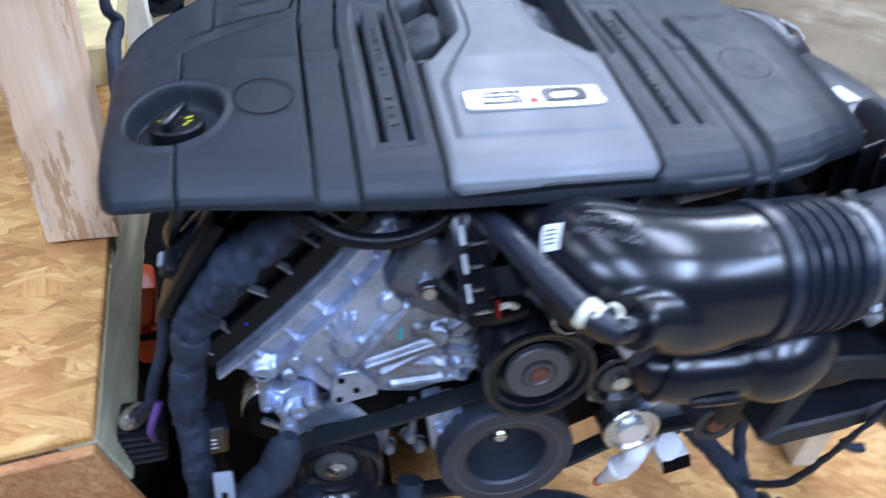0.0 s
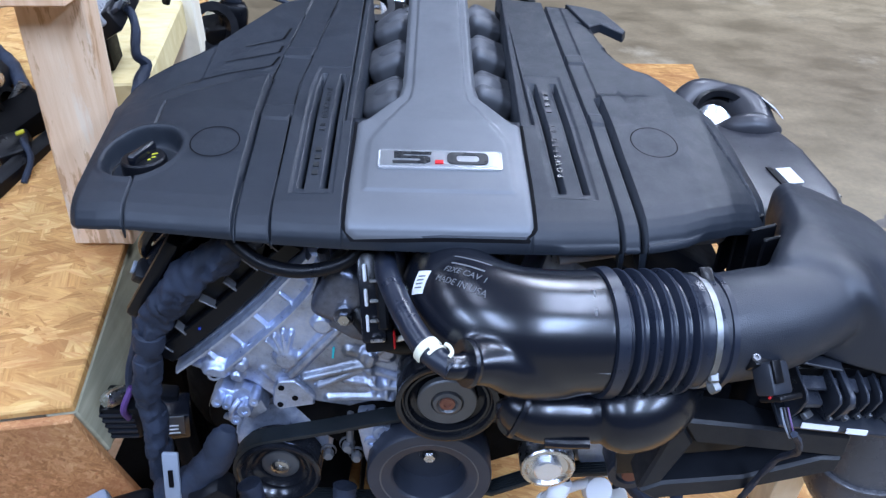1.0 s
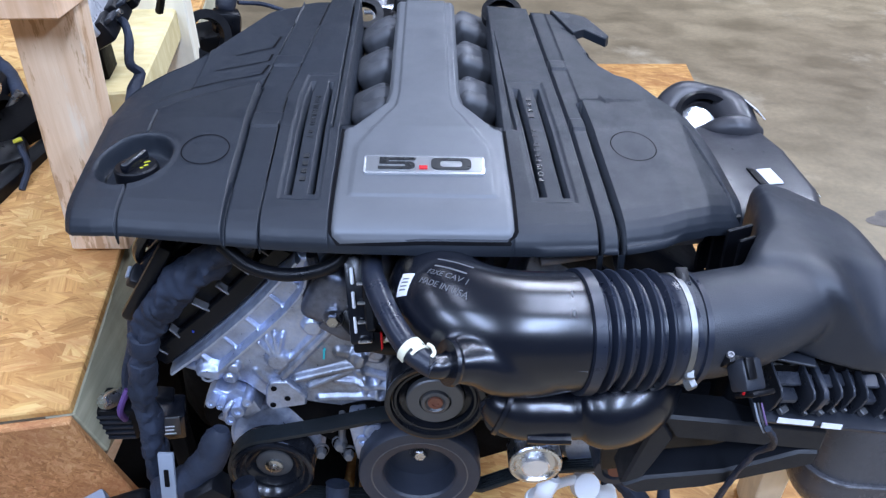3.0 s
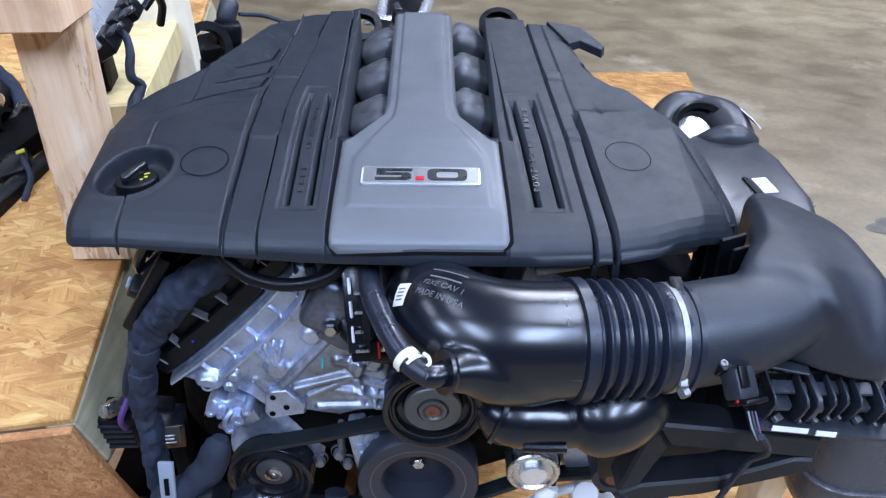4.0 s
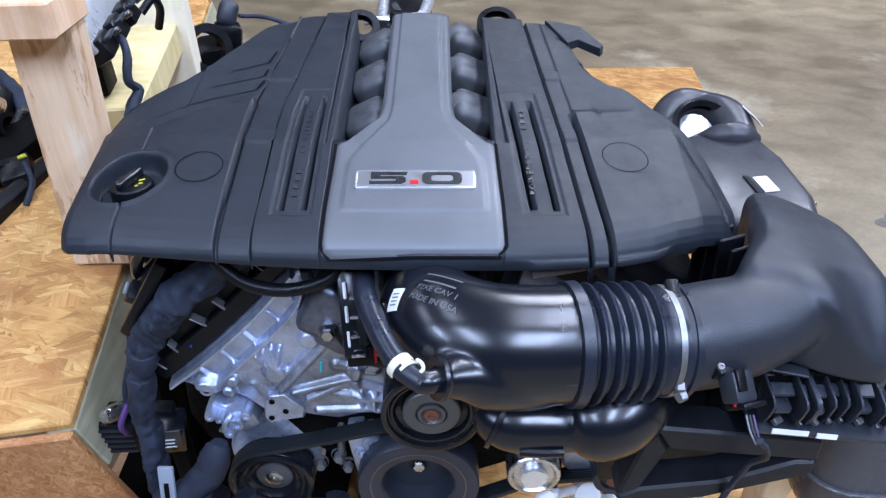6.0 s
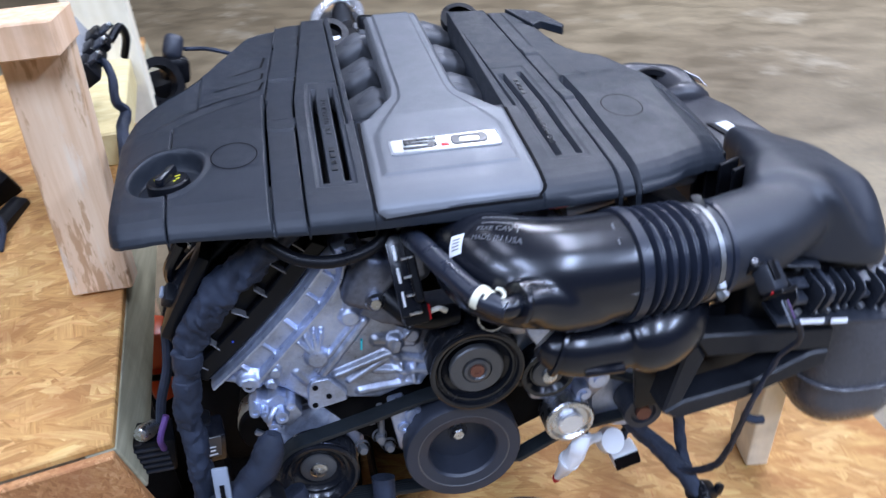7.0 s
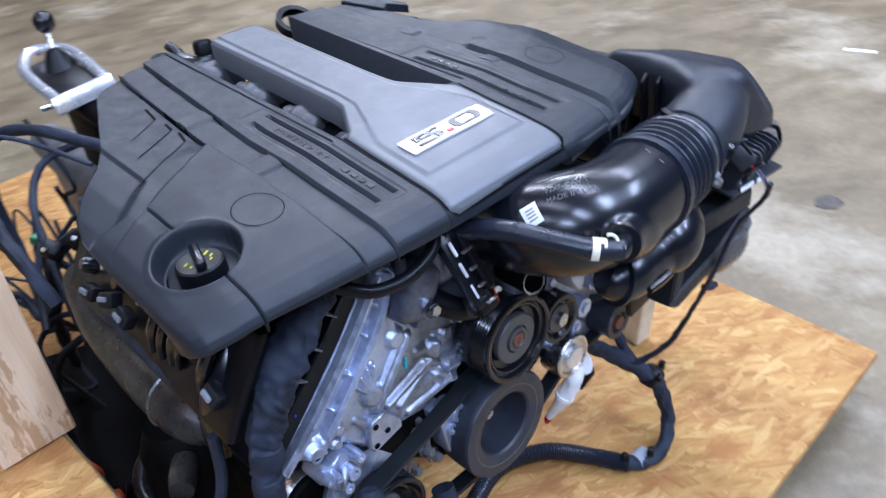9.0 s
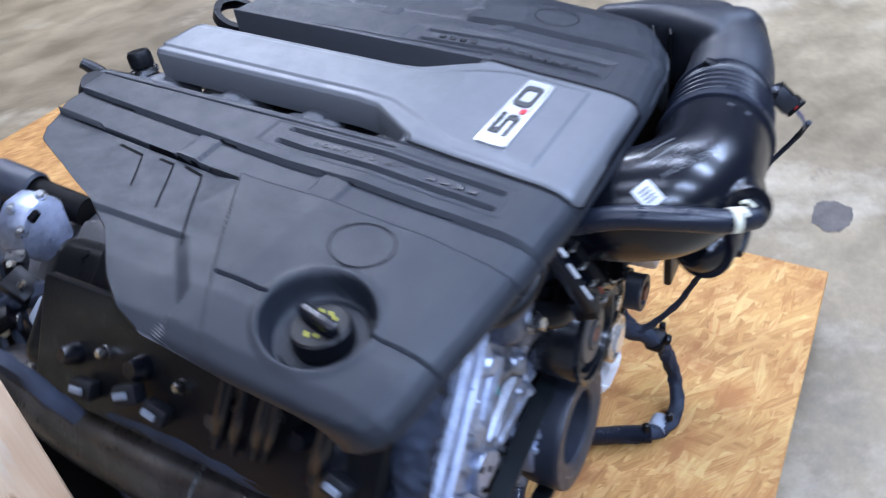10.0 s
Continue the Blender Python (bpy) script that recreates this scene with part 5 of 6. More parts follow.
for u, v, w in ((2, -2, 0.036), (-3, 8, 0.032)):
    part("print_bar", on_elbow(grid_patch(w, 0.0020, 0.0, 8), u, v, -33), M_PRINT, duct)
text_part("F2XE CAV 1", 0.0078, lambda q: on_elbow(q, -7, 19, -33), M_PRINT, duct)
text_part("MADE IN USA", 0.0078, lambda q: on_elbow(q, -12, 30, -33), M_PRINT, duct)
part("print_bar", box(B(), (0.126, -0.135, 0.7575), (0.0016, 0.024, 0.0005), (24, 0, 0)), M_PRINT, duct)

hose = thing("breather_hose", (-0.03, -0.1, 0.70), "matt black breather hose with a white plastic clip", "hose")
part("tube", sweep(B(), [(-0.058, 0.02, 0.715), (-0.052, -0.03, 0.728), (-0.046, -0.075, 0.741), (-0.031, -0.122, 0.739), (-0.012, -0.158, 0.731), (0.010, -0.176, 0.724)], [0.0108, 0.0108, 0.0108, 0.0105, 0.0105, 0.010], 20, 8), M_BELLOWS, hose)
CUFF = Matrix.Translation((-0.0085, -0.1625, 0.7293)) @ Vector((0.62, -0.75, -0.2)).to_track_quat("Z", "Y").to_matrix().to_4x4()


def cuff(lo, hi, a0, a1):
    """Part of a thin ring round the hose."""
    arcs = [radians(a0 + (a1 - a0) * i / 14) for i in range(15)]
    bm = prism(B(), [(0.0123 * math.cos(a), 0.0123 * math.sin(a)) for a in arcs] + [(0.0107 * math.cos(a), 0.0107 * math.sin(a)) for a in reversed(arcs)], lo, hi, "xy", 0.0005, 1)
    bmesh.ops.transform(bm, matrix=CUFF, verts=bm.verts)
    return bm


cl = part("clip", cuff(-0.007, 0.0005, -20, 200), M_CREAM, hose, "cream plastic hose clip")
part("cuff", cuff(0.0035, 0.0065, -70, 130), M_CREAM, cl)
part("bridge", cuff(0.0, 0.004, 60, 110), M_CREAM, cl)
part("hook", sweep(B(), [(0.0035, -0.164, 0.7405), (0.0075, -0.167, 0.7395), (0.0090, -0.1705, 0.7365), (0.0065, -0.174, 0.7350)], 0.0017, 8, 5), M_CREAM, cl)
part("nipple", sweep(B(), [(0.004, -0.173, 0.7255), (0.014, -0.173, 0.724), (0.026, -0.166, 0.722)], 0.0105, 16, 5), M_GLOSS, hose)


# ---- air filter box ----
airbox = thing("air_filter_box", (0.36, -0.05, 0.55), "matt black air filter box with a ribbed lower half", "air filter box")


def dome(poly, z0, z1, r):
    """A lid with upright walls, a rounded rim and an even top, over a softened outline."""
    for _ in range(3):
        poly = [(a[0] * q + b[0] * (1 - q), a[1] * q + b[1] * (1 - q)) for a, b in zip(poly, poly[1:] + poly[:1]) for q in (0.75, 0.25)]
    mid = Vector((sum(p[0] for p in poly) / len(poly), sum(p[1] for p in poly) / len(poly), 0))
    shape = [(0, z0), (0, (z0 + z1 - r) / 2), (0, z1 - r)] + [(r * (1 - math.cos(radians(a))), z1 - r + r * math.sin(radians(a))) for a in range(10, 91, 10)]
    bm, rings = B(), []
    for inset, z in shape:
        rings.append([bm.verts.new(Vector((x, y, z)) + (mid - Vector((x, y, 0))).normalized() * inset) for x, y in poly])
    for f in range(1, 12):
        rings.append([bm.verts.new(v.co.lerp(Vector((mid.x, mid.y, z1)), f / 12)) for v in rings[len(shape) - 1]])
    for p, q in zip(rings, rings[1:]):
        for i in range(len(p)):
            j = (i + 1) % len(p)
            bm.faces.new((p[i], p[j], q[j], q[i]))
    bm.faces.new(rings[-1])
    bm.faces.new(list(reversed(rings[0])))
    return bm


lid_poly = [(0.320, -0.088), (0.352, -0.114), (0.422, -0.125), (0.446, -0.108), (0.452, -0.06), (0.450, 0.03), (0.440, 0.072), (0.400, 0.098), (0.352, 0.096), (0.338, 0.035), (0.326, -0.012), (0.300, -0.052), (0.286, -0.085)]
bm = dome(lid_poly, 0.670, 0.762, 0.024)
for v in bm.verts:
    k = smooth(0.68, 0.758, v.co.z)
    v.co.z -= k * (0.030 * smooth(0.33, 0.45, v.co.x) + 0.046 * smooth(-0.050, -0.125, v.co.y) * smooth(0.36, 0.42, v.co.x) + 0.008 * smooth(0.0, 0.09, v.co.y))
    v.co.z -= 0.020 * smooth(0.34, 0.45, v.co.x) * (1 - k)
neck = sweep(B(), [(0.224, -0.0995, 0.6978), (0.255, -0.098, 0.700), (0.290, -0.095, 0.706), (0.320, -0.090, 0.712), (0.345, -0.082, 0.715), (0.372, -0.070, 0.710)], [0.0480, 0.0490, 0.0475, 0.0430, 0.038, 0.030], 56, 10)
part("lid", melt((bm, neck), 0.0026, 22), M_BOX, airbox, "smooth matt black lid with its inlet neck", 180)
base_poly = [(0.300, -0.088), (0.330, -0.096), (0.425, -0.098), (0.448, -0.085), (0.452, 0.02), (0.43, 0.075), (0.35, 0.10), (0.315, 0.02), (0.285, -0.05)]
part("lower_half", prism(B(), base_poly, 0.560, 0.652, "xy", 0.006, 2), M_DARK, airbox)
part("flange", prism(B(), [(x * 1.012 - 0.004, y * 1.05) for x, y in base_poly], 0.640, 0.654, "xy", 0.003, 1), M_DARK, airbox)
# thin blades with latches between them
BLADES = ((0.323, 0.660, 0.0400), (0.354, 0.656, 0.0400), (0.365, 0.654, 0.0380), (0.384, 0.650, 0.0320), (0.399, 0.646, 0.0270), (0.412, 0.643, 0.0280), (0.437, 0.634, 0.0260), (0.452, 0.630, 0.022))
for k, (fx, top, deep) in enumerate(BLADES):
    y, t = -0.094 - deep, 0.005 if k == 2 else 0.0024
    blade = prism(B(), [(-0.090, top), (-0.104, top), (y - 0.002, top - 0.006), (y - 0.006, top - 0.012), (y, top - 0.030), (y + 0.008, top - 0.046), (-0.102, top - 0.052), (-0.090, top - 0.052)], fx, fx + t, "yz", 0.0007, 1)
    part("rib", blade, M_BLADE, airbox)
    if k + 1 < len(BLADES):
        gap = BLADES[k + 1][0] - fx - t
        gx, w = fx + t + gap / 2, gap * 0.80
        part("clip", box(B(), (gx, y + 0.020, top - 0.014), (w, 0.014, 0.004), (24, 6, 2), 0.0012, 1), M_BLADE, airbox)
        part("plate", box(B(), (gx, -0.098, top - 0.022), (w, 0.003, 0.018), (-8, 6, 0), 0.0008, 1), M_BOX, airbox)
        if gap > 0.013:
            part("latch", box(B(), (gx, y + 0.016, top - 0.030), (w * 0.8, 0.016, 0.009), (14, 6, 4), 0.002, 1), M_BLADE, airbox)
        part("foot", box(B(), (gx - 0.002, y + 0.010, top - 0.045), (w * 0.42, 0.007, 0.007), (28, 0, 32), 0.001, 1), M_DISC, airbox)
part("flange_tab", prism(B(), [(0.312, -0.106), (0.346, -0.086), (0.366, -0.090), (0.358, -0.122)], 0.6655, 0.6685, "xy", 0.0008, 1), M_BOX, airbox)
part("ledge", box(B(), (0.385, -0.112, 0.598), (0.150, 0.034, 0.005), (14, 11, 2), 0.001, 1), M_BOX, airbox)
for k in range(5):
    part("rib", box(B(), (0.300 + 0.006 * k, 0.035 - 0.018 * k, 0.706), (0.030, 0.004, 0.075), (0, 0, 20), 0.001, 1), M_DARK, airbox)
for lx, lz, lw in ((0.350, 0.6055, 0.037), (0.386, 0.5985, 0.021)):
    part("label", box(B(), (lx, -0.1305, lz), (lw, 0.0012, 0.0055), (-8, 11, 2)), M_LABEL, airbox, "narrow white label")
loop = part("strap_loop", sweep(B(), [(0.452, -0.100, 0.640), (0.462, -0.112, 0.634), (0.464, -0.116, 0.612), (0.458, -0.110, 0.596)], 0.003, 8, 6), M_DARK, airbox)
FLOW = pose(0.262, -0.138, 0.698, 0, 0, 0) @ Matrix.Scale(0.80, 4)


def flow_part(name, c, s, rot, bev, material, parent, label=""):
    bm = box(B(), c, s, rot, bev)
    bmesh.ops.transform(bm, matrix=FLOW, verts=bm.verts)
    return part(name, bm, material, parent, label)


sensor = flow_part("flow_sensor", (0.010, 0.0, 0.002), (0.034, 0.024, 0.020), (30, 12, 20), 0.004, M_DARK, airbox, "black air flow sensor with a plug")
plug = flow_part("plug", (0.020, -0.020, -0.010), (0.030, 0.036, 0.026), (48, 12, 24), 0.005, M_BOX, sensor)
flow_part("latch", (0.020, -0.026, 0.005), (0.012, 0.024, 0.004), (48, 12, 24), 0.001, M_DARK, plug)
flow_part("rim", (0.027, -0.035, -0.023), (0.033, 0.006, 0.029), (48, 12, 24), 0.002, M_DARK, plug)
flow_part("red_tab", (0.014, -0.040, -0.018), (0.005, 0.003, 0.004), (48, 12, 24), 0.0008, M_RED, plug)
flow_part("cap", (0.024, 0.010, 0.012), (0.030, 0.014, 0.014), (20, 0, 14), 0.003, M_BOX, sensor)
flow_part("ear", (-0.012, 0.004, 0.006), (0.016, 0.014, 0.010), (20, 0, 14), 0.003, M_DARK, sensor)
part("screw", lathe(B(), [(0, 0.003), (0.0014, 0.003), (0.0016, 0.0045), (0.0030, 0.0045), (0.0036, 0.003), (0.0036, 0)], (0.264, -0.1460, 0.705), (-0.1, -0.5, 1), 14), M_ALU_DULL, sensor)
for k in range(3):
    part("wire", sweep(B(), [(0.284 + 0.003 * k, -0.170, 0.672), (0.287 + 0.003 * k, -0.178, 0.660), (0.294 + 0.002 * k, -0.180, 0.646)], 0.0009, 6, 4), (M_GREYPL, M_DISC, surface("violet_wire", (0.16, 0.10, 0.22), 0.5))[k], plug)

bulge = box(B(), (0.528, 0.028, 0.440), (0.146, 0.145, 0.262), (0, 0, -6), 0.058, 7)
for v in bulge.verts:
    k = 1 - 0.30 * smooth(0.40, 0.57, v.co.z)
    v.co.x, v.co.y = 0.528 + (v.co.x - 0.528) * k, 0.028 + (v.co.y - 0.028) * k
tank = part("lower_chamber", bulge, M_TANK, airbox, "smooth dark rounded lower chamber", 60)
rim = prism(B(), rounded(-0.0745, -0.0740, 0.0745, 0.0740, 0.058, 8), -0.003, 0.003, "xy", 0.0015, 1)
bmesh.ops.transform(rim, matrix=pose(0.528, 0.028, 0.396, 0, 0, -6), verts=rim.verts)
part("chamber_seam", rim, M_TANK, tank)
part("chamber_neck", box(B(), (0.470, 0.03, 0.575), (0.09, 0.11, 0.10), (0, 20, 0), 0.02), M_TANK, airbox)
# black carrier frame below the box
carrier = thing("carrier_bracket", (0.3, -0.09, 0.5), "black plastic carrier bracket below the air filter box", "bracket")
for name, poly in (("side_bar", [(0.196, 0.502), (0.224, 0.604), (0.243, 0.571), (0.220, 0.514)]), ("top_bar", [(0.224, 0.604), (0.394, 0.578), (0.394, 0.548), (0.243, 0.571)]),
                   ("lower_bar", [(0.196, 0.502), (0.220, 0.514), (0.300, 0.522), (0.372, 0.549), (0.394, 0.548), (0.391, 0.528), (0.285, 0.496), (0.215, 0.488)])):
    part(name, prism(B(), poly, -0.118, -0.080, "xz", 0.003, 1), M_BRACKET, carrier)
part("corner_web", prism(B(), [(0.236, 0.566), (0.262, 0.562), (0.232, 0.545)], -0.100, -0.094, "xz", 0.001, 1), M_DARK, carrier)
part("hanger", box(B(), (0.235, -0.06, 0.60), (0.02, 0.03, 0.10), (0, 0, 0), 0.004), M_DARK, carrier)
# Dark panel added behind the frame to black out the view through its opening.
part("dark_backing", box(B(), (0.285, -0.060, 0.532), (0.20, 0.01, 0.125), (0, -4, 0), 0.003), M_DARK, carrier)

res = thing("resonator_pipe", (0.15, -0.12, 0.58), "glossy black moulded pipe below the intake elbow", "pipe")
part("pipe", sweep(B(), [(0.066, -0.114, 0.638), (0.074, -0.121, 0.630), (0.090, -0.125, 0.625), (0.112, -0.125, 0.623), (0.134, -0.125, 0.622), (0.143, -0.125, 0.623), (0.154, -0.125, 0.624), (0.174, -0.123, 0.625), (0.198, -0.112, 0.628), (0.222, -0.085, 0.634)], [0.020, 0.027, 0.0295, 0.0290, 0.0285, 0.0300, 0.0370, 0.0405, 0.0385, 0.032], 40, 8), M_GLOSS, res)
part("collar", lathe(B(), [(0.026, 0), (0.0335, 0.001), (0.0335, 0.005), (0.026, 0.006)], (0.073, -0.1205, 0.6305), (0.85, -0.3, -0.3), 32), M_GLOSS, res)
part("rib", sweep(B(), [(0.092, -0.1535, 0.614), (0.112, -0.1545, 0.613), (0.132, -0.1540, 0.612)], 0.0045, 8, 4), M_GLOSS, res)

# cold air duct behind the filter box
cold = thing("cold_air_duct", (0.40, 0.22, 0.55), "dark grey moulded air duct with white labels", "air duct")
bm = prism(B(), [(0.345, 0.105), (0.452, 0.095), (0.468, 0.16), (0.466, 0.26), (0.452, 0.33), (0.40, 0.345), (0.352, 0.33), (0.34, 0.22)], 0.60, 0.694, "xy", 0.012, 3)
part("body", bm, M_DUCT, cold)
part("snorkel", sweep(B(), [(0.335, 0.395, 0.63), (0.352, 0.425, 0.666), (0.382, 0.450, 0.680), (0.413, 0.440, 0.682), (0.434, 0.405, 0.682), (0.440, 0.36, 0.676), (0.434, 0.31, 0.660), (0.425, 0.26, 0.640)], [0.020, 0.024, 0.028, 0.025, 0.029, 0.026, 0.026, 0.026], 28, 8), M_DUCT, cold)
ring_c = part("mouth", lathe(B(), [(0.038, 0.0), (0.048, 0.001), (0.050, 0.010), (0.044, 0.014), (0.038, 0.008)], (0.394, 0.368, 0.678), (0.15, -0.55, 0.8), 32), M_DARK, cold, "ribbed black mouth of the duct")
part("silver_liner", lathe(B(), [(0, 0.001), (0.020, 0.002), (0.026, 0.005)], (0.380, 0.364, 0.681), (0.15, -0.55, 0.8), 28), M_STEEL, ring_c, "bright silver liner")
part("saddle", sweep(B(), [(0.375, 0.335, 0.680), (0.40, 0.322, 0.694), (0.425, 0.318, 0.696), (0.45, 0.322, 0.684)], [0.010, 0.016, 0.018, 0.012], 16, 6), M_DUCT, cold)
part("label", box(B(), (0.4615, 0.372, 0.6985), (0.022, 0.038, 0.0015), (0, 46, 8)), M_LABEL, cold, "plain white label")
part("label", box(B(), (0.417, 0.185, 0.6955), (0.018, 0.036, 0.0015), (0, 0, 6)), M_LABEL, cold, "plain white label")
part("label_edge", box(B(), (0.401, 0.182, 0.6955), (0.006, 0.048, 0.002), (0, 0, 6)), M_DARK, cold)
part("steel_edge", box(B(), (0.4665, 0.205, 0.680), (0.003, 0.10, 0.006), (0, 0, 3)), M_STEEL, cold, "bright steel edge strip")

# throttle body and its plug
thr = thing("throttle_body", (-0.02, 0.0, 0.66), "dark throttle body with a black plug and bright strip", "throttle body")
part("housing", lathe(B(), [(0, -0.03), (0.048, -0.03), (0.048, 0.05), (0, 0.05)], (0.02, 0.05, 0.692), (0, -1, 0), 32), M_ALU_DULL, thr)
part("motor", box(B(), (-0.058, 0.020, 0.690), (0.05, 0.06, 0.07), (0, 0, 8), 0.014, 3), M_GREYCAST, thr)
strip = part("connector_rail", box(B(), (-0.066, -0.036, 0.690), (0.024, 0.014, 0.090), (-30, -4, 0), 0.003), M_GLOSS, thr)
for k, (sy, sz) in enumerate(((-0.033, 0.716), (-0.043, 0.694), (-0.0535, 0.671))):
    part("bright_strip", box(B(), (-0.072 + 0.001 * k, sy, sz), (0.0034, 0.004, 0.017), (-30, -4, 0), 0.001, 1), M_LABEL, strip)
part("rail_cover", box(B(), (-0.056, -0.044, 0.700), (0.010, 0.010, 0.070), (-30, -4, 0), 0.002, 1), M_DARK, strip)
for k in range(4):
    part("rib", box(B(), (-0.060, -0.040 - 0.009 * k, 0.712 - 0.017 * k), (0.014, 0.006, 0.003), (-30, -4, 0), 0.0008, 1), M_STEEL, strip)
plug = part("plug", box(B(), (-0.060, -0.050, 0.650), (0.028, 0.024, 0.022), (-20, 0, 5), 0.003), M_DARK, thr)
part("red_tab", box(B(), (-0.0455, -0.056, 0.653), (0.003, 0.007, 0.018), (-20, 0, 5), 0.001, 1), M_RED, plug)
part("wire", sweep(B(), [(-0.044, -0.05, 0.648), (-0.034, -0.050, 0.650), (-0.026, -0.045, 0.642)], 0.003, 8, 5), M_WHITE, plug)
part("neck_casting", box(B(), (-0.100, 0.012, 0.665), (0.050, 0.045, 0.070), (0, 28, 0), 0.012, 3), M_GREYCAST, thr, "dark grey cast neck")
part("neck_flange", prism(B(), [(-0.118, 0.630), (-0.095, 0.612), (-0.062, 0.600), (-0.048, 0.612), (-0.07, 0.636), (-0.10, 0.655)], -0.008, 0.03, "xz", 0.004, 2), M_GREYCAST, thr)
part("neck_pipe", sweep(B(), [(-0.085, 0.0, 0.645), (-0.065, -0.018, 0.628), (-0.042, -0.020, 0.618), (-0.01, -0.012, 0.612)], [0.014, 0.013, 0.013, 0.012], 16, 6), M_DARK, thr)
part("bolt", hexbolt(B(), (-0.062, -0.009, 0.612), (0, -1, 0.2), 0.006, 0.010), M_STEEL, thr)
part("bolt", hexbolt(B(), (-0.098, -0.014, 0.648), (0, -1, 0.2), 0.0075, 0.010), M_STEEL, thr)
part("knuckle", box(B(), (-0.09, 0.03, 0.665), (0.04, 0.03, 0.05), (0, 20, 0), 0.010), M_IRON, thr)
part("back_hose", sweep(B(), [(-0.115, 0.0, 0.72), (-0.11, 0.004, 0.67), (-0.095, 0.008, 0.62), (-0.06, 0.010, 0.59)], 0.006, 10, 6), M_TAPE, thr)
part("red_hose_end", sweep(B(), [(0.095, -0.030, 0.742), (0.108, -0.036, 0.744), (0.12, -0.032, 0.742)], 0.006, 10, 5), M_RED, thr)
part("pale_pipe", sweep(B(), [(0.11, -0.03, 0.735), (0.16, -0.025, 0.742), (0.22, 0.0, 0.738), (0.28, 0.03, 0.72)], [0.012, 0.014, 0.016, 0.014], 14, 6), M_ALU_DULL, thr)

outlet = thing("coolant_outlet", (0.03, -0.02, 0.60), "short open metal coolant pipe behind the elbow", "pipe")
part("pipe", lathe(B(), [(0.0125, 0.0), (0.015, 0.0), (0.0155, 0.004), (0.0155, -0.06), (0.0125, -0.06), (0.0125, 0.0)], (0.022, -0.050, 0.624), (-0.25, -1, 0.25), 28), M_IRON, outlet)
part("pipe_rim", lathe(B(), [(0.0128, 0.0015), (0.0155, 0.0015), (0.0155, 0.0)], (0.022, -0.050, 0.624), (-0.25, -1, 0.25), 28), M_STEEL, outlet)
part("dark_bore", lathe(B(), [(0, -0.012), (0.0126, -0.012)], (0.022, -0.050, 0.624), (-0.25, -1, 0.25), 20), M_GROOVE, outlet)
part("neck", box(B(), (0.05, 0.0, 0.60), (0.06, 0.05, 0.05), (0, 20, 0), 0.012), M_ALU, outlet)
part("gusset", prism(B(), [(0.040, 0.650), (0.078, 0.655), (0.082, 0.612), (0.070, 0.588), (0.056, 0.612)], -0.080, -0.040, "xz", 0.006, 2), M_ALU, outlet, "pale cast gusset")

# ---- harness on the left ----
loom = thing("wiring_loom", (-0.3, -0.03, 0.45), "thick black cloth-taped wiring loom hanging beside the engine", "wiring loom")
part("trunk", sweep(B(), [(-0.175, 0.030, 0.735), (-0.222, 0.020, 0.702), (-0.256, 0.014, 0.681), (-0.283, 0.010, 0.653), (-0.301, 0.006, 0.628), (-0.311, 0.004, 0.604), (-0.318, 0.001, 0.576), (-0.326, -0.002, 0.532), (-0.329, -0.004, 0.483), (-0.333, -0.007, 0.430), (-0.337, -0.010, 0.37), (-0.340, -0.010, 0.30)],
                    [0.015, 0.018, 0.0195, 0.0180, 0.0165, 0.0150, 0.0142, 0.0136, 0.0132, 0.0130, 0.013, 0.013], 30, 14, True, 0.34), M_TAPE, loom)
for k, (tx, tz, tr) in enumerate(((-0.310, 0.606, 0.0158), (-0.319, 0.571, 0.0150), (-0.328, 0.492, 0.0140), (-0.332, 0.439, 0.0138))):
    part("tape_wrap", lathe(B(), [(tr * 0.8, -0.012), (tr * 1.02, -0.010), (tr * 1.08, 0.0), (tr * 1.0, 0.009), (tr * 0.8, 0.012)], (tx, 0.001, tz), (0.25 - 0.06 * k, 0.05, 1), 18), M_TAPE, loom)
part("shoulder", sweep(B(), [(-0.215, 0.075, 0.725), (-0.258, 0.070, 0.700), (-0.295, 0.064, 0.665), (-0.316, 0.070, 0.615), (-0.320, 0.085, 0.565)], [0.018, 0.021, 0.023, 0.020, 0.014], 24, 8), M_GLOSS, loom, "smooth black moulded sleeve")
part("curl", sweep(B(), [(-0.325, -0.030, 0.400), (-0.298, -0.038, 0.420), (-0.274, -0.040, 0.440), (-0.252, -0.040, 0.470), (-0.240, -0.038, 0.496), (-0.235, -0.034, 0.508)], [0.018, 0.019, 0.019, 0.018, 0.016, 0.009], 20, 8, True, 0.10, 0.03, 0.006), M_TAPE, loom)
part("lower_branch", sweep(B(), [(-0.23, -0.02, 0.40), (-0.22, -0.03, 0.36), (-0.18, -0.03, 0.335), (-0.13, -0.02, 0.33), (-0.12, 0.0, 0.37)], 0.014, 16, 6, True, 0.06, 0.06, 0.006), M_TAPE, loom)
part("grey_clip", box(B(), (-0.303, -0.050, 0.450), (0.018, 0.006, 0.062), (-14, 3, 0), 0.002), M_GREYPL, loom, "pale grey plastic clip")
part("clip_slot", box(B(), (-0.303, -0.0535, 0.450), (0.005, 0.003, 0.022), (-14, 3, 0)), M_GROOVE, loom)
part("plug_block", box(B(), (-0.366, -0.045, 0.385), (0.060, 0.04, 0.030), (5, -10, 12), 0.012, 3), M_DARK, loom)
part("plug_block", box(B(), (-0.404, -0.040, 0.384), (0.030, 0.030, 0.026), (5, -10, 30), 0.005), M_GREYPL, loom)
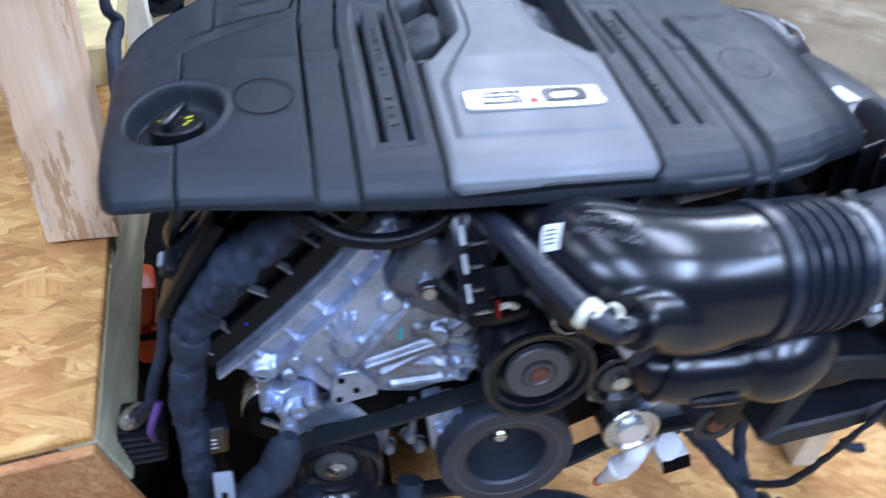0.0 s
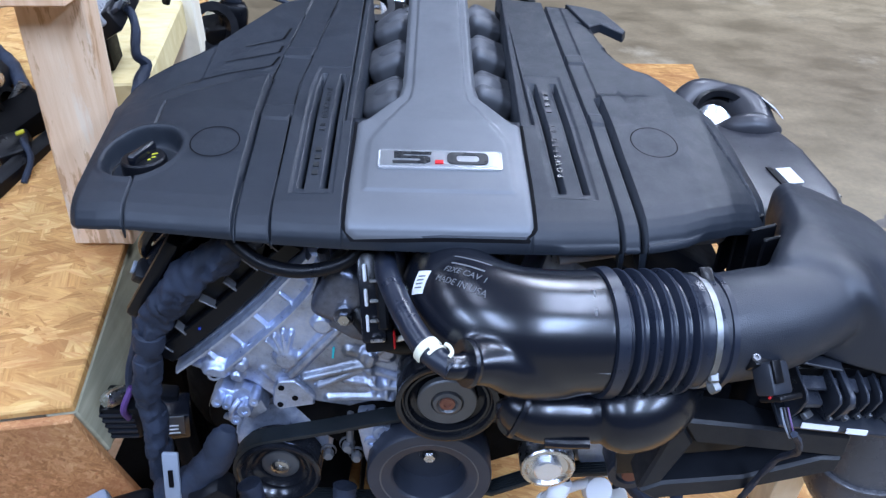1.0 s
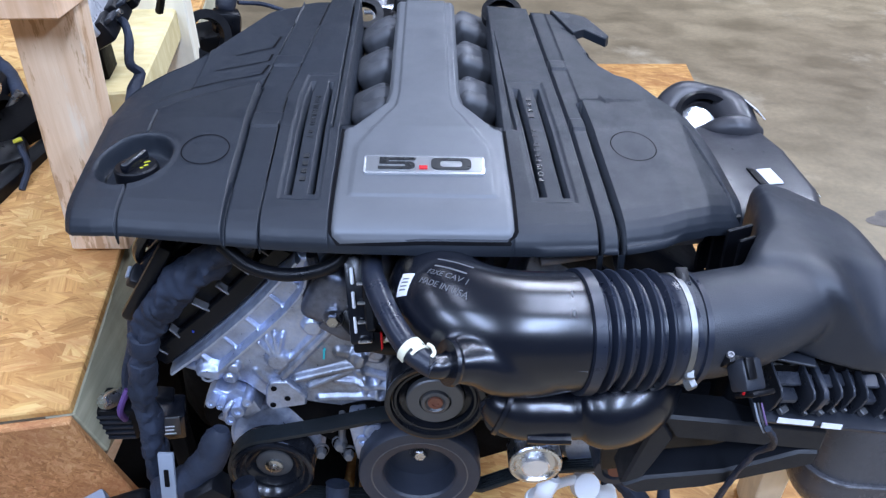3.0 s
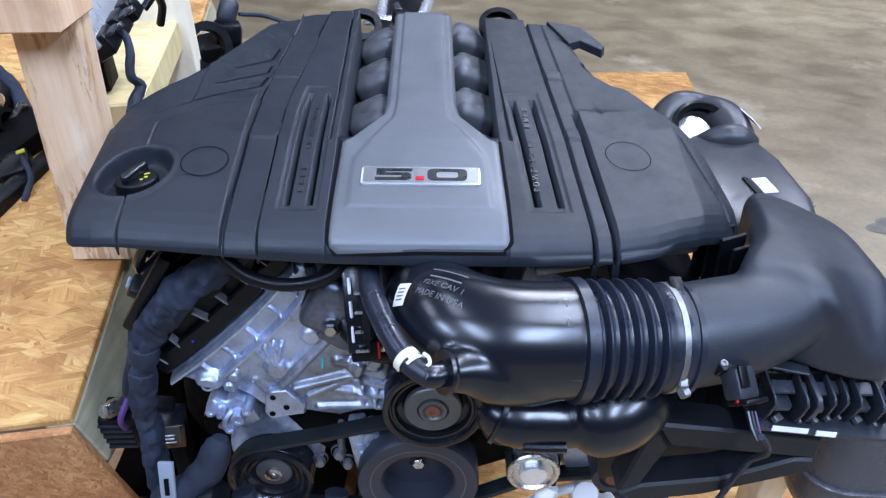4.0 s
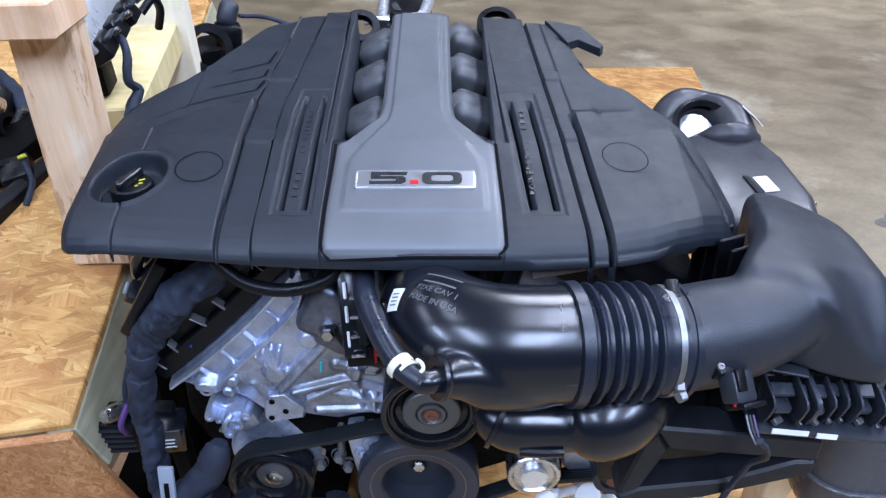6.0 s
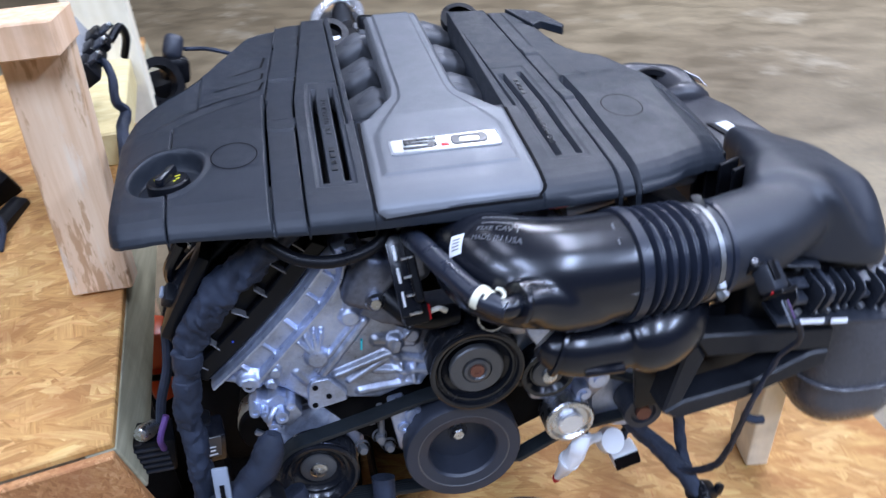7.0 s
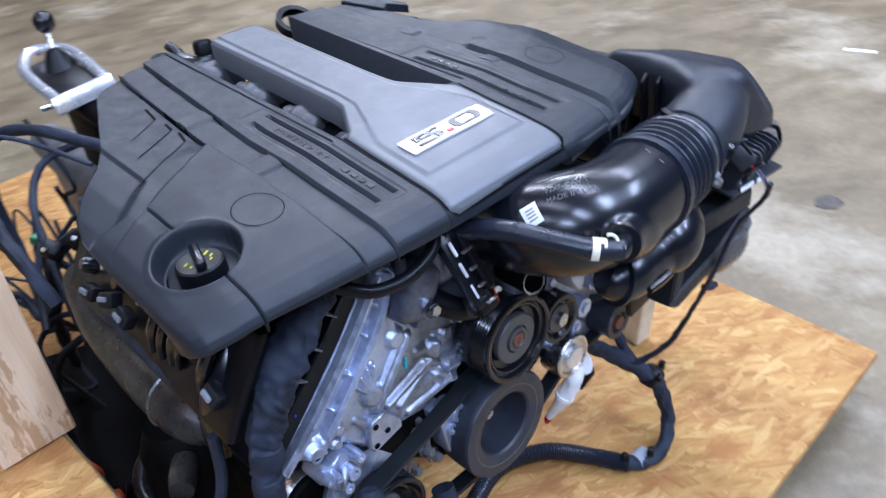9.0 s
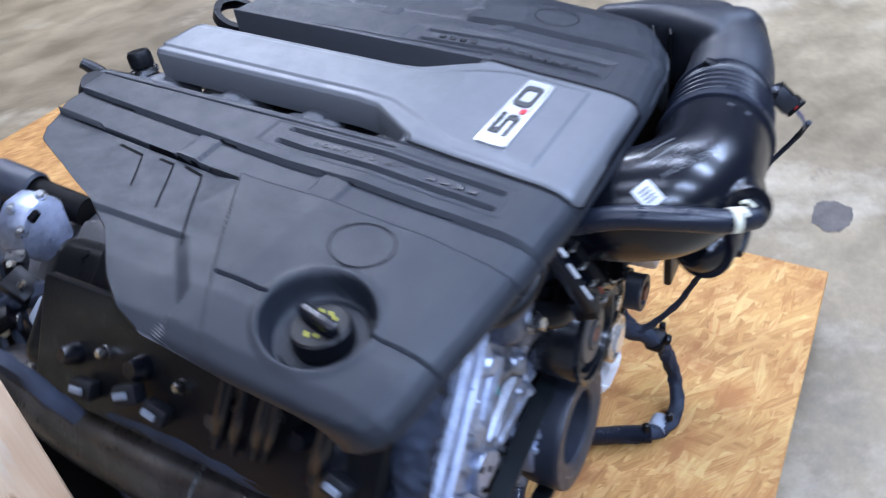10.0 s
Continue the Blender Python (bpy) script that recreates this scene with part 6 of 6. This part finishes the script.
part("plug_block", box(B(), (-0.262, -0.05, 0.425), (0.045, 0.035, 0.035), (10, -30, 5), 0.006), M_DARK, loom)
hc = part("hanging_plug", box(B(), (-0.395, 0.060, 0.440), (0.05, 0.045, 0.05), (0, 10, 10), 0.004), M_DARK, loom)
for k in range(5):
    part("fin", box(B(), (-0.397, 0.036, 0.422 + 0.009 * k), (0.046, 0.004, 0.003), (0, 10, 10)), M_BOX, hc)
part("bulb", lathe(B(), [(0, 0.018), (0.008, 0.016), (0.011, 0.008), (0.011, -0.012), (0, -0.012)], (-0.392, 0.045, 0.480), (-0.3, -0.8, 0.4), 16), M_STEEL, hc, "bare metal contact")
part("plug_lead", sweep(B(), [(-0.38, 0.06, 0.47), (-0.365, 0.05, 0.52), (-0.345, 0.045, 0.57), (-0.335, 0.05, 0.62)], 0.006, 10, 6), M_TAPE, loom)
part("purple_lead", sweep(B(), [(-0.375, 0.03, 0.46), (-0.372, 0.02, 0.485), (-0.36, 0.03, 0.51)], 0.004, 8, 5), surface("purple_wire", (0.09, 0.04, 0.16), 0.5), loom)

relay = thing("relay_unit", (-0.324, 0.03, 0.42), "small dark relay with a printed silver face beside the loom", "relay")
part("case", box(B(), (-0.322, 0.040, 0.452), (0.034, 0.036, 0.048), (10, 8, 12), 0.004), M_GLOSS, relay)
part("face", box(B(), (-0.321, 0.0205, 0.456), (0.028, 0.002, 0.036), (10, 8, 12), 0.0006, 1), M_DISC, relay, "printed silver face")
for k in range(4):
    part("print_bar", box(B(), (-0.322, 0.0188, 0.445 + 0.006 * k), (0.018 - 0.003 * (k % 2), 0.001, 0.0016), (10, 8, 12)), M_LABEL, relay)
part("cap", box(B(), (-0.330, 0.050, 0.480), (0.026, 0.022, 0.012), (0, 14, 8), 0.004), M_DARK, relay)
part("post", box(B(), (-0.322, 0.05, 0.36), (0.02, 0.03, 0.15), (0, 0, 0), 0.004), M_IRON, relay)
starter = thing("starter_motor", (-0.27, 0.12, 0.40), "dark starter motor with a bare metal band", "starter motor")
part("case", lathe(B(), [(0, 0), (0.034, 0), (0.037, 0.004), (0.037, 0.11), (0.03, 0.13), (0, 0.13)], (-0.255, 0.06, 0.43), (0, 1, 0), 28), M_IRON, starter)
part("band", lathe(B(), [(0.0372, 0.01), (0.0385, 0.012), (0.0385, 0.04), (0.0372, 0.042)], (-0.255, 0.06, 0.43), (0, 1, 0), 28), M_STEEL, starter)
part("bracket", box(B(), (-0.25, 0.11, 0.37), (0.05, 0.08, 0.08), (0, 0, 0), 0.01), M_IRON, starter)

orange = thing("orange_plug", (-0.39, 0.27, 0.33), "orange plastic plug with a black strap", "plug")
part("body", box(B(), (-0.432, 0.320, 0.420), (0.040, 0.06, 0.070), (0, 14, 10), 0.010), M_ORANGE, orange)
part("lower_body", box(B(), (-0.438, 0.315, 0.345), (0.034, 0.05, 0.055), (0, -6, 10), 0.012), M_ORANGE, orange)
part("tab", box(B(), (-0.410, 0.312, 0.378), (0.028, 0.03, 0.018), (0, 20, 0), 0.004), M_ORANGE, orange)
part("strap", sweep(B(), [(-0.46, 0.285, 0.388), (-0.43, 0.282, 0.380), (-0.40, 0.288, 0.386), (-0.385, 0.30, 0.40)], 0.005, 8, 5), M_DARK, orange)
part("stand", box(B(), (-0.436, 0.32, 0.22), (0.045, 0.06, 0.22), (0, 0, 0), 0.01), M_IRON, orange)

# ---- exhaust side ----
exhaust = thing("exhaust_manifold", (-0.27, 0.35, 0.35), "dull steel exhaust manifold and catalyst beside the block", "exhaust manifold")
part("log", sweep(B(), [(-0.262, 0.60, 0.520), (-0.285, 0.48, 0.520), (-0.296, 0.36, 0.522), (-0.300, 0.25, 0.524), (-0.300, 0.19, 0.526), (-0.296, 0.150, 0.528)], [0.034, 0.038, 0.040, 0.040, 0.036, 0.018], 24, 8), M_SHIELD, exhaust, "dull brownish heat shield")
part("seam", lathe(B(), [(0.0395, -0.002), (0.0425, 0), (0.0395, 0.002)], (-0.300, 0.24, 0.5242), (0.0, -1, 0.02), 28), M_STEEL, exhaust)
part("flange", sweep(B(), [(-0.225, 0.62, 0.535), (-0.25, 0.42, 0.520), (-0.255, 0.24, 0.505), (-0.25, 0.10, 0.498)], 0.012, 10, 6), M_IRON, exhaust)
for k in range(4):
    part("port", sweep(B(), [(-0.20, 0.16 + 0.11 * k, 0.52), (-0.245, 0.165 + 0.11 * k, 0.50), (-0.262, 0.19 + 0.11 * k, 0.46)], 0.022, 14, 5), M_IRON, exhaust)
part("catalyst", lathe(B(), [(0, 0.13), (0.040, 0.13), (0.055, 0.10), (0.060, 0.02), (0.060, -0.05), (0.045, -0.09), (0, -0.09)], (-0.318, 0.24, 0.36), (0.05, 0.1, 1), 32), M_IRON, exhaust)
ring_pts = [pose(-0.338, 0.262, 0.400, 50, 0, -28) @ Vector((0.044 * math.cos(a), 0.044 * math.sin(a), 0)) for a in (2 * math.pi * i / 16 for i in range(17))]
part("outlet_ring", sweep(B(), ring_pts, 0.0105, 14, 5), M_SHIELD, exhaust, "dull grey outlet ring")
part("small_port", sweep(B(), [(-0.335, 0.20, 0.470), (-0.350, 0.175, 0.475), (-0.362, 0.155, 0.478)], [0.016, 0.017, 0.014], 16, 5), M_SHIELD, exhaust)
side = thing("coil_cover", (-0.25, 0.2, 0.6), "glossy black side panel with bolts under the engine cover", "side panel")
panel = part("panel", box(B(), (-0.292, 0.215, 0.672), (0.016, 0.40, 0.115), (0, 34, -2), 0.006), M_DARK, side)
for k, (dy, dz, r) in enumerate(((-0.13, 0.005, 0.010), (-0.045, -0.008, 0.009), (0.052, 0.006, 0.011), (0.14, -0.006, 0.010))):
    p = pose(-0.292, 0.215, 0.672, 0, 34, -2) @ Vector((-0.004, dy, dz))
    part("boot", lathe(B(), [(0, 0.020), (r * 0.7, 0.020), (r, 0.014), (r * 1.2, 0.0), (r * 1.25, -0.01)], p, (-0.83, -0.1 + 0.07 * k, 0.56), 20), M_GLOSS, panel)
for x_, y_, z_, k_ in ((-0.318, 0.155, 0.690, 0.006), (-0.318, 0.138, 0.688, 0.005), (-0.316, 0.115, 0.692, 0.006), (-0.316, 0.105, 0.690, 0.004), (-0.315, 0.06, 0.688, 0.007)):
    part("coil_lead", sweep(B(), [(x_ + 0.022, y_ - 0.008, z_ + 0.034), (x_, y_, z_), (x_ - 0.003, y_ + 0.016, z_ - 0.034)], k_, 10, 5), M_GLOSS, panel)
for y_, z_, turn in ((0.235, 0.664, 24), (0.262, 0.676, -12), (0.33, 0.656, 8), (0.048, 0.662, 30)):
    plug = part("connector", box(B(), (-0.319, y_, z_), (0.016, 0.024, 0.018), (turn, 34, 12), 0.003), M_BRACKET, panel)
    part("latch", box(B(), (-0.327, y_, z_ + 0.006), (0.004, 0.014, 0.006), (turn, 34, 12), 0.001, 1), M_GREYPL, plug)
for dy, dz in ((-0.10, 0.012), (-0.055, 0.008), (0.002, 0.004), (0.10, 0.006)):
    q = pose(-0.292, 0.215, 0.672, 0, 34, -2) @ Vector((-0.010, dy, dz))
    part("bolt", hexbolt(B(), q, (-0.8, 0, 0.5), 0.0045, 0.009), M_STEEL, panel)
part("side_hose", sweep(B(), [(-0.318, 0.04, 0.635), (-0.322, 0.13, 0.628), (-0.318, 0.24, 0.632), (-0.312, 0.40, 0.625)], [0.008, 0.010, 0.010, 0.009], 12, 6, True, 0.15), M_TAPE, panel)

# ---- gearbox and shifter ----
gearbox = thing("gearbox", (0, 0.95, PALLET_TOP), "cast aluminium gearbox bolted behind the engine", "gearbox")
part("bell_housing", lathe(B(), [(0, 0.0), (0.20, 0.0), (0.205, 0.02), (0.19, 0.05), (0.14, 0.22), (0.12, 0.27), (0, 0.27)], (0, 0.53, 0.40), (0, 1, 0), 40), M_ALU_DULL, gearbox)
part("case", box(B(), (0, 1.0, 0.38), (0.20, 0.50, 0.22), (0, 0, 0), 0.04, 3), M_ALU_DULL, gearbox)
part("tail", lathe(B(), [(0, 0), (0.075, 0), (0.055, 0.22), (0.045, 0.32), (0, 0.32)], (0, 1.24, 0.38), (0, 1, 0), 32), M_ALU_DULL, gearbox)
part("mount", box(B(), (0, 1.15, 0.20), (0.16, 0.10, 0.17), (0, 0, 0), 0.01), M_IRON, gearbox)
shifter = thing("gear_shifter", (-0.05, 1.1, 0.5), "gear shifter with a dark knob in a bright metal yoke", "gear shifter")
part("rail", sweep(B(), [(-0.02, 0.72, 0.56), (-0.035, 0.86, 0.600), (-0.050, 0.93, 0.635), (-0.05, 1.0, 0.650)], [0.022, 0.024, 0.026, 0.028], 18, 6), M_IRON, shifter, "dark shift rail")
part("rail_sleeve", lathe(B(), [(0.026, 0), (0.030, 0.004), (0.030, 0.07), (0.026, 0.074)], (-0.030, 0.80, 0.585), (-0.1, 1, 0.28), 24), M_DAMPER, shifter)
part("yoke", sweep(B(), [(-0.100, 0.95, 0.668), (-0.100, 1.04, 0.680), (-0.088, 1.13, 0.690), (-0.045, 1.195, 0.698), (0.002, 1.14, 0.697), (0.000, 1.04, 0.690), (-0.014, 0.93, 0.682)], 0.0115, 14, 8), M_CHROME, shifter, "bright metal yoke")
part("yoke_foot", box(B(), (-0.058, 0.935, 0.668), (0.115, 0.034, 0.034), (-20, -7, -12), 0.005), M_CHROME, shifter)
part("boot", box(B(), (-0.048, 1.06, 0.672), (0.085, 0.19, 0.02), (4, -4, 0), 0.008, 3), M_DARK, shifter)
part("boot_dome", lathe(B(), [(0, 0.04), (0.012, 0.038), (0.022, 0.022), (0.034, 0.0), (0, 0)], (-0.035, 1.09, 0.680), (0, 0, 1), 20), M_DARK, shifter)
part("lever", sweep(B(), [(-0.035, 1.10, 0.69), (-0.025, 1.12, 0.72), (-0.017, 1.135, 0.745)], 0.006, 10, 4), M_STEEL, shifter)
part("knob", lathe(B(), [(0, 0.022), (0.010, 0.0205), (0.018, 0.013), (0.0205, 0.002), (0.019, -0.008), (0.013, -0.016), (0.007, -0.020), (0, -0.020)], (-0.016, 1.137, 0.757), (0, -0.1, 1), 28), M_PULLEY, shifter, "dark round knob")
part("pin", lathe(B(), [(0, 0.03), (0.005, 0.03), (0.005, 0)], (-0.105, 0.945, 0.665), (-1, 0, 0.1), 10), M_STEEL, shifter)
part("support", box(B(), (-0.03, 1.02, 0.565), (0.06, 0.14, 0.19), (0, 0, 0), 0.012), M_IRON, shifter)

# ---- loose block, harness on the pallet ----
blk = thing("wood_block", (0.508, 0.158, PALLET_TOP), "pale sawn pine block leaning under the filter box", "wood block")
lean = box(B(), (0.506, 0.157, PALLET_TOP + 0.135), (0.036, 0.080, 0.27), (0, 0, -10), 0.002, 1)
for v in lean.verts:
    v.co.x -= 0.06 * (v.co.z - PALLET_TOP)
    v.co.y -= 0.17 * (v.co.z - PALLET_TOP)
part("block", lean, M_PINE_CREAM, blk)

floor_loom = thing("pallet_harness", (0.33, 0.05, PALLET_TOP), "black taped wiring harness looped on the pallet", "wiring harness")
z0 = PALLET_TOP
part("loop", sweep(B(), [(0.205, 0.060, 0.370), (0.230, 0.053, 0.335), (0.254, 0.046, 0.306), (0.288, 0.026, 0.268), (0.318, -0.016, 0.228), (0.326, -0.032, 0.190), (0.322, -0.047, 0.146), (0.285, -0.060, z0 + 0.016), (0.240, -0.046, z0 + 0.012), (0.206, 0.008, z0 + 0.014)],
                   [0.012, 0.0125, 0.0125, 0.013, 0.0135, 0.0115, 0.0105, 0.0105, 0.0115, 0.013], 16, 10, True, 0.3), M_TAPE, floor_loom)
knot = part("tee_block", box(B(), (0.322, -0.014, 0.226), (0.034, 0.030, 0.036), (20, 35, 20), 0.008, 3), M_DARK, floor_loom, "black moulded tee block")
part("tee_tab", box(B(), (0.345, -0.018, 0.232), (0.012, 0.010, 0.018), (0, 20, 10), 0.003), M_DARK, knot)
part("tee_tab", box(B(), (0.316, -0.034, 0.238), (0.016, 0.010, 0.012), (30, 0, 10), 0.003), M_DARK, knot)
part("down_lead", sweep(B(), [(0.300, 0.056, 0.420), (0.306, 0.052, 0.350), (0.311, 0.046, 0.300), (0.310, 0.024, 0.262), (0.312, -0.004, 0.240)], 0.0085, 12, 8, True, 0.3), M_TAPE, floor_loom)
part("conduit", sweep(B(), [(0.228, -0.036, z0 + 0.013), (0.204, 0.014, z0 + 0.016), (0.16, 0.085, z0 + 0.018), (0.08, 0.12, z0 + 0.022), (-0.02, 0.09, z0 + 0.035)], 0.0135, 16, 8, True, 0, 0.10, 0.004), M_BELLOWS, floor_loom, "black corrugated conduit")
part("tape_end", sweep(B(), [(0.262, -0.044, z0 + 0.012), (0.236, -0.041, z0 + 0.013)], 0.0155, 14, 4), M_GREYPL, floor_loom)
part("branch", sweep(B(), [(0.292, 0.020, 0.262), (0.304, -0.006, 0.268), (0.317, -0.043, 0.312), (0.318, -0.068, 0.365), (0.312, -0.092, 0.425), (0.306, -0.120, 0.50), (0.312, -0.140, 0.57), (0.312, -0.170, 0.62), (0.294, -0.184, 0.655)], [0.007, 0.0055, 0.0045, 0.0040, 0.0036, 0.0033, 0.003, 0.003, 0.003], 10, 10, True, 0.45), M_TAPE, floor_loom)
part("stub", sweep(B(), [(0.308, -0.102, 0.456), (0.322, -0.106, 0.450), (0.332, -0.106, 0.448)], 0.0052, 8, 5), M_TAPE, floor_loom)
for px, py in ((0.224, -0.030), (0.258, -0.056)):
    part("cable_tie", box(B(), (px, py, z0 + 0.030), (0.012, 0.010, 0.014), (10, 20, 40), 0.002, 1), M_DARK, floor_loom)

fit_ = thing("white_fitting", (0.124, 0.036, 0.262), "white plastic fitting with a red tip hanging from the engine", "fitting")
part("body", sweep(B(), [(0.150, 0.000, 0.374), (0.143, -0.002, 0.358), (0.138, 0.002, 0.338), (0.131, 0.010, 0.316), (0.128, 0.022, 0.290), (0.124, 0.036, 0.264)], [0.010, 0.013, 0.0130, 0.0120, 0.0085, 0.0052], 16, 6, True, 0.2), M_LABEL, fit_)
part("collar", lathe(B(), [(0.010, 0), (0.0148, 0.001), (0.0148, 0.006), (0.010, 0.007)], (0.133, 0.008, 0.324), (-0.3, 0.3, -0.9), 20), M_LABEL, fit_)
part("cup", lathe(B(), [(0, 0), (0.016, 0.002), (0.019, 0.010), (0.018, 0.024), (0, 0.028)], (0.196, 0.044, 0.310), (0.2, -0.7, 0.5), 24), M_LABEL, fit_)
part("neck", sweep(B(), [(0.144, 0.002, 0.350), (0.168, 0.022, 0.338), (0.194, 0.042, 0.320)], 0.0065, 12, 5), M_LABEL, fit_)
part("red_mark", lathe(B(), [(0, 0.006), (0.0040, 0.0055), (0.0058, 0), (0.0058, -0.003)], (0.1225, 0.0375, 0.2590), (-0.15, 0.3, -0.9), 12), M_RED, fit_)
part("lead", sweep(B(), [(0.148, 0.002, 0.366), (0.156, 0.020, 0.392), (0.160, 0.055, 0.420)], 0.007, 10, 5), M_TAPE, fit_)
pg = thing("square_plug", (0.236, 0.066, 0.238), "black square plug with a pale rim hanging on its lead", "plug")
part("rim", box(B(), (0.236, 0.066, 0.250), (0.040, 0.030, 0.025), (0, -14, 0), 0.005), M_LABEL, pg)
part("face", box(B(), (0.236, 0.0505, 0.250), (0.0378, 0.004, 0.0230), (0, -14, 0), 0.001, 1), M_GROOVE, pg)
part("lead", sweep(B(), [(0.238, 0.075, 0.254), (0.244, 0.086, 0.270), (0.250, 0.074, 0.292), (0.254, 0.050, 0.306)], 0.006, 8, 5), M_TAPE, pg)

# Near-black sheet and lip added to blacken the shaded gap beside the engine.
shield = thing("dark_sheet", (-0.3, 0.3, PALLET_TOP), "near-black sheet added on the pallet to blacken the shaded gap beside the engine", "splash shield")
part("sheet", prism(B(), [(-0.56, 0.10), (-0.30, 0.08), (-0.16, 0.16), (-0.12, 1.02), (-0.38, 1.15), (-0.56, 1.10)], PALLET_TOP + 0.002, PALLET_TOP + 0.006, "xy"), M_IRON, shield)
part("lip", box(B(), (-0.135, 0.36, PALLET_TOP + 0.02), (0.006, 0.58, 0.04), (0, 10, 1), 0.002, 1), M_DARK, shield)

# ---- tangle of leads behind the crate ----
rng = random.Random(7)
tangle = thing("lead_tangle", (-0.22, 0.9, PALLET_TOP), "tangle of thin black leads beside the gearbox", "wiring")
for k in range(16):
    x, y = rng.uniform(-0.36, -0.14), rng.uniform(0.55, 1.15)
    pts = [(x, y, rng.uniform(0.15, 0.55))]
    for j in range(5):
        x = min(-0.12, max(-0.38, x + rng.uniform(-0.07, 0.07)))
        y += rng.uniform(-0.12, 0.14)
        pts.append((x, y, min(0.62, max(0.14, pts[-1][2] + rng.uniform(-0.16, 0.16)))))
    part("lead", sweep(B(), pts, rng.uniform(0.003, 0.009), 8, 8, True, 0.15), M_TAPE, tangle)
part("long_lead", sweep(B(), [(-0.10, 0.78, 0.62), (-0.16, 0.98, 0.63), (-0.21, 1.08, 0.60), (-0.24, 1.12, 0.50), (-0.25, 1.10, 0.36), (-0.28, 1.0, 0.22)], 0.011, 12, 8, True, 0.15), M_TAPE, tangle)
for px, py, pz, m_ in ((-0.20, 0.61, 0.600, M_DARK), (-0.24, 0.62, 0.575, M_DARK), (-0.215, 0.56, 0.585, M_GREYPL), (-0.27, 0.70, 0.54, M_DARK), (-0.26, 0.58, 0.52, M_DARK), (-0.17, 0.66, 0.60, M_DARK), (-0.225, 0.66, 0.545, M_WHITE), (-0.19, 0.55, 0.565, M_DARK), (-0.15, 0.58, 0.600, M_DARK)):
    plug = part("plug", box(B(), (px, py, pz), (rng.uniform(0.022, 0.036), rng.uniform(0.024, 0.040), rng.uniform(0.018, 0.026)), (rng.uniform(-40, 40), rng.uniform(-40, 40), rng.uniform(-60, 60)), 0.004), m_, tangle)
    part("contact", lathe(B(), [(0, 0.009), (0.004, 0.009), (0.0045, 0.0)], (px - 0.010, py - 0.014, pz + 0.010), (rng.uniform(-1, 1), -0.6, 0.7), 8), M_STEEL, plug)
part("green_plug", box(B(), (-0.208, 1.12, 0.36), (0.020, 0.026, 0.020), (20, 0, 30), 0.003), surface("green_plastic", (0.01, 0.22, 0.10), 0.4), tangle)
for pts, r in (([(-0.13, 0.46, 0.62), (-0.17, 0.55, 0.60), (-0.21, 0.62, 0.58), (-0.24, 0.70, 0.54), (-0.26, 0.80, 0.46), (-0.28, 0.90, 0.30), (-0.28, 0.95, 0.16)], 0.012),
               ([(-0.30, 0.60, 0.42), (-0.27, 0.74, 0.50), (-0.23, 0.86, 0.56), (-0.17, 0.92, 0.59), (-0.09, 0.90, 0.60)], 0.007), ([(-0.33, 0.72, 0.40), (-0.28, 0.84, 0.44), (-0.23, 0.98, 0.42), (-0.21, 1.10, 0.36), (-0.22, 1.20, 0.20)], 0.006),
               ([(-0.25, 0.56, 0.50), (-0.24, 0.60, 0.545), (-0.21, 0.66, 0.555), (-0.17, 0.70, 0.57)], 0.005), ([(-0.17, 0.53, 0.575), (-0.20, 0.57, 0.56), (-0.24, 0.60, 0.52), (-0.27, 0.66, 0.47)], 0.0035)):
    part("branch", sweep(B(), pts, r, 12, 8, True, 0.3), M_TAPE, tangle)

# pale casting at the back of the block
lug = thing("housing_lug", (-0.09, 0.75, 0.53), "rough cast aluminium lug with bolts at the bell housing", "casting")
part("web", prism(B(), [(-0.130, 0.560), (-0.118, 0.596), (-0.092, 0.616), (-0.060, 0.618), (-0.044, 0.598), (-0.050, 0.540), (-0.105, 0.530)], 0.720, 0.780, "xz", 0.008, 2), M_ALU, lug)
part("window", box(B(), (-0.092, 0.722, 0.604), (0.018, 0.014, 0.010), (20, -20, 0), 0.003), M_GROOVE, lug)
for bx, by, bz in ((-0.114, 0.726, 0.592), (-0.066, 0.728, 0.618), (-0.098, 0.750, 0.614)):
    part("bolt", hexbolt(B(), (bx, by, bz), (-0.2, -0.5, 0.8), 0.006, 0.009), M_STEEL, lug)
part("pipe", sweep(B(), [(-0.175, 0.520, 0.590), (-0.170, 0.545, 0.604), (-0.178, 0.575, 0.600), (-0.195, 0.590, 0.585)], 0.003, 10, 6), M_STEEL, lug)

paper = part("paper_scrap", box(B(), (2.252, 0.41, 0.002), (0.10, 0.022, 0.003), (0, 0, -78)), M_LABEL, None)
tagged(paper, "small white paper scrap on the concrete floor", "paper scrap")
